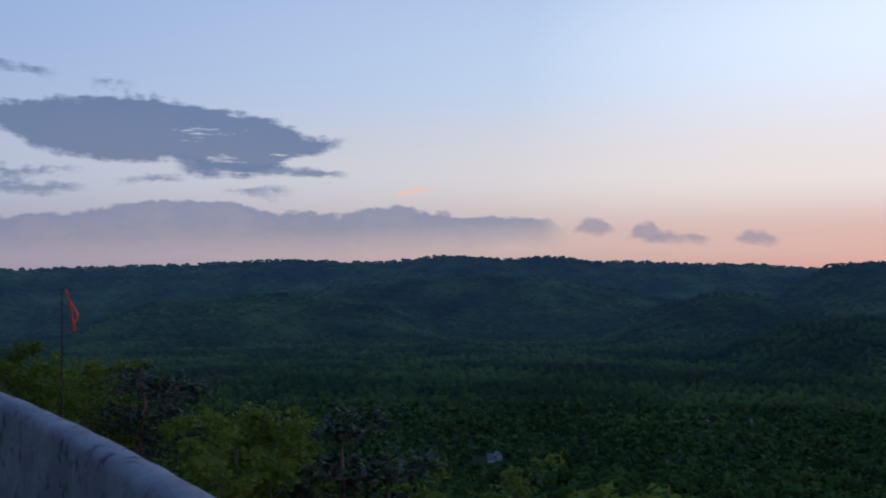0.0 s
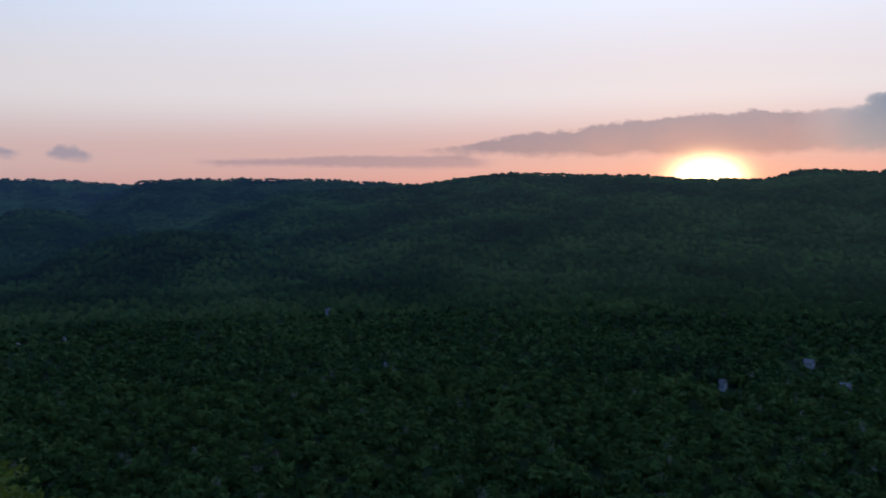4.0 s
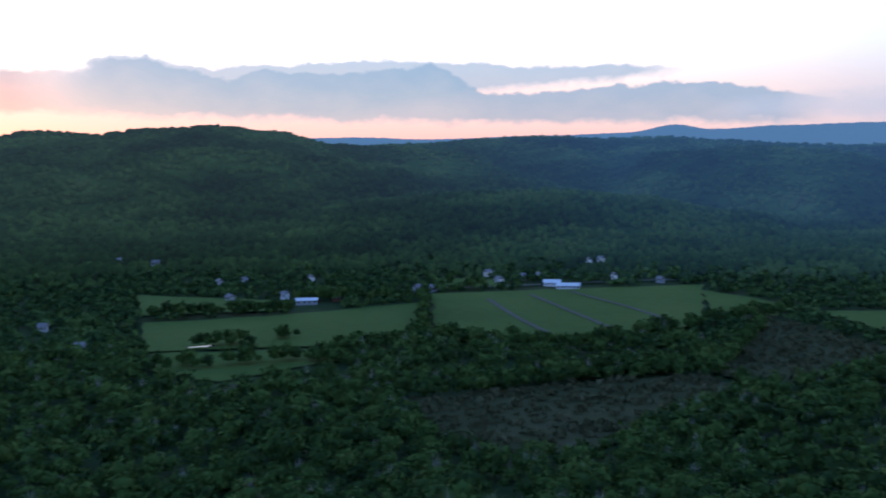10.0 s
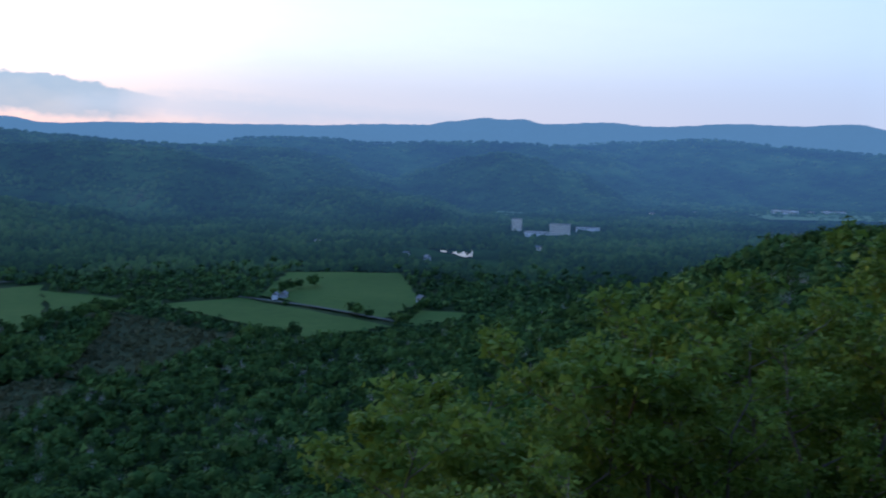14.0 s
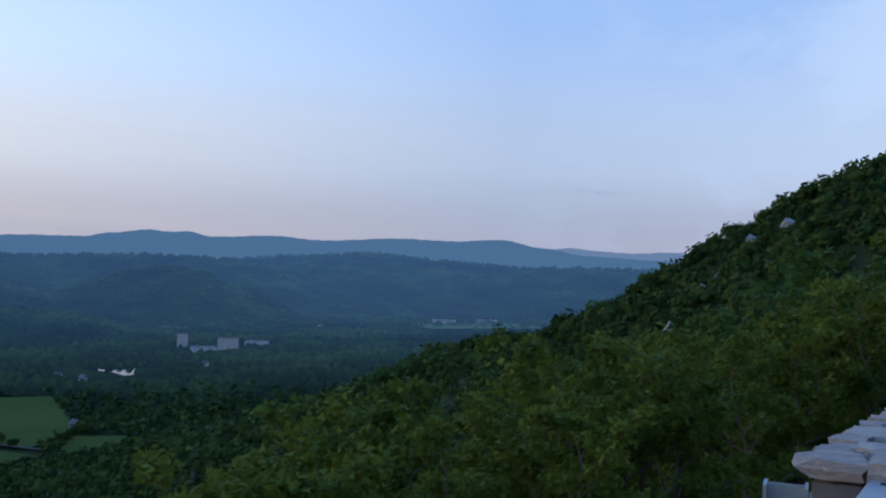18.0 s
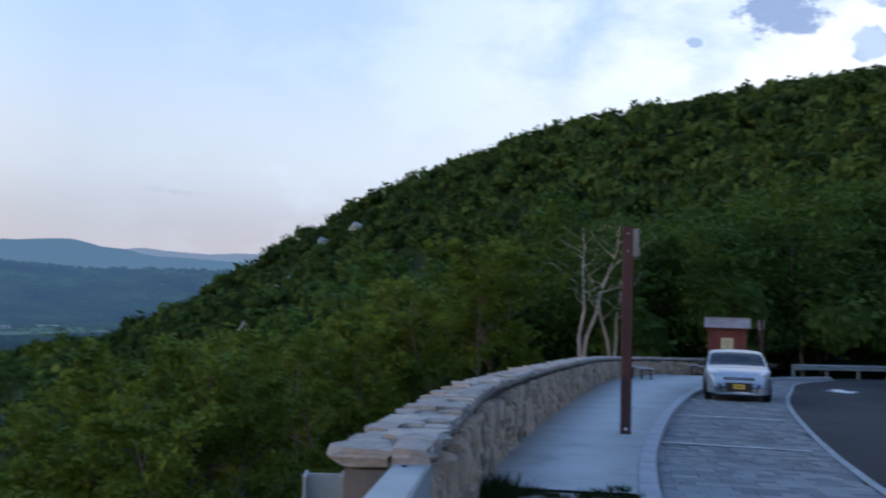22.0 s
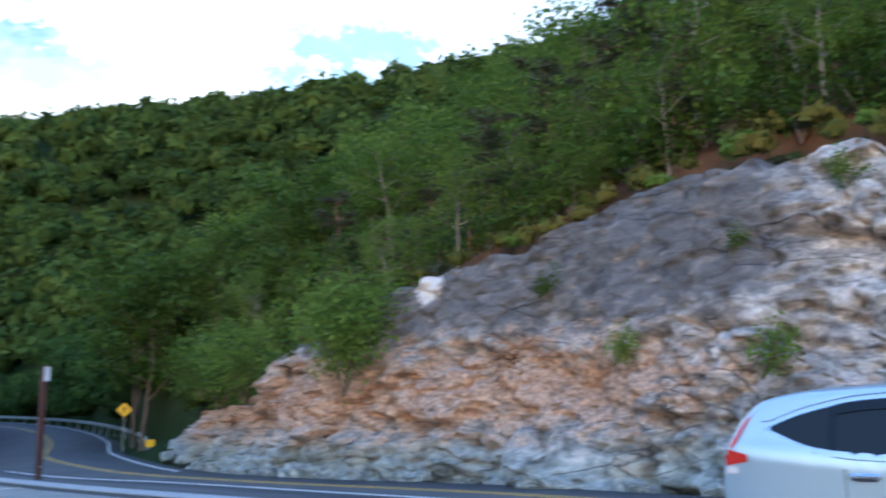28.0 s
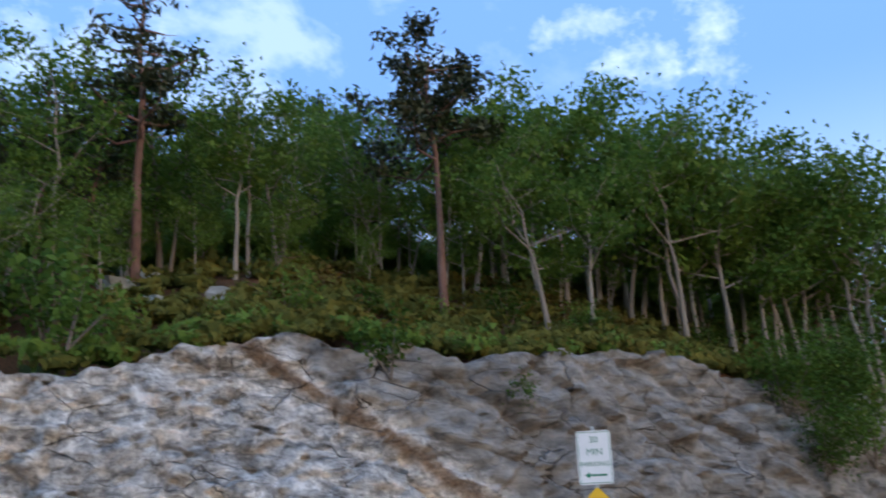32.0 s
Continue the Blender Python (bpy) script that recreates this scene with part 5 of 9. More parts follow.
def domes(name, x, y, size, tall, mat, label, seed, sides=5, rings=2, leaves=40, leaf=1.0, sink=0.0, category="woods", base=None):
    """Tree crowns: an uneven core under a ragged coat of leaf clumps; those far down below the brink are left out."""
    rg = np.random.default_rng(seed)
    z = height(x, y) if base is None else base
    seen = np.degrees(np.arctan2(z + tall - EYE, np.hypot(x, y))) > np.interp(np.degrees(np.arctan2(x, y)) % 360, [q[0] for q in LOW], [q[1] for q in LOW])
    x, y, z, size, tall = x[seen], y[seen], z[seen], size[seen], tall[seen]
    n = len(x)
    mid = np.stack([x, y, z + tall * (0.45 + sink)], -1)
    full = np.stack([size * rg.uniform(0.85, 1.2, n), size * rg.uniform(0.85, 1.2, n), tall], -1) * 0.56
    L = rg.normal(size=(n, 7, 3))
    L[:, :, 2] = np.abs(L[:, :, 2]) * 0.8 + 0.1
    L /= np.linalg.norm(L, axis=2, keepdims=True)
    reach = rg.uniform(0.75, 1.05, (n, 1, 7))

    def shape(D):
        near = np.einsum("nvk,nlk->nvl", D, L)
        return 0.56 + 0.52 * (np.clip((near - 0.45) / 0.55, 0, 1) ** 0.7 * reach).max(2)

    V = []
    for k in range(rings):
        e = -0.75 + 2.05 * k / (rings - 0.4)
        for s in range(sides):
            t = 2 * math.pi * (s + 0.5 * (k % 2)) / sides
            V.append((math.cos(t) * math.cos(e), math.sin(t) * math.cos(e), math.sin(e)))
    V.append((0, 0, 1.0))
    F = []
    for k in range(rings - 1):
        for s in range(sides):
            m = (s + 1) % sides
            p, q, u, v = k * sides + s, k * sides + m, (k + 1) * sides + s, (k + 1) * sides + m
            F += [(p, q, u), (q, v, u)] if k % 2 == 0 else [(p, v, u), (p, q, v)]
    for s in range(sides):
        F.append(((rings - 1) * sides + s, (rings - 1) * sides + (s + 1) % sides, rings * sides))
    V, F = np.array(V), np.array(F)
    D = np.repeat(V[None], n, 0) + rg.normal(0, 0.10, (n, len(V), 3))
    P = D * (shape(D / np.linalg.norm(D, axis=2, keepdims=True)) * 0.74)[:, :, None] * full[:, None, :] + mid[:, None, :]
    f = (F[None] + (np.arange(n) * len(V))[:, None, None]).reshape(-1, 3)
    P = P.reshape(-1, 3)
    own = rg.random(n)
    # cores get a lower tone, shade inside the crown as colour
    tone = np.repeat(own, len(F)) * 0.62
    if leaves > 0:
        d = rg.normal(size=(n, leaves, 3))
        d[:, :, 2] = np.abs(d[:, :, 2]) - 0.3
        d /= np.linalg.norm(d, axis=2, keepdims=True)
        c = d * (shape(d) * rg.uniform(0.72, 1.08, (n, leaves)))[:, :, None] * full[:, None, :] + mid[:, None, :]
        t1 = np.cross(d, rg.normal(size=d.shape)) + 0.35 * rg.normal(size=d.shape)
        t1 /= np.linalg.norm(t1, axis=2, keepdims=True) + 1e-6
        t2 = np.cross(d + 0.55 * rg.normal(size=d.shape), t1)
        s = (1.02 * leaf * size / math.sqrt(leaves))[:, None, None] * rg.uniform(0.55, 1.35, (n, leaves, 1))
        tri = np.stack([c - t1 * s, c + t1 * s, c + t2 * s * 1.3], 2).reshape(-1, 3)
        f = np.vstack([f, np.arange(len(tri)).reshape(-1, 3) + len(P)])
        P = np.vstack([P, tri])
        tone = np.concatenate([tone, np.repeat(own, leaves) * 0.66 + rg.random(n * leaves) * 0.34])
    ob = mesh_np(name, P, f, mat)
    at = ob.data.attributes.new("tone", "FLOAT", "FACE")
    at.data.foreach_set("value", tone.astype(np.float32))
    return tagged(ob, label, category, kind="stuff")


def blobs(name, x, y, size, tall, mat, label, seed, sides=5):
    """Far crowns: small uneven domes in one mesh."""
    rg = np.random.default_rng(seed)
    n = len(x)
    z = height(x, y)
    a = np.arange(sides) * 2 * math.pi / sides
    U = np.array([(math.cos(t) * 0.55, math.sin(t) * 0.55, -0.35) for t in a] + [(math.cos(t + 0.5) * 0.42, math.sin(t + 0.5) * 0.42, 0.22) for t in a] + [(0, 0, 0.5)])
    F = []
    for k in range(sides):
        m = (k + 1) % sides
        F += [(k, m, sides + k), (m, sides + m, sides + k), (sides + k, sides + m, 2 * sides)]
    F = np.array(F)
    P = U[None] * rg.uniform(0.65, 1.3, (n, len(U)))[:, :, None]
    P = P * np.stack([size, size, tall], -1)[:, None, :] + np.stack([x, y, z + tall * 0.4], -1)[:, None, :]
    f = (F[None] + (np.arange(n) * len(U))[:, None, None]).reshape(-1, 3)
    ob = mesh_np(name, P.reshape(-1, 3), f, mat)
    at = ob.data.attributes.new("tone", "FLOAT", "FACE")
    at.data.foreach_set("value", np.repeat(rg.random(n), len(F)).astype(np.float32))
    return tagged(ob, label, "woods", kind="stuff")


def scatter(d0, d1, h0, h1, spacing, seed, grow=0.0):
    """Random places in a sector, spaced evenly or in step with distance."""
    rg = np.random.default_rng(seed)
    span = radians(h1 - h0)
    if grow:
        n = int(span / grow ** 2 * math.log(d1 / d0))
        d = d0 * (d1 / d0) ** rg.random(n)
    else:
        n = int(span * (d1 ** 2 - d0 ** 2) / 2 / spacing ** 2)
        d = np.sqrt(rg.uniform(d0 ** 2, d1 ** 2, n))
    h = rg.uniform(h0, h1, n)
    x, y = d * np.sin(np.radians(h)), d * np.cos(np.radians(h))
    return x, y, d, wrap(h), rg


def open_ground(x, y, grow=0.04):
    out = np.zeros(len(x), bool)
    ahead = 1 + 24 / np.hypot(x, y)          # low growth only, where trees would hide the fields
    for what, corners in FIELDS:
        out |= inside(x, y, corners, grow)
        if what == "meadow":
            out |= inside(x * ahead, y * ahead, corners)
    for corners in WATERS:
        out |= inside(x, y, corners, 0.25)
    # clearings round the houses and along the roads
    for hd, dist, size in CLEARINGS:
        px, py = plan(hd, dist)
        toward = (x * px + y * py) / dist
        aside = np.abs(x * py - y * px) / dist
        out |= (aside < size) & (toward < dist + size * 0.6) & (toward > dist - size * 2.4)
    return out


CLEARINGS = [(-84.6, 995, 45), (-100.2, 895, 30), (-105.3, 1041, 12), (-103.9, 1044, 12), (-99.9, 1046, 14), (-104.7, 925, 16), (-83.1, 1208, 16), (-88.5, 1015, 14),
             (-93.5, 957, 10), (-92.6, 960, 10), (-81.6, 1062, 12), (-78.9, 1047, 20), (-101.5, 925, 9), (-173.3, 782, 16), (-143.3, 1160, 8), (-113.2, 714, 8), (-119.8, 704, 18),
             (-115.1, 815, 12), (-110.9, 1290, 10), (-108.9, 1240, 8), (-48.95, 1858, 22), (-46.6, 1804, 40), (-44.8, 1900, 30), (-63.4, 924, 16), (-55.6, 1330, 10),
             (-54.3, 1290, 8), (-47.6, 1480, 10), (-33.5, 2900, 60), (-31.5, 2950, 60), (-36.2, 2800, 30), (-38.5, 2700, 25), (-41.0, 2600, 25), (-60.9, 1500, 14), (-52.7, 1405, 66), (-54.0, 1440, 14), (-82.0, 655, 9), (-80.6, 668, 8)]

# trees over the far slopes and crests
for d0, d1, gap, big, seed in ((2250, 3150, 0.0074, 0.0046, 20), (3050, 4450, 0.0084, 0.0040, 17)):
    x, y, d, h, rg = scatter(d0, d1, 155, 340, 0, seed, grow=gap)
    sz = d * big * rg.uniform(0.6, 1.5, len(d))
    blobs("backdrop", x, y, sz, sz * rg.uniform(0.35, 0.65, len(d)), M["air"], "far wooded ridges with evening haze painted as glow", 19, sides=4)
# woods on valley floor and lower slopes
x, y, d, h, rg = scatter(690, 2350, 155, 340, 0, 21, grow=0.0088)
open_k = ~open_ground(x, y)
x, y, d = x[open_k], y[open_k], d[open_k]
sz = np.clip(d * 0.0066, 6, 13) * rg.uniform(0.55, 1.4, len(d))
tl = np.clip(sz, 5, 12) * rg.uniform(0.75, 1.15, len(d))
k = d + rg.normal(0, 60, len(d)) < 1080
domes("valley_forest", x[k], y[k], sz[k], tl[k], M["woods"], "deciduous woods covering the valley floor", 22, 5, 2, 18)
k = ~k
blobs("backdrop", x[k], y[k], sz[k], tl[k], M["air"], "woods on the far side of the valley, haze painted as bluish glow", 18, sides=4)
# hedges and single trees between the meadows
hx, hy = [], []
rg = np.random.default_rng(31)
for a, b, n in (((-109.5, 845), (-101.2, 842), 60), ((-107, 715), (-103.5, 700), 16), ((-102.5, 722), (-100.8, 722), 9), ((-109, 640), (-98, 640), 40), ((-98.5, 660), (-93.4, 715), 30),
                ((-93.2, 720), (-93.0, 930), 50), ((-92.5, 700), (-84.5, 675), 70), ((-84.5, 668), (-76.2, 780), 60), ((-76.3, 800), (-71.5, 880), 50), ((-75, 640), (-73, 800), 50),
                ((-64.4, 715), (-61.6, 715), 14), ((-56, 760), (-54.3, 880), 20), ((-63.8, 945), (-61, 1000), 12), ((-101, 905), (-93, 900), 50), ((-92.5, 960), (-89, 985), 20),
                ((-90, 545), (-76, 640), 110), ((-59, 830), (-57.6, 812), 5)):
    t = rg.random(n)
    hd, dd = a[0] + (b[0] - a[0]) * t, a[1] + (b[1] - a[1]) * t + rg.normal(0, 6, n)
    hx.append(dd * np.sin(np.radians(hd)))
    hy.append(dd * np.cos(np.radians(hd)))
hx, hy = np.concatenate(hx), np.concatenate(hy)
sz = rg.uniform(5, 13, len(hx))
crowns("hedgerow", hx, hy, sz, sz * rg.uniform(0.7, 1.1, len(hx)), 60, M["hillwoods"], "dark hedgerows between valley meadows", 32)
# low scrub over the fallow land
sx, sy, sd, sh, rg = scatter(425, 860, -95, -62, 4.6, 33)
k = inside(sx, sy, FIELDS[9][1]) | inside(sx, sy, FIELDS[10][1])
sx, sy = sx[k], sy[k]
sz = rg.uniform(1.2, 4.6, len(sx)) * rg.choice([0.6, 1.0, 1.5], len(sx))
crowns("scrub", sx, sy, sz, sz * 0.6, 8, M["scrub"], "low brown-green scrub over a fallow field", 34)
# nearer valley woods
x, y, d, h, rg = scatter(200, 720, 155, 340, 7.7, 23)
k = ~open_ground(x, y, 0.0) & (x - edge_x(y) < -60)
x, y, d = x[k], y[k], d[k]
sz = rg.uniform(6, 11, len(d)) * rg.choice([0.7, 1.0, 1.2], len(d))
tl = sz * rg.uniform(0.75, 1.2, len(d))
k = d < 430
domes("valley_woods", x[k], y[k], sz[k], tl[k], M["hillwoods"], "mixed spring woods at the foot of the slope", 24, 5, 2, 84, 0.85)
k = ~k
domes("valley_woods", x[k], y[k], sz[k], tl[k], M["hillwoods"], "mixed spring woods on the valley floor", 30, 5, 2, 40, 0.9)
# grey trees not yet in leaf
k = rg.random(len(d)) < np.where(wrap(np.degrees(np.arctan2(x, y))) > -125, 0.10, 0.04)
bare_x, bare_y, bare_z = x[k], y[k], tl[k]
# the mountainside to the north and east, no tree standing over its skyline
SKYLINE = [(-60, -3.4), (-28.1, -2.9), (-26, -2.0), (-23.6, -0.9), (-21.4, 0.7), (-19.4, 1.6), (-17.8, 3.1), (-16.2, 4.0), (-13.5, 5.5), (-10.1, 7.0), (-7, 7.9), (-1.3, 10.5), (2.1, 11.1), (7, 11.6),
           (11, 12.0), (16, 12.3), (20.3, 13.0), (24.2, 14.0), (29.6, 15.1), (33.1, 16.0), (39.3, 17.1), (45.5, 18.3), (51, 19.7), (56, 21), (70, 24)]


def under_skyline(x, y, tall):
    h = wrap(np.degrees(np.arctan2(x, y)))
    top = np.degrees(np.arctan2(height(x, y) + tall * 1.02 - EYE, np.hypot(x, y)))
    return (top < np.interp(h, [q[0] for q in SKYLINE], [q[1] for q in SKYLINE]) + 0.45) | (h < -45) | (h > 62)


x, y, d, h, rg = scatter(64, 620, -34, 62, 4.9, 25)
k = ((x - edge_x(y) > 29) & ((d > 105) | (h < 34))) | ((x - edge_x(y) < -4) & (d > 82)) | ((y > 66) & (x - road_x(y) > 8) & (d > 84)) | ((y > 84) & (d > 96))
k &= (np.abs(x - road_x(y)) > 8) | (y > 156)
k &= np.hypot(x - 38, y - 63) > 9          # open corner at the bend sign
k &= (d < 260) | (rg.random(len(d)) < 0.8)
x, y, d = x[k], y[k], d[k]
sz = rg.uniform(4.0, 8.5, len(d)) * rg.choice([0.75, 1.0, 1.1], len(d))
tl = sz * rg.uniform(0.8, 1.25, len(d))
k = under_skyline(x, y, tl)
x, y, d, sz, tl = x[k], y[k], d[k], sz[k], tl[k]
k = d < 140
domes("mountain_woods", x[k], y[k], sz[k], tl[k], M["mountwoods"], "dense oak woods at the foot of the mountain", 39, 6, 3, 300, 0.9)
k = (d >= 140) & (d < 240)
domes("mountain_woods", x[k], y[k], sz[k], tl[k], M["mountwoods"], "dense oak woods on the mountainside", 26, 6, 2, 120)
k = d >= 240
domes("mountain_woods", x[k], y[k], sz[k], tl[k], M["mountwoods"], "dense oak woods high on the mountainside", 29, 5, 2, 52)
# thickets close beside the road
x, y, d, h, rg = scatter(50, 165, 8, 48, 3.2, 36)
b = x - road_x(y)
k = ((b > 7) & (b < 16) & (x - cliff_x(y) > 3.5) & (y > 50)) | ((y > 40) & (y < 58) & (x - cliff_x(y) > 1.5) & (x - cliff_x(y) < 9) & (b > 6.5)) | ((b < -7.5) & (b > -16) & (y > 88))
k &= ~((h > 27.5) & (h < 34.8) & (d < 76))
x, y = x[k], y[k]
lx, ly = rg.uniform(-9, 30, 170), rg.uniform(55, 74, 170)
lk = (ly > 55.5 + 0.42 * (lx - 10)) & (np.abs(lx - road_x(ly)) > 7.5) & (ly > 54 + 0.25 * np.abs(lx - 4))
x, y = np.concatenate([x, lx[lk]]), np.concatenate([y, ly[lk]])
sz = rg.uniform(3.0, 5.5, len(x))
domes("roadside_thicket", x, y, sz, sz * rg.uniform(0.9, 1.5, len(x)), M["hillwoods"], "dense dark thicket crowding the road", 38, 6, 3, 320, 0.85)
# hillside falling to the west
x, y, d, h, rg = scatter(62, 330, 165, 345, 5.2, 27)
k = (x - edge_x(y) < -14)
x, y, d = x[k], y[k], d[k]
sz = rg.uniform(4, 7.6, len(d)) * rg.choice([0.75, 1.0, 1.15], len(d))
tl = sz * rg.uniform(0.8, 1.25, len(d))
k = under_skyline(x, y, tl)
x, y, d, sz, tl = x[k], y[k], d[k], sz[k], tl[k]
k = d < 150
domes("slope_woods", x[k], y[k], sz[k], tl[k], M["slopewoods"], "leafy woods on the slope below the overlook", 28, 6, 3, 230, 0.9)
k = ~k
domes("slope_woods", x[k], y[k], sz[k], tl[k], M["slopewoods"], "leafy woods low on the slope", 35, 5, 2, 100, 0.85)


def bare_trees():
    """Leafless grey crowns among the green ones: upright twigs in one mesh."""
    rg = np.random.default_rng(77)
    z = height(bare_x, bare_y)
    V, F = [], []
    for x, y, b, t in zip(bare_x, bare_y, z, bare_z):
        for _ in range(26):
            a, r = rg.uniform(0, 6.28), rg.uniform(0.3, 3.0)
            p = np.array([x + r * math.cos(a) * 0.3, y + r * math.sin(a) * 0.3, b + t * 0.3])
            q = np.array([x + r * math.cos(a), y + r * math.sin(a), b + t * rg.uniform(0.9, 1.35)])
            n = len(V)
            V += [p + (0.12, 0, 0), p - (0.06, 0.1, 0), p - (0.06, -0.1, 0), q]
            F += [(n, n + 1, n + 3), (n + 1, n + 2, n + 3), (n + 2, n, n + 3)]
    tagged(mesh_np("bare_trees", V, F, M["grey"]), "grey trees not yet in leaf among the valley woods", "woods", kind="stuff")


bare_trees()

# the last mountains, distance haze painted on as glow
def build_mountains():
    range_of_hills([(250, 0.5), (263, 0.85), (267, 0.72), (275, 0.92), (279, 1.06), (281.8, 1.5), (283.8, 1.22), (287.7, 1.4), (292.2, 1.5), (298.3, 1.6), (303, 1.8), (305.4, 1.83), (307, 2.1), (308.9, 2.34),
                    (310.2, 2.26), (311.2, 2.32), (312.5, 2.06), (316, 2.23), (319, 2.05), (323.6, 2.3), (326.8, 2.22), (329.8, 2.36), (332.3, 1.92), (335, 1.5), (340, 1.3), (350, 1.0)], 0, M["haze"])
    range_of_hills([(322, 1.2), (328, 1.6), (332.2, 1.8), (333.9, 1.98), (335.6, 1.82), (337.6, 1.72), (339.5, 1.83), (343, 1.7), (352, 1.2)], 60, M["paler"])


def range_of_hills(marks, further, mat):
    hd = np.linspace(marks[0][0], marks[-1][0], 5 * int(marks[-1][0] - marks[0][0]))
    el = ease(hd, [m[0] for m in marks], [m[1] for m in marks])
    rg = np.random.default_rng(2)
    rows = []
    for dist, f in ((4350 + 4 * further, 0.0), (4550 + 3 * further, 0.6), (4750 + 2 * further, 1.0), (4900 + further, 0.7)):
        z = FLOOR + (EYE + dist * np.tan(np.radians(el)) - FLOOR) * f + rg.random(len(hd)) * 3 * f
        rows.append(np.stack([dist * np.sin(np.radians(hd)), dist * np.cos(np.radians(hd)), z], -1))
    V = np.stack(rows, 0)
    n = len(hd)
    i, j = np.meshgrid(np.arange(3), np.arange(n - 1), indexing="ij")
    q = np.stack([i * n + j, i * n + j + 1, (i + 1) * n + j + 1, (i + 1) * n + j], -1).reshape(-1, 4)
    tagged(mesh_np("backdrop", V.reshape(-1, 3), q, mat, smooth=True), "mountains on the horizon, haze painted as pale blue glow", "mountains", kind="structure")


build_mountains()


# ---------------------------------------------------------------- single trees
def tube(V, F, path, radii, sides=6):
    """Append a tapered tube to lists of vertices and faces."""
    base = len(V)
    for k, (p, r) in enumerate(zip(path, radii)):
        d = (path[min(k + 1, len(path) - 1)] - path[max(k - 1, 0)]).normalized()
        a = d.orthogonal().normalized()
        b = d.cross(a)
        for s in range(sides):
            t = 2 * math.pi * s / sides
            V.append(p + (a * math.cos(t) + b * math.sin(t)) * r)
    for k in range(len(path) - 1):
        for s in range(sides):
            m = (s + 1) % sides
            F.append((base + k * sides + s, base + k * sides + m, base + (k + 1) * sides + m, base + (k + 1) * sides + s))


def leaf_quads(C, size, rg, flat=0.4, long=1.0, three=False):
    n = len(C)
    a = rg.normal(size=(n, 3))
    a[:, 2] *= 0.6
    a /= np.linalg.norm(a, axis=1, keepdims=True)
    b = rg.normal(size=(n, 3))
    b[:, 2] *= flat
    b -= a * (a * b).sum(1, keepdims=True)
    b /= np.linalg.norm(b, axis=1, keepdims=True)
    s = (size * rg.uniform(0.6, 1.3, n))[:, None]
    dn = np.array([0, 0, -0.25]) * s
    if three:
        q = np.stack([C - a * s * long + dn, C + a * s * long * 0.8 - b * s * 0.5, C + b * s * 0.9], 1).reshape(-1, 3)
        return q, np.arange(3 * n).reshape(-1, 3)
    q = np.stack([C - a * s * long + dn, C + b * s * 0.62, C + a * s * long + dn, C - b * s * 0.62], 1).reshape(-1, 3)
    return q, np.arange(4 * n).reshape(-1, 4)


def broadleaf(seed, tall, spread, leaves, leaf, leafmat, barkmat, trunk=0.13, bare=0.35, forks=1, clump=0.5, limbs=9, name="broadleaf_tree", crook=0.03):
    """A leafy tree: stem or forked stems, limbs, twigs and many small leaves."""
    r = random.Random(seed)
    rg = np.random.default_rng(seed)
    V, F, tips = [], [], []
    for fk in range(forks):
        ang = r.uniform(0, 6.28)
        lean = Vector((math.cos(ang), math.sin(ang), 0)) * (0.05 + 0.16 * (forks > 1)) * tall
        path = [Vector((0, 0, -0.5))]
        for k in range(1, 8):
            t = k / 7
            path.append(Vector((lean.x * t ** 1.4 + r.uniform(-crook, crook) * tall * t, lean.y * t ** 1.4 + r.uniform(-crook, crook) * tall * t, tall * 0.93 * t)))
        tube(V, F, path, [trunk * (1.25 if k == 0 else 1 - 0.12 * k) for k in range(8)], 7)
        for b in range(limbs):
            t = bare + (0.97 - bare) * (b + r.random()) / limbs
            i = min(6, int(t * 7))
            p0 = path[i].lerp(path[i + 1], t * 7 - i)
            a = b * 2.4 + r.uniform(-0.5, 0.5)
            reach = spread * (0.55 + 0.5 * math.sin(math.pi * min(1, (t - bare) / (1.02 - bare) * 0.8 + 0.15))) * r.uniform(0.7, 1.1)
            rise = reach * r.uniform(0.35, 0.9)
            p1 = p0 + Vector((math.cos(a) * reach * 0.55, math.sin(a) * reach * 0.55, rise * 0.45))
            p2 = p0 + Vector((math.cos(a + 0.2) * reach, math.sin(a + 0.2) * reach, rise))
            w = trunk * 0.42 * (1.1 - t)+0.012
            tube(V, F, [p0, p1, p2], [w, w * 0.65, w * 0.25], 5)
            for q in range(4):
                s = p0.lerp(p2, 0.45 + 0.18 * q) if q < 3 else p2
                e = s + Vector((r.uniform(-1, 1), r.uniform(-1, 1), r.uniform(-0.15, 0.8))) * reach * 0.35
                tube(V, F, [s, e], [w * 0.35, 0.008], 4)
                tips += [e, s.lerp(e, 0.55)]
        tips.append(path[-1])
    T = np.array([t[:] for t in tips])
    pick = rg.integers(0, len(T), leaves)
    C = T[pick] + rg.normal(size=(leaves, 3)) * np.array([clump, clump, clump * 0.7])
    root = new(name)
    mesh_np("trunk", [v[:] for v in V], F, barkmat, root, smooth=True)
    q, f = leaf_quads(C, leaf * 1.12, rg, three=True)
    mesh_np("crown", q, f, leafmat, root)
    return root


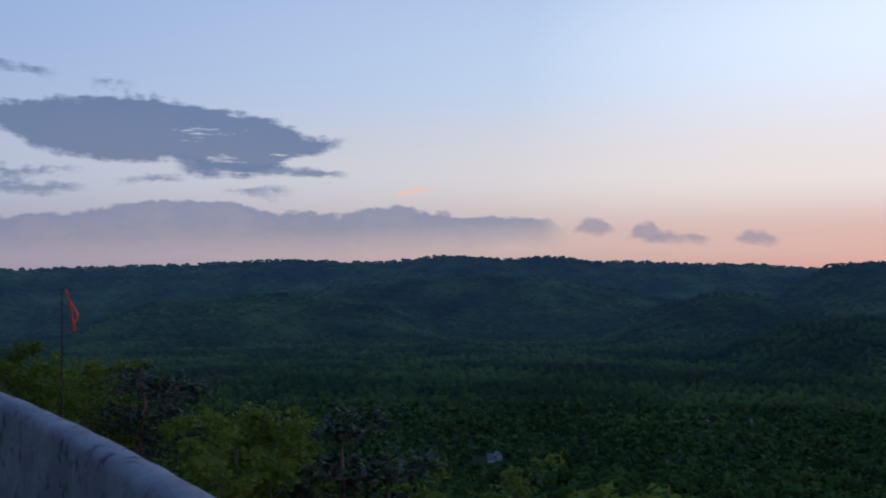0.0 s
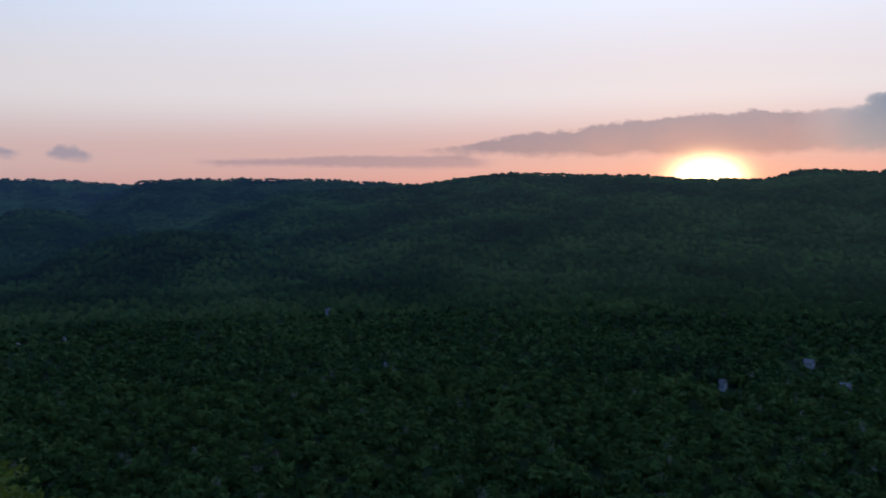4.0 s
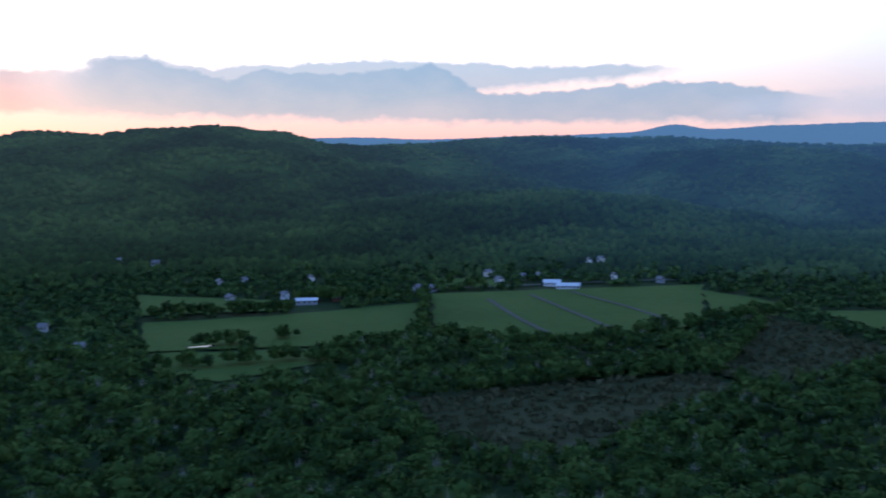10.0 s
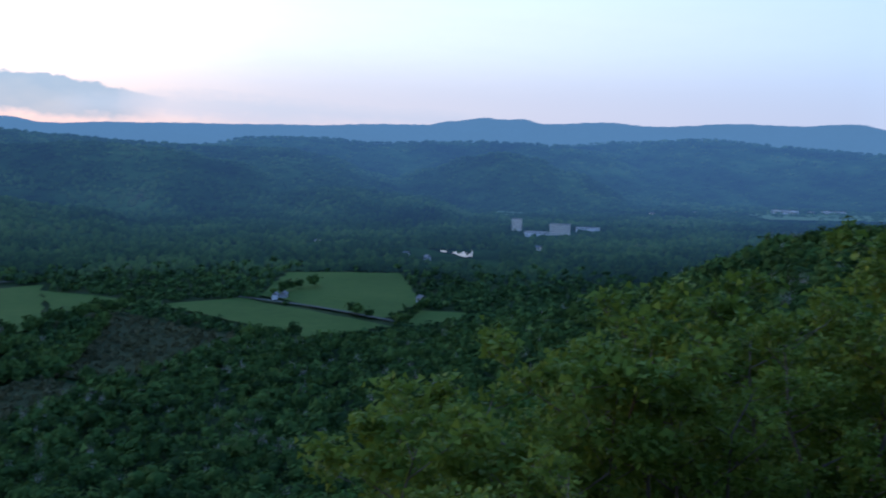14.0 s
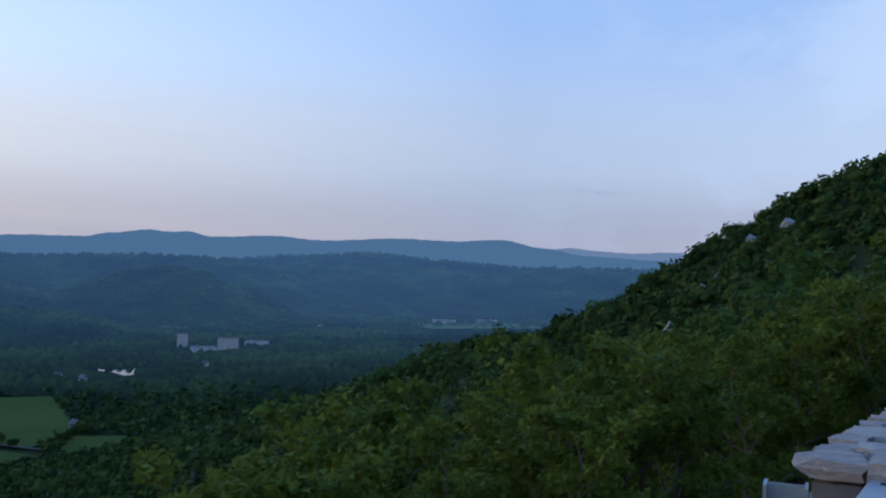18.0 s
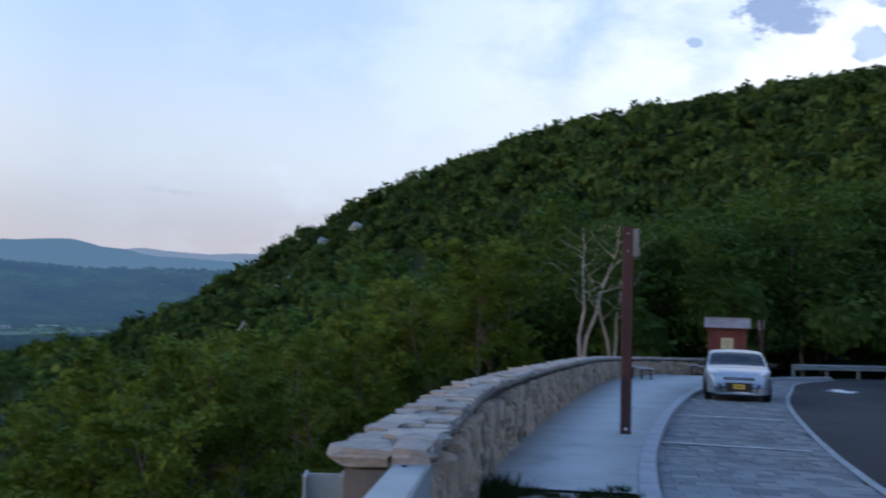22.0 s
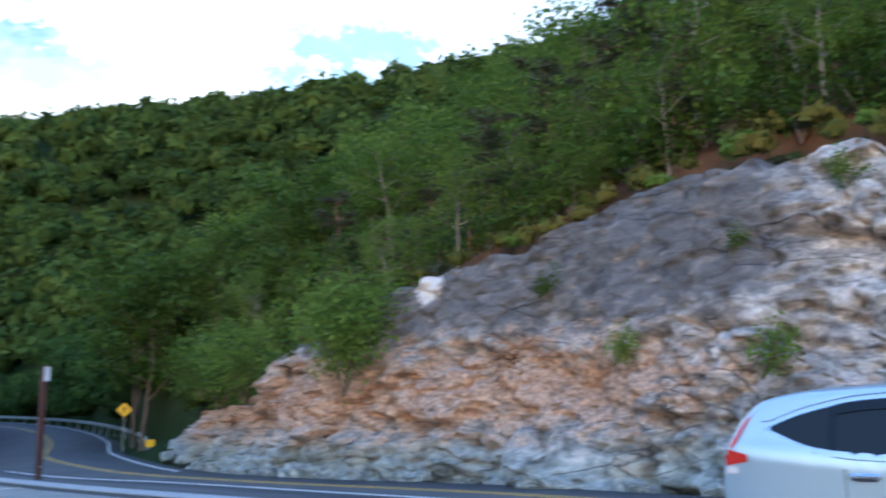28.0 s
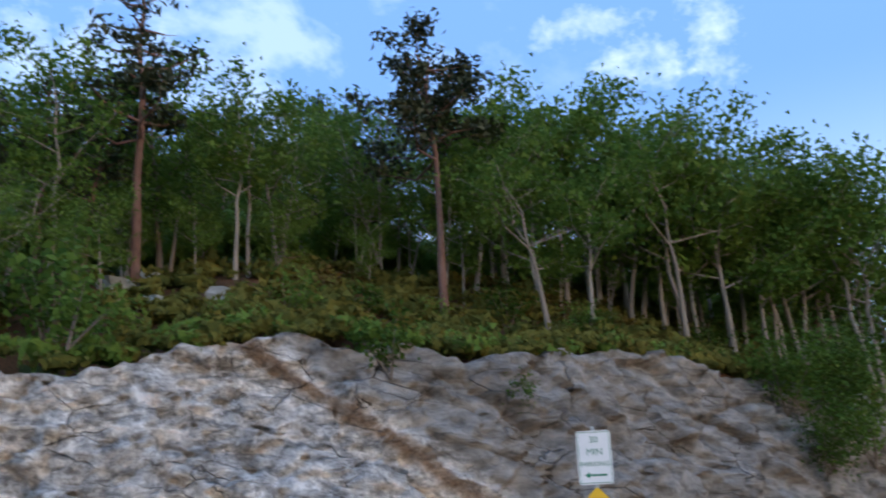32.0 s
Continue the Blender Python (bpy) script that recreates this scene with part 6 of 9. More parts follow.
def pine(seed, tall, spread, tufts, bare=0.45, scraggy=False):
    """A pitch pine: straight reddish stem, bent boughs and separate pads of dark needles."""
    r = random.Random(seed)
    rg = np.random.default_rng(seed)
    V, F, C = [], [], []
    path = [Vector((r.uniform(-0.02, 0.02) * tall * k / 8, r.uniform(-0.02, 0.02) * tall * k / 8, -0.5 + (tall + 0.4) * k / 8)) for k in range(9)]
    tube(V, F, path, [0.17 - 0.016 * k for k in range(9)], 8)
    whorls = 7 if not scraggy else 9
    for w in range(whorls):
        t = bare + (1.0 - bare) * (w + 0.5 * r.random()) / whorls
        i = min(7, int(t * 8))
        p0 = path[i].lerp(path[i + 1], t * 8 - i)
        a0 = r.uniform(0, 6.28)
        for b in range(r.randint(2, 4)):
            a = a0 + b * 2.1 + r.uniform(-0.5, 0.5)
            reach = spread * (1.0 - 0.5 * (t - bare) / (1 - bare)) * r.uniform(0.5, 1.1)
            p1 = p0 + Vector((math.cos(a) * reach * 0.5, math.sin(a) * reach * 0.5, reach * r.uniform(-0.1, 0.12)))
            p2 = p0 + Vector((math.cos(a + 0.3) * reach, math.sin(a + 0.3) * reach, reach * r.uniform(0.1, 0.4)))
            tube(V, F, [p0, p1, p2], [0.055, 0.036, 0.014], 4)
            for q in range(3):
                s = p1.lerp(p2, q / 2)
                e = s + Vector((r.uniform(-1, 1), r.uniform(-1, 1), r.uniform(0.0, 0.5))) * reach * 0.3
                tube(V, F, [s, e], [0.018, 0.006], 3)
                if not (scraggy and (w > 3 or r.random() < 0.3) and r.random() < 0.8):
                    C.append((e.x, e.y, e.z + 0.08))
            if not scraggy or r.random() < 0.4:
                C.append((p2.x, p2.y, p2.z + 0.08))
    C.append((path[-1].x, path[-1].y, tall))
    C = np.array(C)
    pick = rg.integers(0, len(C), tufts)
    P = C[pick] + rg.normal(size=(tufts, 3)) * np.array([0.27, 0.27, 0.13])
    root = new("pine_tree")
    mesh_np("trunk", [v[:] for v in V], F, M["redbark"], root, smooth=True)
    q, f = leaf_quads(P, 0.11, rg, long=1.5, three=True)
    mesh_np("crown", q, f, M["needle"], root)
    return root


def shrub(seed, size, leaves, leaf, mat):
    r = random.Random(seed)
    rg = np.random.default_rng(seed)
    V, F, tips = [], [], []
    for b in range(7):
        a = r.uniform(0, 6.28)
        e = Vector((math.cos(a) * size * r.uniform(0.2, 0.5), math.sin(a) * size * r.uniform(0.2, 0.5), size * r.uniform(0.5, 1.0)))
        tube(V, F, [Vector((0, 0, -0.15)), e * 0.5, e], [0.025, 0.016, 0.006], 4)
        tips += [e, e * 0.75, e * 0.5]
    T = np.array([t[:] for t in tips])
    C = T[rg.integers(0, len(T), leaves)] + rg.normal(size=(leaves, 3)) * size * 0.15
    root = new("shrub")
    mesh_np("stem", [v[:] for v in V], F, M["bark"], root)
    q, f = leaf_quads(C, leaf, rg)
    mesh_np("foliage", q, f, mat, root)
    return root


def top_of(ob):
    """How high a tree stands, leaves and all."""
    return max(c[2] for o in ob.children for c in o.bound_box)


def set_out(kinds, spots, label, category, group, seed, smin=0.85, smax=1.2, limit=None):
    """Copies of some trees at plan spots (x, y) or (x, y, size), standing on the ground."""
    r = random.Random(seed)
    for k, s in enumerate(spots):
        x, y = s[0], s[1]
        z = float(height(np.array([x]), np.array([y]))[0]) - 0.12
        ob = kinds[r.randrange(len(kinds))]
        size = s[2] if len(s) > 2 else r.uniform(smin, smax)
        if limit is not None:
            hd, dist = math.degrees(math.atan2(x, y)) % 360, math.hypot(x, y)
            room = EYE + dist * math.tan(radians(float(np.interp(hd, [q[0] for q in limit], [q[1] for q in limit])))) - z
            size = min(1.25, room / top_of(ob)) * r.uniform(0.85, 1.0)
            if size < 0.33:
                continue
        m = pose(x, y, z, r.uniform(-4, 4), r.uniform(-4, 4), r.uniform(0, 360)) @ Matrix.Scale(size, 4)
        c = copy_thing(ob, m)
        tagged(c, label, category, group)


def drop_master(kinds):
    for ob in kinds:
        for o in (*ob.children_recursive, ob):
            bpy.data.objects.remove(o)


def spread_spots(n, x0, x1, y0, y1, gap, seed, ok=None):
    r = random.Random(seed)
    out = []
    for _ in range(n * 40):
        p = (r.uniform(x0, x1), r.uniform(y0, y1))
        if (ok is None or ok(*p)) and all((p[0] - q[0]) ** 2 + (p[1] - q[1]) ** 2 > gap * gap for q in out):
            out.append(p)
            if len(out) == n:
                break
    return out


def brink(x, y):
    return x - float(edge_x(y))


def beside_sign(x, y):
    """The open corner where the bend sign stands."""
    return 27.5 < math.degrees(math.atan2(x, y)) < 35 and math.hypot(x, y) < 76


near_oaks = [broadleaf(100 + k, 8.5 + 0.7 * k, 2.3, 5600, 0.108, M["leaf"], M["bark"], 0.11, 0.22, 1 + (k % 2), 0.21, 14 - 4 * (k % 2)) for k in range(4)]
hill_oaks = [broadleaf(150 + k, 9.0 + k, 3.2, 2000, 0.17, M["litwoods"], M["bark"], 0.15, 0.2, 1, 0.6, 10, "oak_tree") for k in range(2)]
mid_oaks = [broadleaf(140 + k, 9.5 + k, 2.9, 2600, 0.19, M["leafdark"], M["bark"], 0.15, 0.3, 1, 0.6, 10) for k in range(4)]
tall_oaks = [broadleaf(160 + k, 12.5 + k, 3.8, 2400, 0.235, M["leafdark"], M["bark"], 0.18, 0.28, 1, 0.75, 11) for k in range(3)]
thin_oaks = [broadleaf(180 + k, 8.0 + 0.7 * k, 2.9, 1900, 0.14, M["litwoods"], M["grey"], 0.13, 0.4, 1 + (k == 2), 0.45, 9, "oak_tree") for k in range(4)]
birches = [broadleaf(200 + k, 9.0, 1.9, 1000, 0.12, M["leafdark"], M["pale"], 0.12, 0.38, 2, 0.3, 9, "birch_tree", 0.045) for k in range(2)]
pines = [pine(220, 10.5, 2.9, 3600, 0.6), pine(221, 9.5, 2.5, 3400, 0.3), pine(222, 11, 2.0, 1900, 0.45, True)]
shrubs = [shrub(240 + k, 1.3, 420, 0.075, M["litwoods" if k == 0 else "leafdark"]) for k in range(3)]
bushes = [shrub(245 + k, 3.0, 2400, 0.085, M["litwoods" if k == 0 else "leafdark"]) for k in range(2)]
heath = [shrub(250 + k, 0.8, 220, 0.07, M["heath"]) for k in range(2)]

# how high the tree tops stand in the view over the brink, by heading
TOPS = [(0, -20), (150, -1.5), (159, -2.6), (163, -4.4), (167, -5.2), (170, -7), (175, -7.6), (180, -9.6), (187, -11), (193, -12), (199, -14.5), (206, -18), (215, -26), (297, -26),
        (303, -26), (306, -19), (309, -14.5), (313, -11), (318, -11), (322, -9.4), (325, -7.4), (329, -6.4), (332, -4.4), (336, -2.6), (340, -2.8), (344, -1.5), (351, 2.0), (358, 6.0), (360, 6.5)]
# below the parapet, to the north-west
spots = spread_spots(44, -26, -3.5, 5, 52, 2.8, 41, lambda x, y: brink(x, y) < -4.5 and math.hypot(x, y) > 9.5)
set_out(near_oaks, spots, "young oak in fresh yellow-green spring leaf below the parapet", "tree", "trees below the parapet", 42, limit=TOPS)
spots = spread_spots(60, -62, -20, 5, 90, 4.2, 43, lambda x, y: brink(x, y) < -14)
set_out(mid_oaks, spots, "leafy oak on the slope below the overlook", "tree", "trees on the slope", 44, limit=TOPS)
BACK = [(0, 7.9), (3.5, 6.2), (9, 6.0), (12.4, 7.2), (15.7, 7.9), (19.1, 6.8), (21.5, 4.0), (25, 5.6), (29, 6.4), (35, 10), (60, 12), (330, 3.0), (345, 3.2), (350, 4.0), (356, 7.0), (360, 7.9)]


def tree_to(kinds, hd, dist, el, label, category, group, seed):
    """One tree at a heading and distance, grown until its top stands at an angle of height."""
    r = random.Random(seed)
    x, y = plan(hd, dist)
    z = float(height(np.array([x]), np.array([y]))[0]) - 0.12
    ob = kinds[seed % len(kinds)]
    size = (EYE + dist * math.tan(radians(el)) - z) / top_of(ob)
    c = copy_thing(ob, pose(x, y, z, r.uniform(-3, 3), r.uniform(-3, 3), r.uniform(0, 360)) @ Matrix.Scale(size, 4))
    tagged(c, label, category, group)


for k, (hd, dist, el) in enumerate(((305.4, 14, -14.2), (308.6, 17, -13.0), (313.2, 15, -8.9), (316.8, 17, -9.9), (319.8, 16, -8.9), (323.5, 22, -6.4), (326.0, 21, -6.4), (329.2, 19, -5.6),
                                    (332.2, 22, -4.2), (335.8, 21, -2.6), (338.4, 24, -2.0), (189.1, 22, -9.6), (194.9, 20, -10.6), (171.6, 22, -6.3), (173.4, 24, -6.2), (161.2, 24, -3.0), (159.2, 22, -2.0), (163.2, 26, -3.7))):
    tree_to(near_oaks, hd, dist, el, "young oak in fresh yellow-green spring leaf on the brink", "tree", "trees on the brink", k)
for k, (hd, dist, el) in enumerate(((166.4, 24, -3.9), (168.4, 27, -4.5), (177.2, 23, -6.5), (180.4, 24, -9.0), (165.0, 30, -4.2))):
    tree_to(pines[1:2], hd, dist, el, "dark pitch pine on the slope beyond the barrier", "tree", "pines beyond the barrier", 60 + k)
# behind the lot, to the north
spots = spread_spots(40, -14, 16, 52, 80, 3.0, 45, lambda x, y: brink(x, y) < 10 and y > 54)
set_out(tall_oaks, spots, "tall dark-green oak behind the parking lot", "tree", "trees behind the lot", 46, limit=BACK)
spots = spread_spots(60, 12, 46, 56, 112, 3.2, 47, lambda x, y: (brink(x, y) < 1 or brink(x, y) > 26 or y > 80) and abs(x - float(road_x(y))) > 7.5 and not beside_sign(x, y))
set_out(tall_oaks, spots, "tall dark-green oak beside the road", "tree", "trees beside the road", 48, limit=BACK)
spots = spread_spots(46, 36, 92, 40, 108, 4.0, 49, lambda x, y: x - float(cliff_x(y)) > 5 and brink(x, y) > 27 and abs(x - float(road_x(y))) > 7 and not beside_sign(x, y))
set_out(hill_oaks + mid_oaks[:1], spots, "leafy oak on the hillside above the road", "tree", "trees above the road", 50, 0.8, 1.1)
set_out(birches, [(-0.2, 46.5, 0.9), (1.5, 49.8, 0.85)], "pale forked birch with sparse leaves behind the parapet", "tree", "birches", 51)
# south-west, below the road's bend
spots = spread_spots(22, -8, 16, -42, -12, 3.4, 53, lambda x, y: -30 < brink(x, y) < -4.5)
set_out(near_oaks, spots, "young oak on the slope beyond the barrier", "tree", "trees beyond the barrier", 54, limit=TOPS)


# ---- on and above the rock cut
def on_cliff(hd, el, out=0.0):
    """Where a line of sight from the viewer meets the leaning rock face."""
    h, e = radians(hd), radians(el)
    for k in range(150, 700):
        d = k * 0.1
        x, y, z = d * math.sin(h) * math.cos(e), d * math.cos(h) * math.cos(e), EYE + d * math.sin(e)
        if x > float(cliff_x(y)) + 0.40 * max(0, z - cliff_level(y)) - 0.5 - out:
            return x, y, z
    return x, y, z


def above(hd, dist):
    return plan(hd, dist)


rt = random.Random(61)
set_out([pines[0]], [above(104.0, 35) + (1.2,), above(97, 52) + (1.0,), above(73, 52) + (0.9,)], "tall pitch pine with a bare reddish stem above the rock", "tree", "pines above the rock", 62)
set_out([pines[2]], [above(85.1, 37) + (1.35,), above(79.5, 44) + (0.9,)], "scraggy half-bare pine above the rock", "tree", "pines above the rock", 63)
set_out([pines[1]], [above(82, 40) + (0.9,), above(76, 43) + (0.95,), above(98.5, 46) + (0.8,), above(88, 50) + (1.0,), above(66, 50), above(61, 47), above(126, 55)],
        "dense dark pitch pine above the rock", "tree", "pines above the rock", 64)
spots = [above(h, d) for h, d in ((80.4, 36.5), (91.0, 36.5), (91.8, 36.8), (93.6, 36.5), (110.5, 34.5), (113, 36), (118.6, 41), (121.2, 42.5), (123.5, 45), (100, 41), (87, 42), (107, 42), (116, 44), (95, 44))]
spots += [above(104 + 1.9 * k, 37.5 + 0.55 * k + 4 * rt.random()) for k in range(14)] + [above(105 + 2.3 * k, 46 + 6 * rt.random()) for k in range(13)] + [above(113 + 2.2 * k, 43 + 0.5 * k + 5 * rt.random()) for k in range(10)]
spots = [(x, y, (0.93 + 0.24 * max(0.0, min(1.0, (-6 - y) / 14))) * rt.uniform(0.8, 1.05)) for x, y in spots]
set_out(thin_oaks, spots, "slender oak with a pale grey stem above the rock", "tree", "oaks above the rock", 65)
spots = spread_spots(34, 30, 50, -46, 4, 3.0, 101, lambda x, y: 8.5 < x - float(cliff_x(y)) < 19 and (x - float(cliff_x(y)) > 12 or y < -12))
set_out(thin_oaks + hill_oaks, spots, "low leafy oak sapling under the taller trees", "tree", "saplings above the rock", 102, 0.30, 0.52)
spots = spread_spots(76, 30, 80, -52, 46, 3.6, 66, lambda x, y: x - float(cliff_x(y)) > 11 + (4 if -8 < y < 6 else 0) and x < 78)
set_out(thin_oaks + hill_oaks, spots, "green oak in the open wood above the rock", "tree", "wood above the rock", 67, 0.8, 1.1)
spots = spread_spots(44, 26, 48, 4, 50, 2.4, 97, lambda x, y: 4.2 < x - float(cliff_x(y)) < 13)
set_out(thin_oaks + hill_oaks, spots, "low bushy oak at the top of the rock cut", "tree", "young oaks above the rock", 98, 0.30, 0.62)
spots = spread_spots(16, 27, 50, 6, 46, 4.5, 99, lambda x, y: 5.5 < x - float(cliff_x(y)) < 15)
set_out([pines[1]], spots, "small brownish pitch pine at the top of the rock cut", "tree", "young pines above the rock", 100, 0.45, 0.75)
spots = spread_spots(90, 26, 46, 4, 52, 1.5, 68, lambda x, y: 2.8 < x - float(cliff_x(y)) < 11)
set_out([shrubs[0], shrubs[1], shrubs[2]], spots, "leafy shrub along the top of the rock cut", "shrub", "shrubs above the rock", 69, 1.2, 2.4)
spots = spread_spots(26, 26, 42, -30, 12, 1.9, 70, lambda x, y: 3.4 < x - float(cliff_x(y)) < 9)
set_out(shrubs, spots, "leafy shrub along the top of the rock cut", "shrub", "shrubs above the rock", 71, 0.8, 1.7)
spots = spread_spots(90, 26, 46, -34, 46, 1.3, 72, lambda x, y: 3.2 < x - float(cliff_x(y)) < 14)
set_out(heath, spots, "low russet heath over thin soil", "heath", "heath above the rock", 73, 0.8, 1.5)
for hd, el, size, lab in ((55.6, 4.7, 0.75, 1), (59.3, 1.0, 0.8, 0), (66.0, 7.2, 0.6, 1), (67.5, 0.4, 1.0, 0), (72.4, 10.8, 0.75, 0), (43.3, -0.8, 2.6, 0), (43.8, 2.0, 1.9, 0), (42.4, 0.6, 2.0, 0), (40.0, 0.2, 1.2, 1),
                          (37.6, -1.4, 2.3, 0), (36.2, -1.8, 2.2, 1), (35.2, -1.2, 2.2, 0), (109.0, 10.6, 0.9, 1), (100.5, 13.2, 1.4, 1), (123.5, 9.5, 2.2, 0), (126.0, 9.0, 2.6, 1), (125.0, 6.0, 2.2, 1), (127.5, 6.5, 2.4, 0), (82.0, 14.5, 1.5, 0)):
    x, y, z = on_cliff(hd, el)
    big = size > 1.75
    c = copy_thing(bushes[lab] if big else shrubs[lab], pose(x, y, z - 0.1, 0, -12 if big else -25, rt.uniform(0, 360)) @ Matrix.Scale(size * (0.46 if big else 1.0), 4))
    tagged(c, "shrub rooted in a cleft of the rock face", "shrub", "shrubs on the rock")
x, y, d, h, rg = scatter(44, 84, 56, 140, 3.4, 91)
k = x - cliff_x(y) > 15
x, y = x[k], y[k]
sz = rg.uniform(2.5, 4.5, len(x))
domes("undergrowth", x, y, sz, sz * 0.8, M["litwoods"], "leafy undergrowth in the wood above the rock", 92, 6, 2, 200, 0.9)
# low heath and litter over the thin soil
x, y, d, h, rg = scatter(24, 64, 40, 138, 0.85, 93)
b = x - cliff_x(y)
k = (b > 0.9 + rg.random(len(x)) * 1.6) & (b < 17) & (cliff_h(y) > 2.0) & (rg.random(len(x)) > np.clip((y - 1) / 6, 0, 0.9))
x, y = x[k], y[k]
sz = rg.uniform(0.6, 1.7, len(x))
domes("heath", x, y, sz, rg.uniform(0.35, 0.95, len(x)), M["carpet"], "low golden-green heath carpeting the ground above the rock", 94, 5, 2, 60, 0.8, sink=-0.05, category="heath")


# a fringe of low growth over the lip of the rock
rg = np.random.default_rng(95)
for mat, n, lab in (("carpet", 330, "golden-green heath hanging over the lip of the rock"), ("litwoods", 130, "small leafy shoots along the lip of the rock")):
    y = rg.uniform(-44, 33, n)
    y = np.where((y > 4) & (rg.random(n) < 0.75), rg.uniform(-30, 2, n), y)
    ch = cliff_h(y)
    u = rg.uniform(0.2, 2.2, n)
    x = cliff_x(y) + 0.40 * ch + u
    sz = rg.uniform(0.6, 1.4, n)
    domes("heath", x, y, sz, rg.uniform(0.4, 0.9, n), M[mat], lab, 96, 5, 2, 70, 0.8, category="heath", base=bench(y) - DROP + ch - 0.1 + 0.5 * u)


def litter_sheet():
    ys = np.arange(-46, 33, 0.6)
    bs = np.arange(1.0, 20, 0.6)
    Y, B = np.meshgrid(ys, bs, indexing="ij")
    X = cliff_x(Y) + B
    Z = height(X, Y) + 0.08
    V = np.stack([X, Y, Z], -1).reshape(-1, 3)
    n = len(bs)
    i, j = np.meshgrid(np.arange(len(ys) - 1), np.arange(n - 1), indexing="ij")
    q = np.stack([i * n + j, i * n + j + 1, (i + 1) * n + j + 1, (i + 1) * n + j], -1).reshape(-1, 4)[:, ::-1]
    tagged(mesh_np("leaf_litter", V, q, M["litter"], smooth=True), "russet leaf litter and soil above the rock", "ground", kind="structure")


litter_sheet()
drop_master(near_oaks + hill_oaks + mid_oaks + tall_oaks + thin_oaks + birches + pines + shrubs + bushes + heath)


def outcrop(hd, el, wide, tall):
    """A pale bare slab high on the mountain flank."""
    for dist in range(200, 560, 4):
        x, y = plan(hd, dist)
        z = float(height(np.array([x]), np.array([y]))[0]) + 6.5
        if math.degrees(math.atan2(z - EYE, dist)) >= el:
            break
    me = wall_stone(1.0, 0.7, 0.8, int(hd * 10) % 97)
    me.materials.clear()
    me.materials.append(M["rock"])
    root = new("rock_outcrop", me)
    root.matrix_world = pose(x, y, z - tall * 0.75 - 0.8, 24, 28, -hd) @ Matrix.Diagonal((wide * 0.9, 6, tall * 1.3, 1))
    tagged(root, "pale bare rock slab among trees on the mountain flank", "rock", "rock outcrops")


for hd, el, wide, tall in ((-20.1, -1.8, 7, 9), (-18.3, 0.1, 9, 6), (-13.4, 3.8, 11, 4), (-15.6, 2.9, 7, 2.5), (-17.4, 0.7, 6, 3)):
    outcrop(hd, el, wide, tall)


def heath_slab(hd, el, wide, deep, tall, turn):
    """A flat grey boulder that lies in the heath above the rock."""
    for k in range(240, 520):
        x, y = plan(hd, k * 0.1)
        z = float(height(np.array([x]), np.array([y]))[0])
        if x - float(cliff_x(y)) > 4 and z > EYE + k * 0.1 * math.tan(radians(el)):
            break
    me = wall_stone(1.0, 1.0, 0.8, int(hd * 10) % 89)
    me.materials[0] = M["slab"]
    ob = new("boulder", me)
    ob.matrix_world = pose(x, y, z + 0.12 * tall, 6, -14, turn) @ Matrix.Diagonal((wide, deep, tall, 1))
    tagged(ob, "flat lichen-grey boulder lying in low heath", "boulder", "boulders in the heath")


for hd, el, wide, deep, tall, turn in ((84.2, 17.4, 1.8, 1.3, 0.9, 20), (85.8, 17.9, 1.5, 1.1, 0.8, 60), (90.5, 17.4, 1.7, 1.2, 0.7, -15), (86.4, 16.6, 1.2, 0.9, 0.7, 40), (103.2, 17.1, 0.8, 0.7, 0.5, 10), (110.2, 18.1, 1.3, 0.9, 0.6, 70)):
    heath_slab(hd, el, wide, deep, tall, turn)


# ---------------------------------------------------------------- vehicles
def lathe(profile, segs=28):
    """A turned solid about the x axis from (x, r) marks."""
    bm = bmesh.new()
    rings = []
    for x, r in profile:
        rings.append([bm.verts.new((x, r * math.cos(2 * math.pi * k / segs), r * math.sin(2 * math.pi * k / segs))) for k in range(segs)])
    for a, b in zip(rings[:-1], rings[1:]):
        for k in range(segs):
            m = (k + 1) % segs
            bm.faces.new((a[k], a[m], b[m], b[k]))
    bmesh.ops.recalc_face_normals(bm, faces=bm.faces)
    return bm


def paint_material(name, colour):
    m = material(name, [tuple(0.94 * c for c in colour), colour], 0.6, 0.32, 0, 200, metal=0.55, spec=0.5)
    p = next(n for n in m.node_tree.nodes if n.type == "BSDF_PRINCIPLED")
    p.inputs["Coat Weight"].default_value = 0.6
    p.inputs["Coat Roughness"].default_value = 0.08
    return m


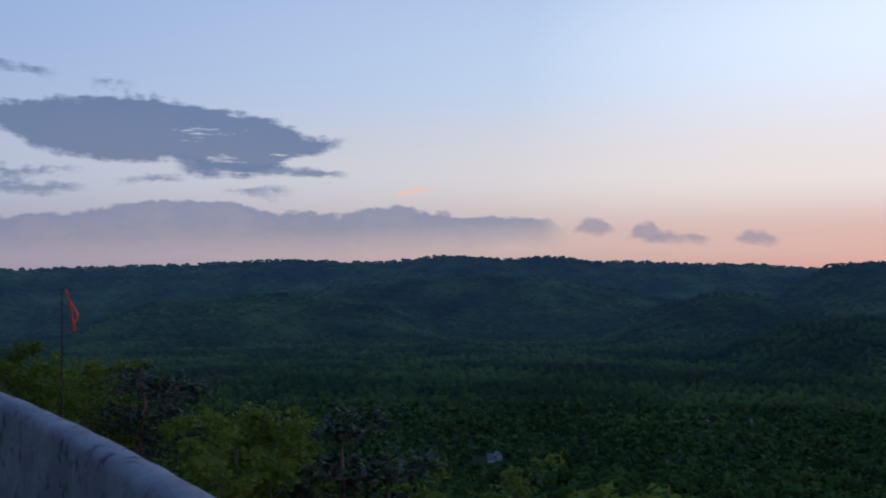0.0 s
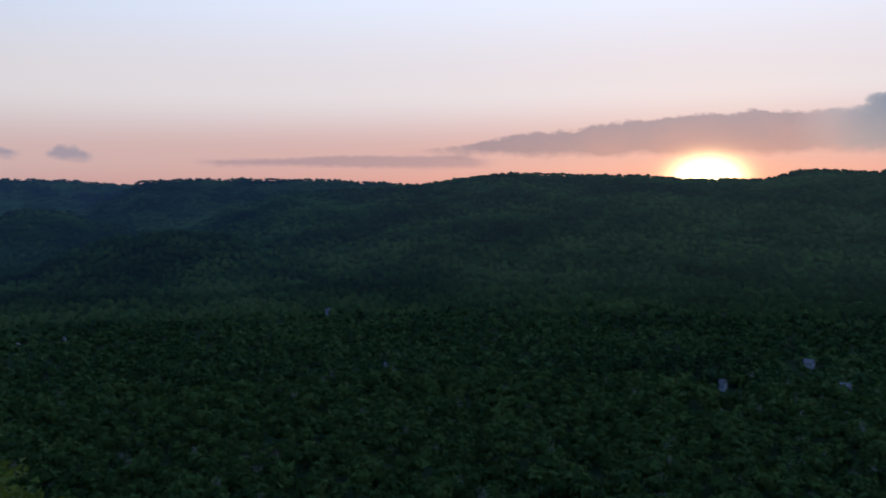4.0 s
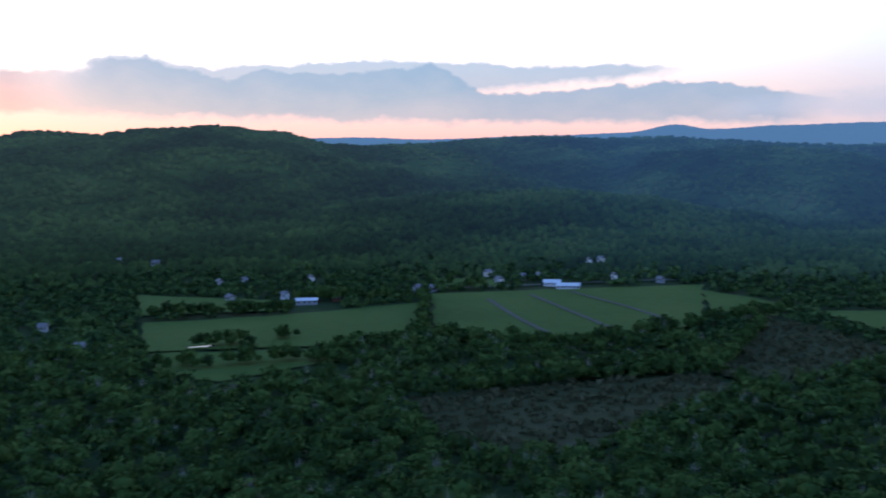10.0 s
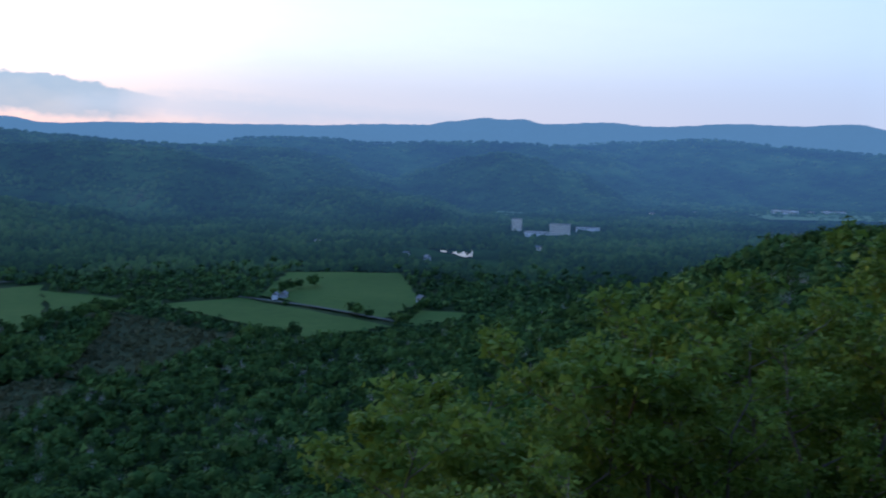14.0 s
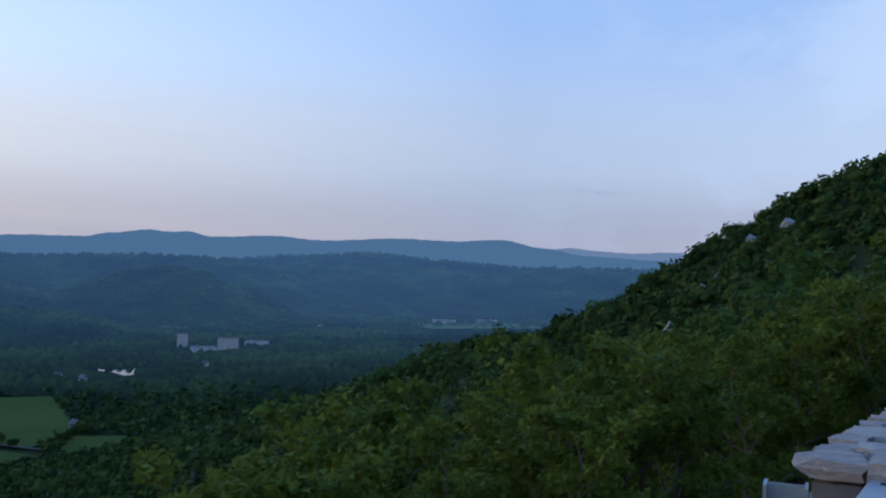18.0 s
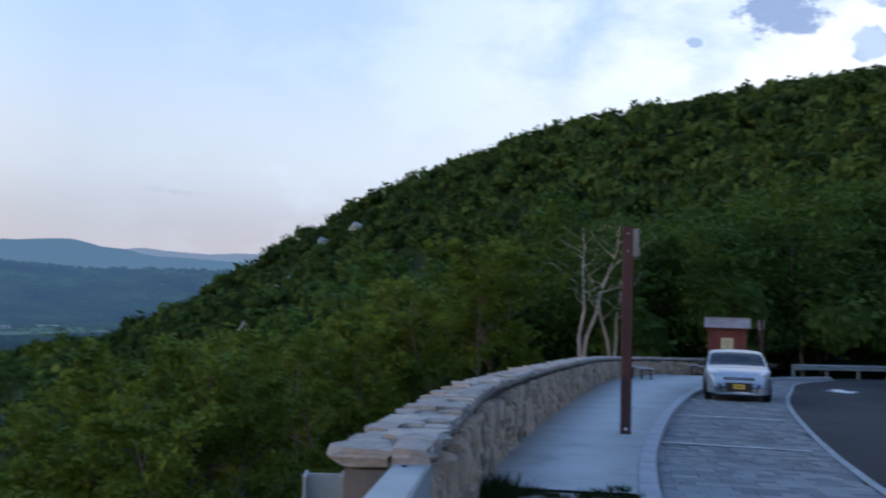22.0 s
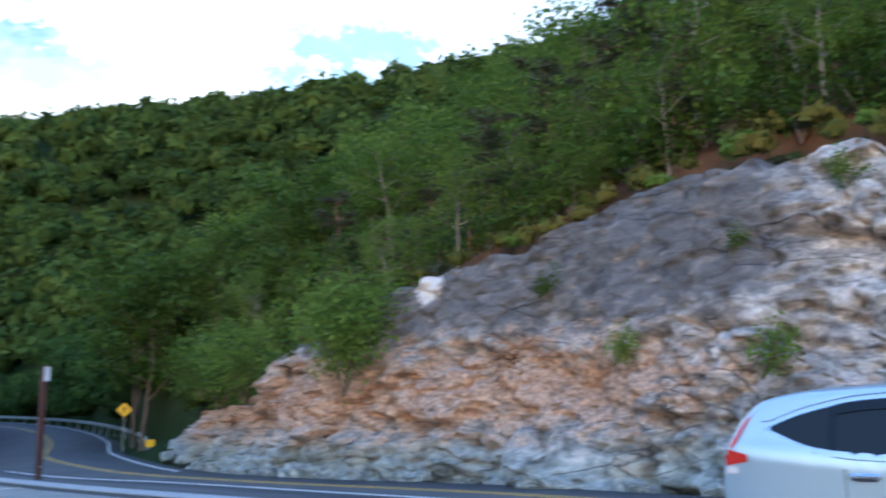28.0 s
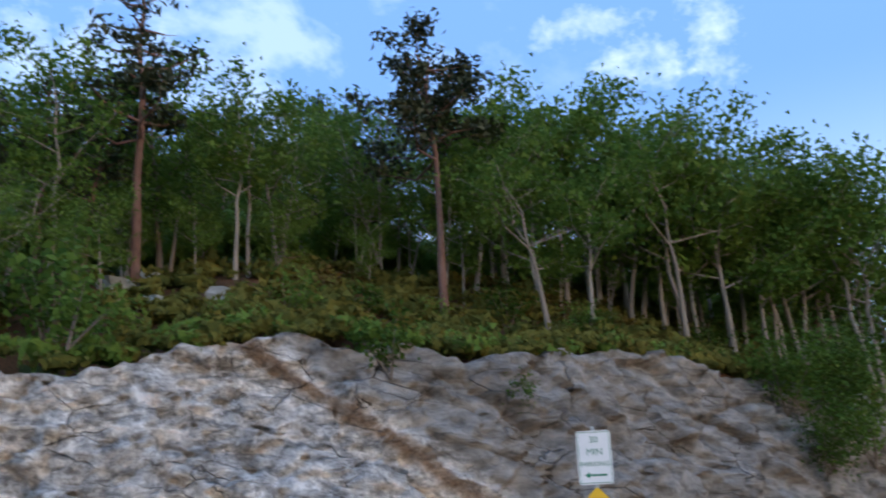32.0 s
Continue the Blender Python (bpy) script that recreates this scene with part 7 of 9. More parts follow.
V_MAT = dict(
    silver=paint_material("silver_paint", (0.42, 0.45, 0.48)),
    blue=paint_material("silver_blue_paint", (0.46, 0.62, 0.72)),
    glass=glass("tinted_glass", (0.008, 0.012, 0.016), 0.03),
    gloss=glass("gloss_black_plastic", (0.004, 0.006, 0.010), 0.08),
    clear=glass("side_glass", (0.03, 0.05, 0.055), 0.04),
    tyre=material("tyre_rubber", [(0.012, 0.012, 0.012), (0.025, 0.025, 0.025)], 4, 0.85, 0.1, 40),
    trim=material("black_trim", [(0.010, 0.010, 0.011), (0.022, 0.022, 0.023)], 4, 0.5, 0.05, 60),
    chrome=material("chrome", [(0.55, 0.56, 0.58), (0.7, 0.7, 0.72)], 3, 0.18, 0, 30, metal=1.0),
    red=material("red_lens", [(0.45, 0.02, 0.015), (0.6, 0.04, 0.025)], 3, 0.2, 0, 20, spec=0.6),
    lens=material("clear_lens", [(0.55, 0.57, 0.6), (0.72, 0.73, 0.75)], 6, 0.15, 0, 30, spec=0.7),
    plate=material("yellow_plate", [(0.62, 0.36, 0.05), (0.72, 0.42, 0.06)], 3, 0.5, 0, 20),
    ink=material("dark_ink", [(0.02, 0.02, 0.03), (0.03, 0.03, 0.04)], 3, 0.6, 0, 20),
)


def smooth(x, xs, ys):
    """A smooth curve through marks, with no waves between them."""
    n = len(xs)
    d = [(ys[k + 1] - ys[k]) / (xs[k + 1] - xs[k]) for k in range(n - 1)]
    m = [d[0]] + [0.0 if d[k - 1] * d[k] <= 0 else 2 * d[k - 1] * d[k] / (d[k - 1] + d[k]) for k in range(1, n - 1)] + [d[-1]]
    x = min(max(x, xs[0]), xs[-1])
    k = max(0, min(n - 2, int(np.searchsorted(xs, x)) - 1))
    h = xs[k + 1] - xs[k]
    t = (x - xs[k]) / h
    return (ys[k] * (1 + 2 * t) * (1 - t) ** 2 + m[k] * h * t * (1 - t) ** 2 + ys[k + 1] * t * t * (3 - 2 * t) + m[k + 1] * h * t * t * (t - 1))


class Shape:
    """A car's outline: x forward from the tail, z up, width from plan and section."""

    def __init__(self, length, width, sill, belt, top, tuck=0.30):
        self.L, self.W, self.sill, self.tuck = length, width, sill, tuck
        self.belt_marks, self.top_marks = belt, top

    def belt(self, x):
        return smooth(x, [m[0] for m in self.belt_marks], [m[1] for m in self.belt_marks])

    def top(self, x):
        return smooth(x, [m[0] for m in self.top_marks], [m[1] for m in self.top_marks])

    def plan(self, x):
        t = abs(x - self.L / 2) / (self.L / 2)
        return self.W / 2 * (1 - 0.24 * t ** 6)

    def side(self, x, z):
        b, w = min(self.belt(x), self.top(x) - 0.04), self.plan(x)
        if z <= b:
            k = (b - z) / (b - self.sill)
            return w * (1 - 0.015 * math.sin(k * 3.0)) - 0.05 * max(0.0, k - 0.75) * 4 * 0.3
        return w - 0.02 - (z - b) * self.tuck - 0.12 * min(0.4, max(0, (z - b) / max(0.05, self.top(x) - b) - 0.6)) ** 2

    def ring(self, x):
        b, t = min(self.belt(x), self.top(x) - 0.04), self.top(x)
        edge = t - min(0.10, 0.5 * (t - b))
        zs = [self.sill + (b - self.sill) * k / 7 for k in range(8)] + [b + (edge - b) * k / 7 for k in range(1, 8)]
        pts = [(self.side(x, self.sill) - 0.10, self.sill - 0.02)] + [(self.side(x, z), z) for z in zs]
        y0 = pts[-1][0]
        for k in range(1, 9):
            a = k / 8 * math.pi / 2
            pts.append((y0 * (1 - (1 - math.cos(a)) ** 0.9), edge + (t - edge) * math.sin(a) ** 0.6))
        return pts


def car_body(shape, paint, root, arches, radius):
    n = 90
    xs = [shape.L * (0.5 - 0.5 * math.cos(math.pi * k / (n - 1))) * 0.35 + shape.L * k / (n - 1) * 0.65 for k in range(n)]
    V, F = [], []
    m = len(shape.ring(0))
    for x in xs:
        r = shape.ring(x)
        V += [(x, y, z) for y, z in r] + [(x, -y, z) for y, z in r]
    for i in range(n - 1):
        xm = (xs[i] + xs[i + 1]) / 2
        for j in range(m - 1):
            zm = (V[i * 2 * m + j][2] + V[i * 2 * m + j + 1][2]) / 2
            if any((xm - a) ** 2 + (zm - 0.33) ** 2 < radius ** 2 for a in arches) and j < 8:
                continue
            a, b = i * 2 * m + j, (i + 1) * 2 * m + j
            F += [(a, b, b + 1, a + 1), (a + m, a + m + 1, b + m + 1, b + m)]
    for i in (0, n - 1):
        for j in range(m - 1):
            a = i * 2 * m + j
            F.append((a, a + 1, a + m + 1, a + m))
    return mesh_np("body", V, F, paint, root, smooth=True)


def side_panel(name, shape, x0, x1, low, high, mat, root, sgn, lift=0.006, n=26, label=""):
    """A panel that follows the car's flank between two curves of x."""
    V, F = [], []
    for i in range(n):
        x = x0 + (x1 - x0) * i / (n - 1)
        zl, zh = low(x), max(low(x) + 0.002, high(x))
        for k in range(7):
            z = zl + (zh - zl) * k / 6
            V.append((x, sgn * (shape.side(x, z) + lift), z))
    for i in range(n - 1):
        for k in range(6):
            a = i * 7 + k
            F.append((a, a + 7, a + 8, a + 1) if sgn < 0 else (a, a + 1, a + 8, a + 7))
    ob = mesh_np(name, V, F, mat, root, smooth=True)
    if label:
        ob["label"] = label
    return ob


def top_panel(name, shape, x0, x1, inset, mat, root, lift=0.006, n=14):
    V, F = [], []
    for i in range(n):
        x = x0 + (x1 - x0) * i / (n - 1)
        w = shape.ring(x)[15][0] - inset
        for k in range(11):
            s = -1 + 2 * k / 10
            r = shape.ring(x)
            y = s * w
            z = float(np.interp(-abs(y), [-q[0] for q in r[15:]], [q[1] for q in r[15:]]))
            V.append((x, y, z + lift))
    for i in range(n - 1):
        for k in range(10):
            a = i * 11 + k
            F.append((a, a + 11, a + 12, a + 1))
    return mesh_np(name, V, F, mat, root, smooth=True)


def wheel(root, x, y, r, sgn):
    t = part("wheel", lathe([(0.0, r * 0.62), (0.0, r * 0.94), (0.03, r), (0.19, r), (0.22, r * 0.94), (0.22, r * 0.62)]), V_MAT["tyre"], root, smooth=True)
    t.matrix_basis = pose(x, y, r, 0, 0, 90 * sgn)
    rim = part("rim", lathe([(0.03, 0.02), (0.02, 0.06), (0.05, r * 0.2), (0.06, r * 0.55), (0.02, r * 0.64), (0.2, r * 0.6)], 20), V_MAT["chrome"], t, "spoked alloy rim")
    for k in range(5):
        bm = bmesh.new()
        box(bm, 0.01, 0.05, -0.03, 0.03, 0.05, r * 0.6, bevel=0.008, m=Matrix.Rotation(k * 2 * math.pi / 5, 4, "X"))
        part("spoke", bm, V_MAT["chrome"], t)
    return t


def sedan():
    s = Shape(4.36, 1.82, 0.24, [(0, 0.98), (1.2, 0.97), (3.2, 0.90), (4.0, 0.80), (4.36, 0.62)],
              [(0, 0.72), (0.08, 1.02), (0.25, 1.10), (0.9, 1.36), (1.5, 1.465), (2.1, 1.46), (2.55, 1.36), (3.35, 1.0), (3.9, 0.90), (4.2, 0.80), (4.32, 0.66), (4.36, 0.42)])
    root = empty("sedan", (0, 0, 0))
    car_body(s, V_MAT["silver"], root, (0.85, 3.48), 0.37)
    top_panel("windscreen", s, 2.5, 3.28, 0.07, V_MAT["glass"], root)
    for g in (1, -1):
        side_panel("side_window", s, 1.0, 2.9, lambda x: s.belt(x) + 0.03, lambda x: s.top(x) - 0.14, V_MAT["glass"], root, g)
        wheel(root, 0.85, g * 0.70, 0.32, g)
        wheel(root, 3.48, g * 0.70, 0.32, g)
        bm = bmesh.new()
        box(bm, -0.24, 0.20, -0.11, 0.11, -0.065, 0.065, bevel=0.04, m=pose(4.07, g * 0.69, 0.80, 0, 16, g * -24))
        part("headlight", bm, V_MAT["lens"], root, "clear swept-back headlight")
        bm = bmesh.new()
        box(bm, -0.03, 0.03, -0.05, 0.05, -0.05, 0.05, bevel=0.02, m=pose(4.20, g * 0.72, 0.40))
        part("fog_lamp", bm, V_MAT["trim"], root)
        bm = bmesh.new()
        q = [bm.verts.new((4.345 - 0.10 * (abs(y) > 0.6), g * y, z)) for y, z in ((0.42, 0.28), (0.74, 0.28), (0.52, 0.53))]
        f = bm.faces.new(q)
        e = bmesh.ops.extrude_face_region(bm, geom=[f])
        for v in [v for v in e["geom"] if isinstance(v, bmesh.types.BMVert)]:
            v.co.x += 0.03
        part("side_intake", bm, V_MAT["trim"], root)
        bm = bmesh.new()
        box(bm, -0.09, 0.09, -0.11, 0.11, -0.06, 0.07, bevel=0.03, m=pose(2.98, g * 1.0, 1.02, 0, 0, g * 12))
        part("mirror", bm, V_MAT["trim"], root, "dark door mirror")
    for nm, y, z0, z1, x, mt in (("upper_grille", 0.42, 0.62, 0.69, 4.345, "trim"), ("lower_grille", 0.36, 0.29, 0.54, 4.372, "trim"), ("bumper_lip", 0.74, 0.235, 0.262, 4.30, "chrome"),
                                 ("number_plate", 0.155, 0.37, 0.50, 4.39, "plate"), ("plate_bar", 0.09, 0.42, 0.455, 4.395, "ink"), ("grille_bar", 0.38, 0.645, 0.665, 4.355, "chrome"),
                                 ("badge", 0.07, 0.69, 0.735, 4.35, "blue")):
        boxed(nm, (x - 0.04, x, -y, y, z0, z1), V_MAT[mt], root, bevel=0.008)
    boxed("underside", (0.3, 4.1, -0.72, 0.72, 0.18, 0.36), V_MAT["trim"], root)
    return tagged(root, "silver compact car with yellow front plate parked on pavers", "car")


def suv():
    s = Shape(4.53, 1.82, 0.26, [(0, 1.20), (0.6, 1.14), (1.5, 1.065), (3.0, 1.02), (3.9, 0.98), (4.53, 0.72)],
              [(0, 0.86), (0.05, 1.10), (0.22, 1.45), (0.42, 1.60), (0.9, 1.665), (1.7, 1.685), (2.4, 1.665), (2.95, 1.57), (3.5, 1.28), (3.85, 1.07), (4.3, 0.97), (4.48, 0.80), (4.53, 0.5)], 0.36)
    root = empty("suv", (0, 0, 0))
    car_body(s, V_MAT["blue"], root, (0.9, 3.55), 0.40)

    def win_low(x):
        return smooth(x, [0.5, 0.9, 1.3, 2.2, 3.2, 3.6], [1.315, 1.17, 1.115, 1.085, 1.068, 1.06])

    def win_high(x):
        return smooth(x, [0.5, 0.8, 1.3, 1.9, 2.5, 2.95, 3.62], [1.33, 1.44, 1.535, 1.56, 1.53, 1.43, 1.09])

    for g in (1, -1):
        side_panel("window_surround", s, 0.46, 3.64, lambda x: win_low(x) - 0.012, lambda x: win_high(x) + 0.012, V_MAT["chrome"], root, g, 0.003, 40)
        side_panel("quarter_window", s, 0.52, 1.02, win_low, win_high, V_MAT["glass"], root, g, 0.007, 14, "dark tinted quarter window")
        side_panel("rear_window", s, 1.09, 2.10, win_low, win_high, V_MAT["glass"], root, g, 0.007, 20, "dark tinted door window")
        side_panel("front_window", s, 2.26, 3.56, win_low, win_high, V_MAT["clear"], root, g, 0.007, 24, "clear front door window")
        side_panel("pillar", s, 1.02, 1.09, win_low, win_high, V_MAT["gloss"], root, g, 0.008, 4)
        side_panel("pillar", s, 2.10, 2.26, win_low, win_high, V_MAT["gloss"], root, g, 0.008, 5)
        side_panel("rain_guard", s, 1.08, 3.05, lambda x: win_high(x) - 0.075, lambda x: win_high(x) + 0.006, V_MAT["gloss"], root, g, 0.022, 26, "smoked rain guard over the windows")
        side_panel("tail_light", s, 0.015, 0.30, lambda x: float(np.interp(x, [0.015, 0.3], [0.99, 1.04])), lambda x: float(np.interp(x, [0.015, 0.3], [1.16, 1.10])), V_MAT["red"], root, g, 0.012, 8, "red tail light")
        side_panel("tail_light_upper", s, 0.13, 0.34, lambda x: float(np.interp(x, [0.13, 0.34], [1.12, 1.46])), lambda x: min(s.top(x) - 0.11, float(np.interp(x, [0.13, 0.34], [1.20, 1.50]))), V_MAT["red"], root, g, 0.012, 10, "red upper tail light")
        side_panel("reversing_light", s, 0.02, 0.19, lambda x: 0.93, lambda x: 0.995, V_MAT["lens"], root, g, 0.012, 6)
        side_panel("roof_seam", s, 0.42, 3.3, lambda x: win_high(x) + 0.045, lambda x: win_high(x) + 0.052, V_MAT["trim"], root, g, 0.003, 30)
        side_panel("belt_seam", s, 0.9, 3.6, lambda x: win_low(x) - 0.05, lambda x: win_low(x) - 0.044, V_MAT["trim"], root, g, 0.003, 30)
        for x in (1.16, 2.18, 3.46):
            side_panel("door_gap", s, x - 0.004, x + 0.004, lambda q: 0.36, lambda q: win_low(q) - 0.02, V_MAT["trim"], root, g, 0.004, 2)
        for x in (1.32, 2.36):
            bm = bmesh.new()
            box(bm, x - 0.12, x + 0.12, -0.026, 0.026, -0.030, 0.030, bevel=0.022, m=pose(0, g * (s.side(x, 0.94) + 0.03), 0.945 - 0.005 * x))
            part("door_handle", bm, V_MAT["chrome"], root, "bright door handle")
            side_panel("handle_recess", s, x - 0.07, x + 0.09, lambda q: 0.90, lambda q: 0.965, V_MAT["trim"], root, g, 0.004, 6)
        bm = bmesh.new()
        box(bm, -0.10, 0.10, -0.12, 0.12, -0.075, 0.075, bevel=0.045, m=pose(3.30, g * 1.02, 1.155, 0, 0, g * 10))
        mir = part("mirror", bm, V_MAT["blue"], root, "silver-blue door mirror")
        boxed("mirror_foot", (3.26, 3.44, min(g * 0.84, g * 1.04), max(g * 0.84, g * 1.04), 1.055, 1.085), V_MAT["trim"], root, bevel=0.01)
        wheel(root, 0.9, g * 0.70, 0.35, g)
        wheel(root, 3.55, g * 0.70, 0.35, g)
    top_panel("windscreen", s, 2.92, 3.72, 0.05, V_MAT["glass"], root)
    top_panel("sunroof_deflector", s, 2.22, 2.95, 0.22, V_MAT["trim"], root, 0.03)
    top_panel("tailgate_glass", s, 0.16, 0.36, 0.10, V_MAT["glass"], root)
    boxed("underside", (0.3, 4.2, -0.74, 0.74, 0.22, 0.42), V_MAT["trim"], root)
    return tagged(root, "silver-blue SUV with tinted rear windows parked beside the kerb", "car")


car = sedan()
car.matrix_world = Matrix.Translation((4.75, 32.3, SLOPE * 32.3 + 0.02)) @ Matrix.Rotation(radians(-96), 4, "Z") @ Matrix.Rotation(radians(-2.87), 4, "Y")
big = suv()
big.matrix_world = Matrix.Translation((9.22, 3.95, SLOPE * 3.95 + 0.02)) @ Matrix.Rotation(radians(-91.5), 4, "Z") @ Matrix.Rotation(radians(-2.87), 4, "Y")


# ---------------------------------------------------------------- posts, signs, kiosk, rails
def lettering(name, text, size, mat, parent, m):
    cu = bpy.data.curves.new(name, "FONT")
    cu.body, cu.size, cu.align_x, cu.align_y, cu.extrude = text, size, "CENTER", "CENTER", 0.001
    tmp = new(name, cu)
    me = bpy.data.meshes.new_from_object(tmp.evaluated_get(bpy.context.evaluated_depsgraph_get()))
    bpy.data.objects.remove(tmp)
    me.materials.clear()
    me.materials.append(mat)
    ob = new(name, me)
    ob.parent = parent
    ob.matrix_basis = m
    return ob


def plate_mesh(w, h, r=0.03, t=0.004):
    """A sign blank in the xz plane with rounded corners."""
    bm = bmesh.new()
    vs = []
    for cx, cz, a0 in ((w / 2 - r, h / 2 - r, 0), (-w / 2 + r, h / 2 - r, 90), (-w / 2 + r, -h / 2 + r, 180), (w / 2 - r, -h / 2 + r, 270)):
        for k in range(5):
            a = radians(a0 + 22.5 * k)
            vs.append(bm.verts.new((cx + r * math.cos(a), 0, cz + r * math.sin(a))))
    f = bm.faces.new(vs)
    e = bmesh.ops.extrude_face_region(bm, geom=[f])
    for v in [v for v in e["geom"] if isinstance(v, bmesh.types.BMVert)]:
        v.co.y += t
    bmesh.ops.recalc_face_normals(bm, faces=bm.faces)
    return bm


S_MAT = dict(
    white=material("sign_white", [(0.70, 0.71, 0.72), (0.80, 0.81, 0.81)], 4, 0.45, 0, 30),
    green=material("sign_green", [(0.01, 0.16, 0.09), (0.015, 0.2, 0.11)], 4, 0.5, 0, 30),
    yellow=material("sign_yellow", [(0.72, 0.42, 0.02), (0.82, 0.50, 0.03)], 4, 0.45, 0, 30),
    back=material("sign_back", [(0.32, 0.33, 0.35), (0.42, 0.43, 0.45)], 4, 0.5, 0, 30, metal=0.5),
    orange=material("orange_tape", [(0.85, 0.10, 0.02), (0.95, 0.16, 0.04)], 4, 0.6, 0, 30, translucent=0.3),
    black=material("sign_black", [(0.015, 0.015, 0.015), (0.03, 0.03, 0.03)], 4, 0.5, 0, 30),
    cream=material("notice_paper", [(0.62, 0.56, 0.36), (0.75, 0.70, 0.50)], 6, 0.8, 0, 30),
    kioskred=material("kiosk_boards", [(0.12, 0.035, 0.03), (0.19, 0.06, 0.05), (0.24, 0.09, 0.07)], 4, 0.8, 0.2, 40, stretch=(1, 1, 0.3)),
    wood=material("weathered_shingle", [(0.20, 0.16, 0.15), (0.33, 0.28, 0.27), (0.42, 0.37, 0.36)], 5, 0.9, 0.4, 40, per_object=0.4),
)


def brown_post(x, y, tall, width, sign_turn, label):
    root = empty("sign_post", lot(x, y, 0.11), 0)
    boxed("post", (-width / 2, width / 2, -width / 2, width / 2, -0.3, tall), M["rust"], root, bevel=0.008)
    s = part("sign_plate", plate_mesh(0.30, 0.46, 0.02), S_MAT["back"], root, "sign plate seen almost edge-on")
    s.matrix_basis = pose(0, 0, 0, 0, 0, sign_turn) @ pose(0.02, width * 0.75, tall - 0.26)
    f = part("sign_face", plate_mesh(0.29, 0.45, 0.02, 0.002), S_MAT["white"], s)
    f.matrix_basis = pose(0, 0.0045, 0)
    b = boxed("notch", (-0.02, 0.02, -width / 2 - 0.004, -width / 2 + 0.01, 0.08, 0.12), S_MAT["white"], root)
    for z in (tall - 0.12, tall - 0.40):
        boxed("bolt", (-0.012, 0.012, -width / 2 - 0.012, -width / 2, z - 0.012, z + 0.012), M["steel"], root, bevel=0.004)
    return tagged(root, label, "sign post", "brown sign posts")


brown_post(0.66, 16.2, 3.40, 0.17, -78, "tall square brown post carrying a small sign, on the walk")
brown_post(8.4, 47.6, 2.75, 0.14, 10, "square brown post with a pale sign beside the kiosk")
brown_post(15.0, 29.7, 3.25, 0.16, 205, "tall square brown post with a small sign beside the road")


def kiosk(x, y, turn):
    root = empty("notice_kiosk", lot(x, y, 0.12), turn)
    for px in (-0.85, 0.85):
        for py in (-0.3, 0.3):
            boxed("post", (px - 0.07, px + 0.07, py - 0.07, py + 0.07, -0.2, 2.35), S_MAT["kioskred"], root, bevel=0.01)
    for k in range(8):
        boxed("board", (-0.78 + 0.195 * k + 0.004, -0.78 + 0.195 * (k + 1) - 0.004, -0.26, -0.22, 0.45, 2.25), S_MAT["kioskred"], root, bevel=0.004)
    boxed("back_panel", (-0.78, 0.78, 0.0, 0.04, 0.45, 2.25), S_MAT["kioskred"], root)
    boxed("beam", (-1.0, 1.0, -0.36, -0.28, 2.25, 2.42), S_MAT["kioskred"], root, bevel=0.01)
    boxed("beam", (-1.0, 1.0, 0.28, 0.36, 2.25, 2.42), S_MAT["kioskred"], root, bevel=0.01)
    n = boxed("notice", (-0.28, 0.28, -0.285, -0.265, 1.25, 1.85), S_MAT["cream"], root, "pale yellow notice sheet")
    for k, (w, z) in enumerate(((0.18, 1.76), (0.22, 1.68), (0.2, 1.60), (0.22, 1.52), (0.15, 1.44), (0.2, 1.36))):
        boxed("text_bar", (-w, w, -0.29, -0.285, z - 0.012, z + 0.012), V_MAT["ink"], n)
    for s in (-1, 1):
        rf = empty("roof_slope", (0, 0, 0))
        for row in range(4):
            for c in range(9):
                bm = bmesh.new()
                box(bm, -1.1 + 0.245 * c + 0.004, -1.1 + 0.245 * (c + 1) - 0.004, -0.01, 0.18, 0, 0.03, bevel=0.006)
                o = part("shingle", bm, S_MAT["wood"], root)
                o.matrix_basis = pose(0, s * (0.62 - 0.155 * row), 2.36 + 0.105 * row, s * 0, 0, 0) @ pose(0, 0, 0, (34 if s < 0 else 180 - 34 + 0), 0, 0) if s < 0 else \
                    pose(0, 0.62 - 0.155 * row, 2.36 + 0.105 * row, 0, 0, 180) @ pose(0, 0, 0, 34, 0, 0)
        bpy.data.objects.remove(rf)
    boxed("ridge_board", (-1.1, 1.1, -0.07, 0.07, 2.80, 2.86), S_MAT["wood"], root, bevel=0.01)
    return tagged(root, "red-brown timber notice kiosk with shingled roof", "kiosk")


kiosk(7.1, 49.6, -8)


def bench_table(x, y, turn):
    """A slatted picnic bench on a dark steel frame."""
    root = empty("bench", lot(x, y, 0.12), turn)
    for k in range(4):
        boxed("slat", (-0.8, 0.8, -0.26 + 0.135 * k, -0.14 + 0.135 * k, 0.44, 0.475), S_MAT["wood"], root, bevel=0.006)
    for px in (-0.5, 0.5):
        boxed("leg", (px - 0.03, px + 0.03, -0.22, -0.17, 0.0, 0.44), V_MAT["trim"], root, bevel=0.006)
        boxed("leg", (px - 0.03, px + 0.03, 0.17, 0.22, 0.0, 0.44), V_MAT["trim"], root, bevel=0.006)
        boxed("brace", (px - 0.025, px + 0.025, -0.22, 0.22, 0.39, 0.44), V_MAT["trim"], root)
    return tagged(root, "dark slatted bench in front of the stone parapet", "bench", "benches by the parapet")


bench_table(2.35, 40.2, -72)
bench_table(5.6, 46.6, -40)


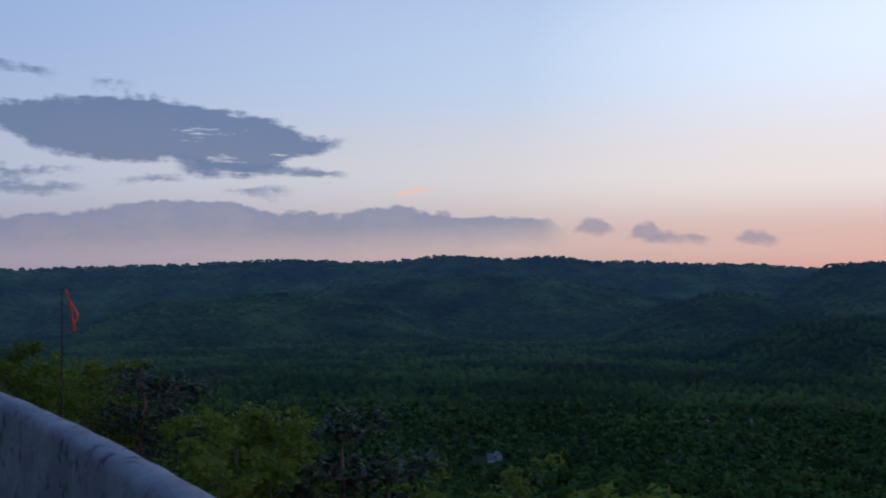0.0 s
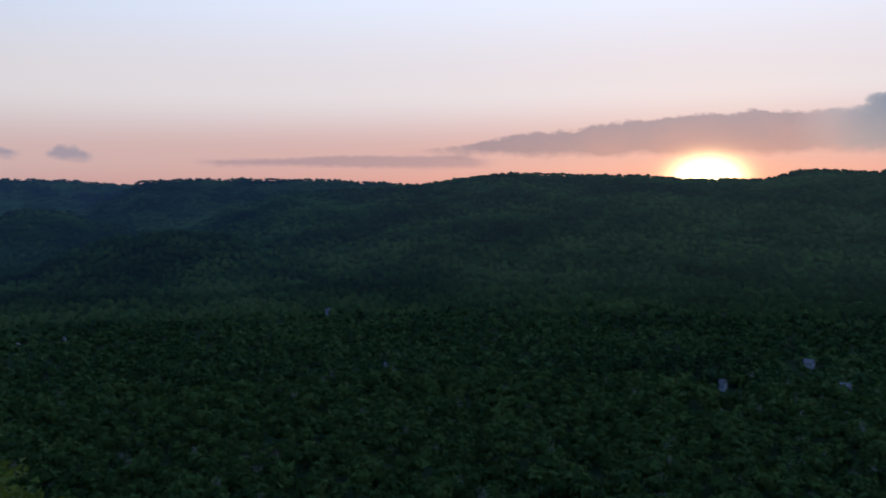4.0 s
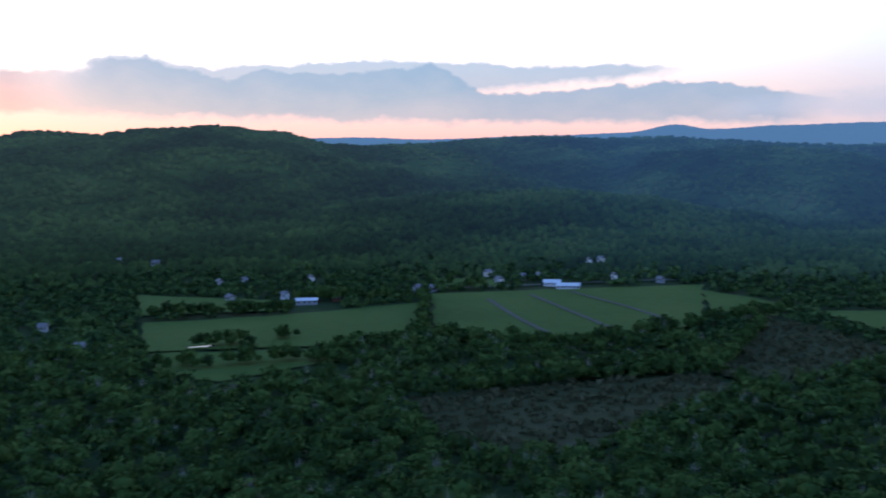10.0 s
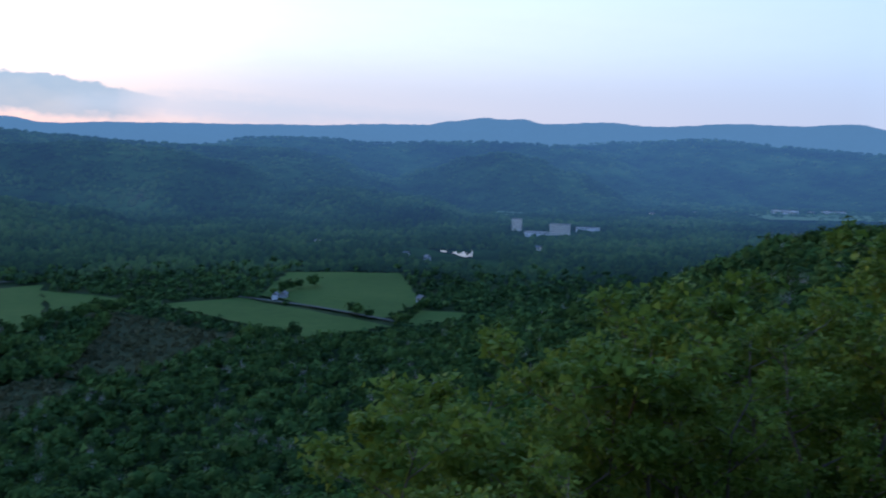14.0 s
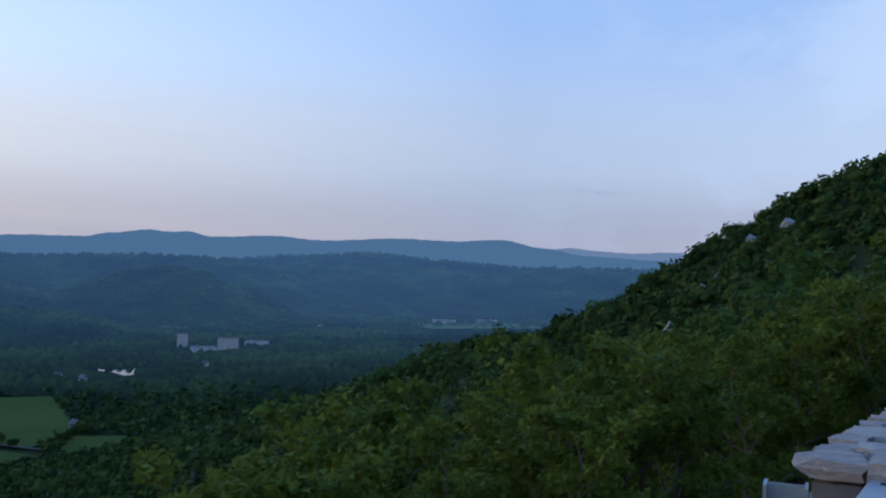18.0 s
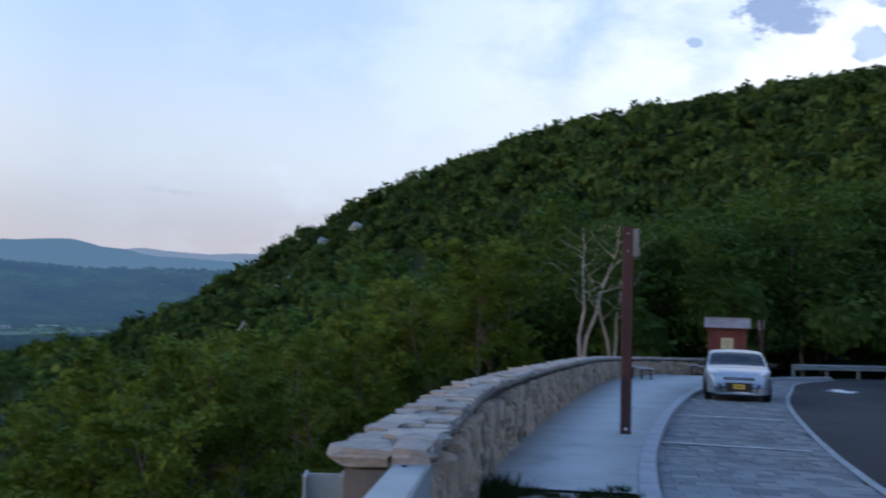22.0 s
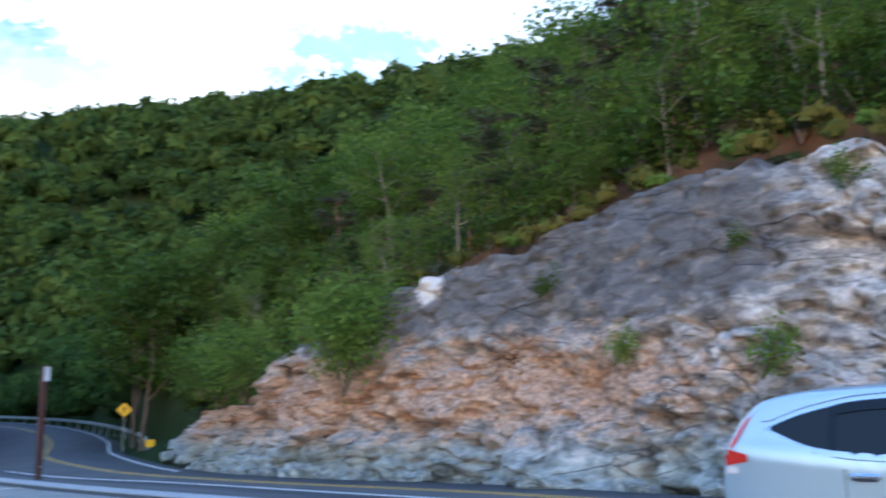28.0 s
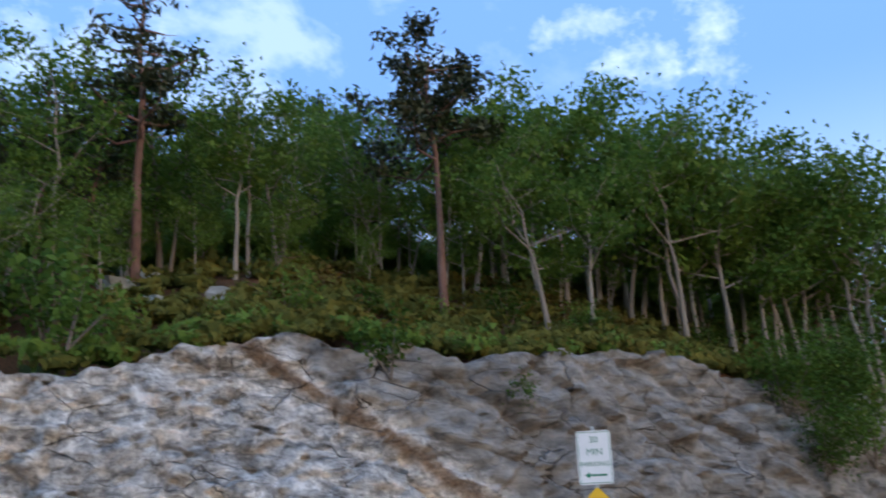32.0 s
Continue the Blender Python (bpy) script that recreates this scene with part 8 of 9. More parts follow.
def parking_sign(hd, dist):
    x, y = plan(hd, dist)
    root = empty("parking_sign", lot(x, y, 0.1), -hd)
    zc = EYE + dist * math.tan(radians(7.6)) - root.location.z
    boxed("post", (-0.025, 0.025, 0.0, 0.04, -0.3, zc + 0.36), M["steel"], root, bevel=0.005)
    s = part("plate", plate_mesh(0.40, 0.62, 0.035), S_MAT["white"], root, "white plate with green lettering")
    s.matrix_basis = pose(0, -0.006, zc)
    for nm, dims in (("border", (-0.185, 0.185, 0.288, 0.296)), ("border", (-0.185, 0.185, -0.296, -0.288)), ("border", (-0.185, -0.178, -0.29, 0.29)), ("border", (0.178, 0.185, -0.29, 0.29))):
        boxed(nm, (dims[0], dims[1], -0.0015, 0.0, dims[2], dims[3]), S_MAT["green"], s)
    for txt, size, z in (("30", 0.105, 0.20), ("MIN", 0.105, 0.06), ("PARKING", 0.082, -0.08)):
        lettering("lettering", txt, size, S_MAT["green"], s, pose(0, -0.002, z, 90, 0, 0))
    bm = bmesh.new()
    vs = [bm.verts.new((px, -0.002, pz)) for px, pz in ((-0.13, -0.205), (-0.07, -0.17), (-0.07, -0.193), (0.13, -0.193), (0.13, -0.217), (-0.07, -0.217), (-0.07, -0.24))]
    bm.faces.new(vs)
    part("arrow", bm, S_MAT["green"], s)
    d = part("warning_plate", plate_mesh(0.42, 0.42, 0.03), S_MAT["yellow"], root, "yellow diamond plate")
    d.matrix_basis = pose(0, -0.004, zc - 0.63, 0, 45, 0)
    bm = bmesh.new()
    box(bm, -0.04, 0.04, -0.003, 0, -0.12, 0.12)
    g = part("symbol", bm, S_MAT["black"], d)
    g.matrix_basis = pose(0, 0, 0, 0, -45, 0)
    return tagged(root, "white parking sign above a yellow diamond on a steel post", "sign")


parking_sign(112.3, 11.7)


def one_way(x, y):
    root = empty("one_way_sign", lot(x, y, 0.0), -20)
    boxed("post", (-0.04, 0.04, -0.03, 0.03, -0.3, 2.75), M["steel"], root, bevel=0.006)
    s = part("plate", plate_mesh(1.0, 0.34, 0.03), S_MAT["black"], root, "black plate with a white arrow")
    s.matrix_basis = pose(0.25, -0.04, 2.55)
    bm = bmesh.new()
    vs = [bm.verts.new((px, -0.003, pz)) for px, pz in ((-0.44, 0), (-0.28, 0.12), (-0.28, 0.055), (0.42, 0.055), (0.42, -0.055), (-0.28, -0.055), (-0.28, -0.12))]
    bm.faces.new(vs)
    part("arrow", bm, S_MAT["white"], s)
    return tagged(root, "one-way sign with a white arrow on a steel post", "sign")


one_way(20.6, 56.2)


def backs_post(x, y):
    root = empty("sign_cluster", lot(x, y, 0.0), -21)
    boxed("post", (-0.07, 0.07, -0.07, 0.07, -0.3, 2.5), M["rust"], root, bevel=0.008)
    a = part("plate", plate_mesh(0.62, 0.62, 0.03), S_MAT["back"], root, "back of a diamond sign")
    a.matrix_basis = pose(0.28, 0.09, 2.1, 0, 45, 0)
    b = part("small_plate", plate_mesh(0.34, 0.5, 0.03), S_MAT["orange"], root, "small orange plate")
    b.matrix_basis = pose(-0.14, -0.085, 2.0)
    return tagged(root, "brown post with the backs of two road signs", "sign")


backs_post(19.5, 51.5)


def diamond(x, y, z, size, turn, label):
    root = empty("warning_sign", (x, y, road_z(x, y) - DROP), turn)
    tall = z - root.location.z
    boxed("post", (-0.03, 0.03, 0, 0.05, -0.3, tall + 0.1), M["steel"], root, bevel=0.005)
    p = part("plate", plate_mesh(size, size, 0.05), S_MAT["yellow"], root, "yellow diamond plate")
    p.matrix_basis = pose(0, -0.01, tall, 0, 45, 0)
    bm = bmesh.new()
    box(bm, -0.05, 0.05, -0.004, 0, -0.22, 0.05)
    g = part("symbol", bm, S_MAT["black"], p)
    g.matrix_basis = pose(0, 0, 0, 0, -45, 0)
    bm = bmesh.new()
    vs = [bm.verts.new((px, -0.004, pz)) for px, pz in ((-0.16, 0.05), (0, 0.25), (0.16, 0.05))]
    bm.faces.new(vs)
    h = part("symbol", bm, S_MAT["black"], p)
    h.matrix_basis = pose(0, 0, 0, 0, -45, 0)
    return tagged(root, label, "sign")


diamond(37.2, 62.0, -0.90, 0.76, -31, "yellow diamond warning sign beside the road")


def marker(x, y):
    root = empty("reflector_marker", (x, y, road_z(x, y) - DROP - 0.05), -32)
    boxed("post", (-0.03, 0.03, 0, 0.04, -0.2, 0.85), M["steel"], root, bevel=0.005)
    boxed("panel", (-0.28, 0.28, -0.03, 0.0, 0.35, 0.85), S_MAT["yellow"], root, "yellow end panel of the guardrail", bevel=0.01)
    return tagged(root, "yellow marker panel at the end of the guardrail", "marker")


marker(35.6, 56.0)


def far_plate(x, y, turn):
    root = empty("small_road_sign", (x, y, road_z(x, y) - DROP), turn)
    boxed("post", (-0.03, 0.03, 0, 0.05, -0.3, 1.9), M["steel"], root)
    for z in (1.8, 1.5):
        boxed("plate", (-0.4, 0.4, -0.02, 0.0, z - 0.12, z + 0.12), S_MAT["white"], root, bevel=0.008)
    return tagged(root, "small two-panel white sign far down the road", "sign")


far_plate(34.0, 84.0, -22)


def guardrail(C, drop, label, post_gap=1.9, box_rail=False, top=0.70):
    """A rail on I-shaped steel posts along a plan line."""
    root = tagged(empty("guardrail", (0, 0, 0)), label, "guardrail")
    E = even(C, post_gap)
    for k, ((ax, ay), (bx, by)) in enumerate(zip(E[:-1], E[1:])):
        za, zb = road_z(ax, ay) - drop, road_z(bx, by) - drop
        d = Vector((bx - ax, by - ay, zb - za))
        m = Matrix.Translation((ax, ay, za)) @ d.to_track_quat("X", "Z").to_matrix().to_4x4()
        bm = bmesh.new()
        if box_rail:
            box(bm, 0.0, d.length + 0.002, -0.09, 0.09, top - 0.18, top, bevel=0.012)
        else:
            prof = [(0.0, top - 0.31), (0.05, top - 0.27), (0.05, top - 0.21), (0.0, top - 0.17), (0.0, top - 0.14), (0.05, top - 0.10), (0.05, top - 0.04), (0.0, top)]
            for (y0, z0), (y1, z1) in zip(prof[:-1], prof[1:]):
                q = [bm.verts.new(p) for p in ((0, -y0, z0), (d.length, -y0, z0), (d.length, -y1, z1), (0, -y1, z1))]
                bm.faces.new(q)
                q = [bm.verts.new(p) for p in ((0, -y0 + 0.006, z0), (0, -y1 + 0.006, z1), (d.length, -y1 + 0.006, z1), (d.length, -y0 + 0.006, z0))]
                bm.faces.new(q)
        o = part("rail", bm, M["steel"], root)
        o.matrix_world = m
        bm = bmesh.new()
        box(bm, -0.05, 0.05, 0.02, 0.03, -0.5, top - 0.02)
        box(bm, -0.05, 0.05, 0.13, 0.14, -0.5, top - 0.02)
        box(bm, -0.004, 0.004, 0.03, 0.13, -0.5, top - 0.02)
        p = part("post", bm, M["steel"], root)
        p.matrix_world = m
    return root


guardrail(spline([(11.0, 52.8), (14.8, 54.9), (18.4, 57.2), (22.4, 59.6)], 40), 0.0, "galvanised guardrail closing the end of the lot", 2.0)
guardrail(spline([(36.2, 57.0), (43.6, 70.5), (51.2, 88.5), (57.0, 108), (58.8, 130), (54, 152)], 60)[::-1], DROP, "galvanised guardrail on the outside of the road bend", 3.8)


def lookout_rail():
    """The heavy box rail that ends at the parapet."""
    root = tagged(empty("box_rail", (0, 0, 0)), "galvanised box-beam guardrail butting against the parapet", "guardrail")
    C = even(spline([(-0.86, 4.92), (-0.74, 3.4), (-0.56, 1.4), (-0.46, 0.4), (-0.38, -0.6)], 60), 1.6)
    for k, ((ax, ay), (bx, by)) in enumerate(zip(C[:-1], C[1:])):
        za, zb = SLOPE * ay + 0.82, SLOPE * by + 0.82
        d = Vector((bx - ax, by - ay, zb - za))
        m = Matrix.Translation((ax, ay, za)) @ d.to_track_quat("X", "Z").to_matrix().to_4x4()
        bm = bmesh.new()
        box(bm, 0, d.length + 0.004, -0.09, 0.09, 0.0, 0.19, bevel=0.014)
        o = part("beam", bm, M["steel"], root)
        o.matrix_world = m
        if k == 0:
            for q in (0.10, 0.24):
                b = boxed("bolt", (q - 0.014, q + 0.014, -0.03, -0.005, 0.189, 0.197), V_MAT["trim"], root, bevel=0.003)
                b.matrix_world = m
    for x, y, tp in ((-1.42, 5.35, 0.86), (-1.24, 4.30, 0.80), (-0.98, 2.2, 0.8), (-0.75, 0.0, 0.8)):
        bm = bmesh.new()
        z = SLOPE * y
        box(bm, -0.10, 0.10, -0.008, 0.008, -1.8, tp)
        box(bm, -0.108, -0.092, -0.09, 0.09, -1.8, tp)
        box(bm, 0.092, 0.108, -0.09, 0.09, -1.8, tp)
        p = part("post", bm, M["steel"], root, "steel I-beam post")
        p.matrix_world = pose(x, y, z, 0, 0, 12)
        bm = bmesh.new()
        box(bm, 0.10, 0.34, -0.07, 0.07, 0.52, tp - 0.04, bevel=0.005)
        p = part("bracket", bm, M["steel"], root)
        p.matrix_world = pose(x, y, z, 0, 0, 4)


lookout_rail()


def old_barrier():
    """Cast concrete barrier with a spalled face, south of the viewer."""
    C = even(spline([(0.48, -3.7), (0.68, -4.15), (1.35, -5.4), (2.1, -6.7), (3.0, -8.2), (4.3, -10.2), (6.0, -13)], 60), 0.25)
    inner, outer = offset_line(C, -0.14), offset_line(C, 0.16)
    V, F = [], []
    prof = [(0.0, -0.3), (0.0, 0.10), (0.035, 0.30), (0.05, 0.71), (0.06, 0.75), (0.09, 0.775)]
    rg = np.random.default_rng(8)
    for (ax, ay), (bx, by) in zip(inner, outer):
        ux, uy = (bx - ax) / 0.30, (by - ay) / 0.30
        z0 = 0.0
        ring = [(ax + ux * o, ay + uy * o, z0 + z) for o, z in prof] + [(bx - ux * o, by - uy * o, z0 + z) for o, z in prof[::-1]]
        ring = [(x + rg.normal() * 0.004, y + rg.normal() * 0.004, z + rg.normal() * 0.003) for x, y, z in ring]
        V += ring
    n = 12
    for i in range(len(C) - 1):
        for k in range(n - 1):
            a, b = i * n + k, (i + 1) * n + k
            F.append((a, b, b + 1, a + 1))
    ob = mesh_np("barrier", V, F, M["oldconc"])
    tagged(ob, "weathered pale concrete barrier with spalled dark patches", "barrier", kind="structure")
    root = empty("barrier_block", (2.55, -5.45, 0.02), 32)
    boxed("block", (-0.5, 0.5, -0.16, 0.16, -0.3, 0.70), M["oldconc"], root, bevel=0.03)
    boxed("cap", (-0.54, 0.54, -0.2, 0.2, 0.72, 0.80), M["oldconc"], root, bevel=0.02)
    tagged(root, "short pale concrete block in front of the barrier", "barrier")


old_barrier()


def tape_stake():
    x, y = plan(163.05, 7.6)
    root = empty("survey_stake", (x, y, 0.0))
    z0, z1 = EYE - 7.6 * math.tan(radians(2.6)), EYE + 0.02
    V, F = [], []
    tube(V, F, [Vector((0, 0, -0.9)), Vector((0.005, 0, z0)), Vector((0.012, 0, z1))], [0.007, 0.006, 0.004], 5)
    mesh_np("rod", [v[:] for v in V], F, V_MAT["trim"], root)
    V, F = [], []
    pts = [Vector((-0.02, 0, z1)), Vector((-0.035, 0.01, z1 - 0.06)), Vector((-0.06, 0.0, z1 - 0.11)), Vector((-0.095, -0.01, z1 - 0.17)), Vector((-0.10, 0, z1 - 0.21)), Vector((-0.07, 0.01, z1 - 0.25)),
           Vector((-0.055, 0, z1 - 0.29)), Vector((-0.085, 0, z1 - 0.30)), Vector((-0.07, 0.01, z1 - 0.22)), Vector((-0.055, 0.01, z1 - 0.12)), Vector((-0.02, 0, z1 - 0.02))]
    tube(V, F, pts, [0.008] * len(pts), 4)
    mesh_np("tape", [v[:] for v in V], F, S_MAT["orange"], root)
    tagged(root, "thin stake with a fluttering strip of orange tape", "stake")


tape_stake()


# ---------------------------------------------------------------- valley buildings
B_MAT = [M["white"], material("cream_siding", [(0.58, 0.55, 0.49), (0.70, 0.67, 0.60)], 0.5, 0.8, 0, 4), material("grey_siding", [(0.28, 0.30, 0.32), (0.38, 0.40, 0.42)], 0.5, 0.8, 0, 4)]
PANE = glass("house_pane", (0.03, 0.035, 0.045), 0.1)


def house(name, hd, dist, w, d, h, roof, turn, wall, label, category="house", floors=1, columns=3, roofmat=None, group=""):
    x, y = plan(hd, dist)
    z = float(height(np.array([x]), np.array([y]))[0]) - 1.0
    root = empty(name, (x, y, z), turn)
    boxed("wall", (-w / 2, w / 2, -d / 2, d / 2, -2, h + 1), wall, root)
    if roof > 0:
        bm = bmesh.new()
        o = 0.5
        pts = [(-w / 2 - o, -d / 2 - o, h + 0.8), (w / 2 + o, -d / 2 - o, h + 0.8), (w / 2 + o, d / 2 + o, h + 0.8), (-w / 2 - o, d / 2 + o, h + 0.8), (-w / 2 - o, 0, h + 1 + roof), (w / 2 + o, 0, h + 1 + roof)]
        v = [bm.verts.new(p) for p in pts]
        for f in ((0, 1, 5, 4), (2, 3, 4, 5), (0, 4, 3), (1, 2, 5), (0, 3, 2, 1)):
            bm.faces.new([v[i] for i in f])
        part("roof", bm, roofmat or M["roof"], root)
    else:
        boxed("roof", (-w / 2 - 0.3, w / 2 + 0.3, -d / 2 - 0.3, d / 2 + 0.3, h + 1, h + 1.6), roofmat or M["roof"], root)
    for f in range(floors):
        for c in range(columns):
            for s in (-1, 1):
                px = -w / 2 + w * (c + 0.5) / columns
                pz = 1 + (f + 0.55) * h / floors
                boxed("window", (px - 0.22 * w / columns, px + 0.22 * w / columns, s * d / 2 - 0.06, s * d / 2 + 0.06, pz - 0.26 * h / floors, pz + 0.26 * h / floors), PANE, root)
    return tagged(root, label, category, group)


rh = random.Random(9)
small = [(-105.3, 1041), (-103.9, 1044), (-99.9, 1046), (-104.7, 925), (-101.5, 925), (-88.5, 1015), (-93.5, 957), (-92.6, 962), (-81.6, 1062), (-78.9, 1047), (-83.1, 1208), (-82.4, 1225), (-83.0, 1150),
         (-87.0, 1050), (-86.1, 1060), (-89.2, 1075), (-110.9, 1290), (-108.9, 1240), (-119.8, 704), (-115.1, 815), (-113.2, 714), (-143.3, 1160), (-139.9, 766), (-173.3, 782), (-172.9, 790), (-160.7, 1000), (-158.3, 1012),
         (-63.4, 924), (-62.9, 926), (-55.6, 1330), (-54.3, 1290), (-47.6, 1480), (-60.9, 1500), (-54.6, 905), (-36.2, 2800), (-38.5, 2700), (-41.0, 2600), (-32.2, 2950)]
for k, (hd, dist) in enumerate(small):
    w = rh.uniform(6.5, 9.5) * (1.0 if dist < 1500 else 1.6)
    wall = B_MAT[rh.choice((0, 1, 2, 2)) if hd > -110 else 2]
    w *= 1.0 if hd > -110 else 0.75
    tone = {0: "white", 1: "cream", 2: "grey"}[B_MAT.index(wall)]
    house("farmhouse", hd, dist, w, w * 0.7, rh.uniform(3.6, 5.5), 2.6, rh.uniform(0, 180), wall, f"small {tone} house among valley trees", "house", 1, 3, group="valley houses")
house("long_barn", -84.35, 985, 24, 10, 3.2, 2.4, 86, M["white"], "long white barn beside the valley road", "barn", 1, 6, M["whiteroof"])
house("long_barn", -85.3, 1005, 18, 10, 3.6, 2.6, 86, M["white"], "white barn with a pale metal roof", "barn", 1, 5, M["whiteroof"])
house("open_shed", -100.2, 893, 20, 8, 3.2, 2.0, 100, B_MAT[2], "grey shed with a pale roof on a meadow edge", "shed", 1, 4, M["whiteroof"])
house("red_shed", -98.4, 905, 8, 6, 3.0, 1.8, 95, S_MAT["kioskred"], "small red shed on a meadow edge", "shed", 1, 2)
house("tower_block", -48.95, 1858, 19, 16, 24, 0, 50, B_MAT[1], "pale eight-storey tower block among trees", "apartment building", 7, 5)
house("hospital_wing", -46.35, 1804, 38, 20, 20, 0, 46, B_MAT[1], "pale multi-storey institutional building", "building", 5, 8)
house("hospital_wing", -47.75, 1740, 44, 18, 9, 0, 46, M["white"], "low white wing of an institutional building", "building", 2, 9)
house("hospital_wing", -44.7, 1900, 46, 16, 9, 0, 46, M["white"], "low white wing of an institutional building", "building", 2, 9)
house("warehouse", -33.6, 2900, 70, 30, 10, 0, 30, M["white"], "long white warehouse far up the valley", "warehouse", 1, 8)
house("warehouse", -31.0, 2960, 60, 30, 9, 0, 30, M["white"], "long white warehouse far up the valley", "warehouse", 1, 8)


# ---------------------------------------------------------------- pavers, grass tufts, last
def paver_bed():
    """Three-size pavers in the left-hand bays; the nearest are single pieces."""
    root = tagged(empty("paver_bay", (0, 0, 0)), "grey concrete pavers of mixed sizes in the parking bays", "pavers", kind="structure")
    ysb = np.linspace(-2, 50.5, 240)
    L, R = at_y(KERB, ysb), at_y(STRIP, ysb)
    vs, fs = [], []
    for (ax, ay), (bx, by) in zip(L, R):
        vs += [(ax - 0.01, ay, SLOPE * ay - 0.03), (bx, by, SLOPE * by - 0.03)]
    for i in range(len(L) - 1):
        a = 2 * i
        fs.append((a, a + 1, a + 3, a + 2))
    mesh_np("bed", vs, fs, M["mortar"], root)
    meshes = {}

    def piece(w, d):
        if (w, d) not in meshes:
            bm = bmesh.new()
            box(bm, -w / 2 + 0.004, w / 2 - 0.004, -d / 2 + 0.004, d / 2 - 0.004, -0.05, 0.0, bevel=0.006)
            me = bpy.data.meshes.new("paver")
            bm.to_mesh(me)
            bm.free()
            me.materials.append(M["paver"])
            meshes[(w, d)] = me
        return meshes[(w, d)]

    r = random.Random(77)
    Vf, Ff = [], []
    y, count = -1.9, 0
    while y < 50:
        d = r.choice((0.16, 0.24, 0.24))
        xa, xb = float(at_y(KERB, np.array([y + d / 2]))[0][0]) + 0.01, float(at_y(STRIP, np.array([y + d / 2]))[0][0]) - 0.012
        x = xa
        while x < xb - 0.06:
            w = min(r.choice((0.16, 0.24, 0.32, 0.40)), xb - x)
            w = round(w, 2)
            h = SLOPE * (y + d / 2) + 0.012 + r.uniform(-0.003, 0.003)
            if 6.2 < y < 13.2 and count < 300 and w in (0.16, 0.24, 0.32, 0.40):
                o = bpy.data.objects.new("paver", piece(w, d))
                scene.collection.objects.link(o)
                o.parent = root
                o.matrix_world = Matrix.Translation((x + w / 2, y + d / 2, h)) @ Matrix.Rotation(math.atan(SLOPE), 4, "X")
                count += 1
            else:
                b = len(Vf)
                g = 0.005
                for px, py in ((x + g, y + g), (x + w - g, y + g), (x + w - g, y + d - g), (x + g, y + d - g)):
                    Vf.append((px, py, h + SLOPE * (py - y - d / 2)))
                for px, py in ((x + g, y + g), (x + w - g, y + g), (x + w - g, y + d - g), (x + g, y + d - g)):
                    Vf.append((px, py, h - 0.05))
                Ff += [(b, b + 1, b + 2, b + 3), (b + 4, b + 5, b + 1, b), (b + 5, b + 6, b + 2, b + 1), (b + 6, b + 7, b + 3, b + 2), (b + 7, b + 4, b, b + 3)]
            x += w
        y += d
    tagged(mesh_np("paving", Vf, Ff, M["paverfar"], root), kind="stuff")
    # right-hand bays
    ysr = np.linspace(-9, 47, 200)
    a, b = at_y(LANE_R, ysr), at_y(KERB_R, ysr)
    vs, fs = [], []
    for (ax, ay), (bx, by) in zip(a, b):
        vs += [(ax, ay, SLOPE * ay - 0.03), (bx - 0.5, by, SLOPE * by - 0.03)]
    for i in range(len(a) - 1):
        k = 2 * i
        fs.append((k, k + 1, k + 3, k + 2))
    root2 = tagged(empty("paver_bay", (0, 0, 0)), "pale grey pavers in the bays beside the road", "pavers", kind="structure")
    mesh_np("bed", vs, fs, M["mortar"], root2)
    Vf, Ff = [], []
    y = -8.9
    while y < 46.5:
        d = r.choice((0.24, 0.32))
        xa, xb = float(at_y(LANE_R, np.array([y + d / 2]))[0][0]) + 0.01, float(at_y(KERB_R, np.array([y + d / 2]))[0][0]) - 0.56
        x = xa
        while x < xb - 0.06:
            w = min(r.choice((0.24, 0.32, 0.40, 0.48)), xb - x)
            bq, g = len(Vf), 0.004
            h = 0.012 + r.uniform(-0.002, 0.002)
            for px, py in ((x + g, y + g), (x + w - g, y + g), (x + w - g, y + d - g), (x + g, y + d - g)):
                Vf.append((px, py, SLOPE * py + h))
            for px, py in ((x + g, y + g), (x + w - g, y + g), (x + w - g, y + d - g), (x + g, y + d - g)):
                Vf.append((px, py, SLOPE * py - 0.04))
            Ff += [(bq, bq + 1, bq + 2, bq + 3), (bq + 4, bq + 5, bq + 1, bq), (bq + 5, bq + 6, bq + 2, bq + 1), (bq + 6, bq + 7, bq + 3, bq + 2), (bq + 7, bq + 4, bq, bq + 3)]
            x += w
        y += d
    tagged(mesh_np("paving", Vf, Ff, M["palepaver"], root2), kind="stuff")


paver_bed()


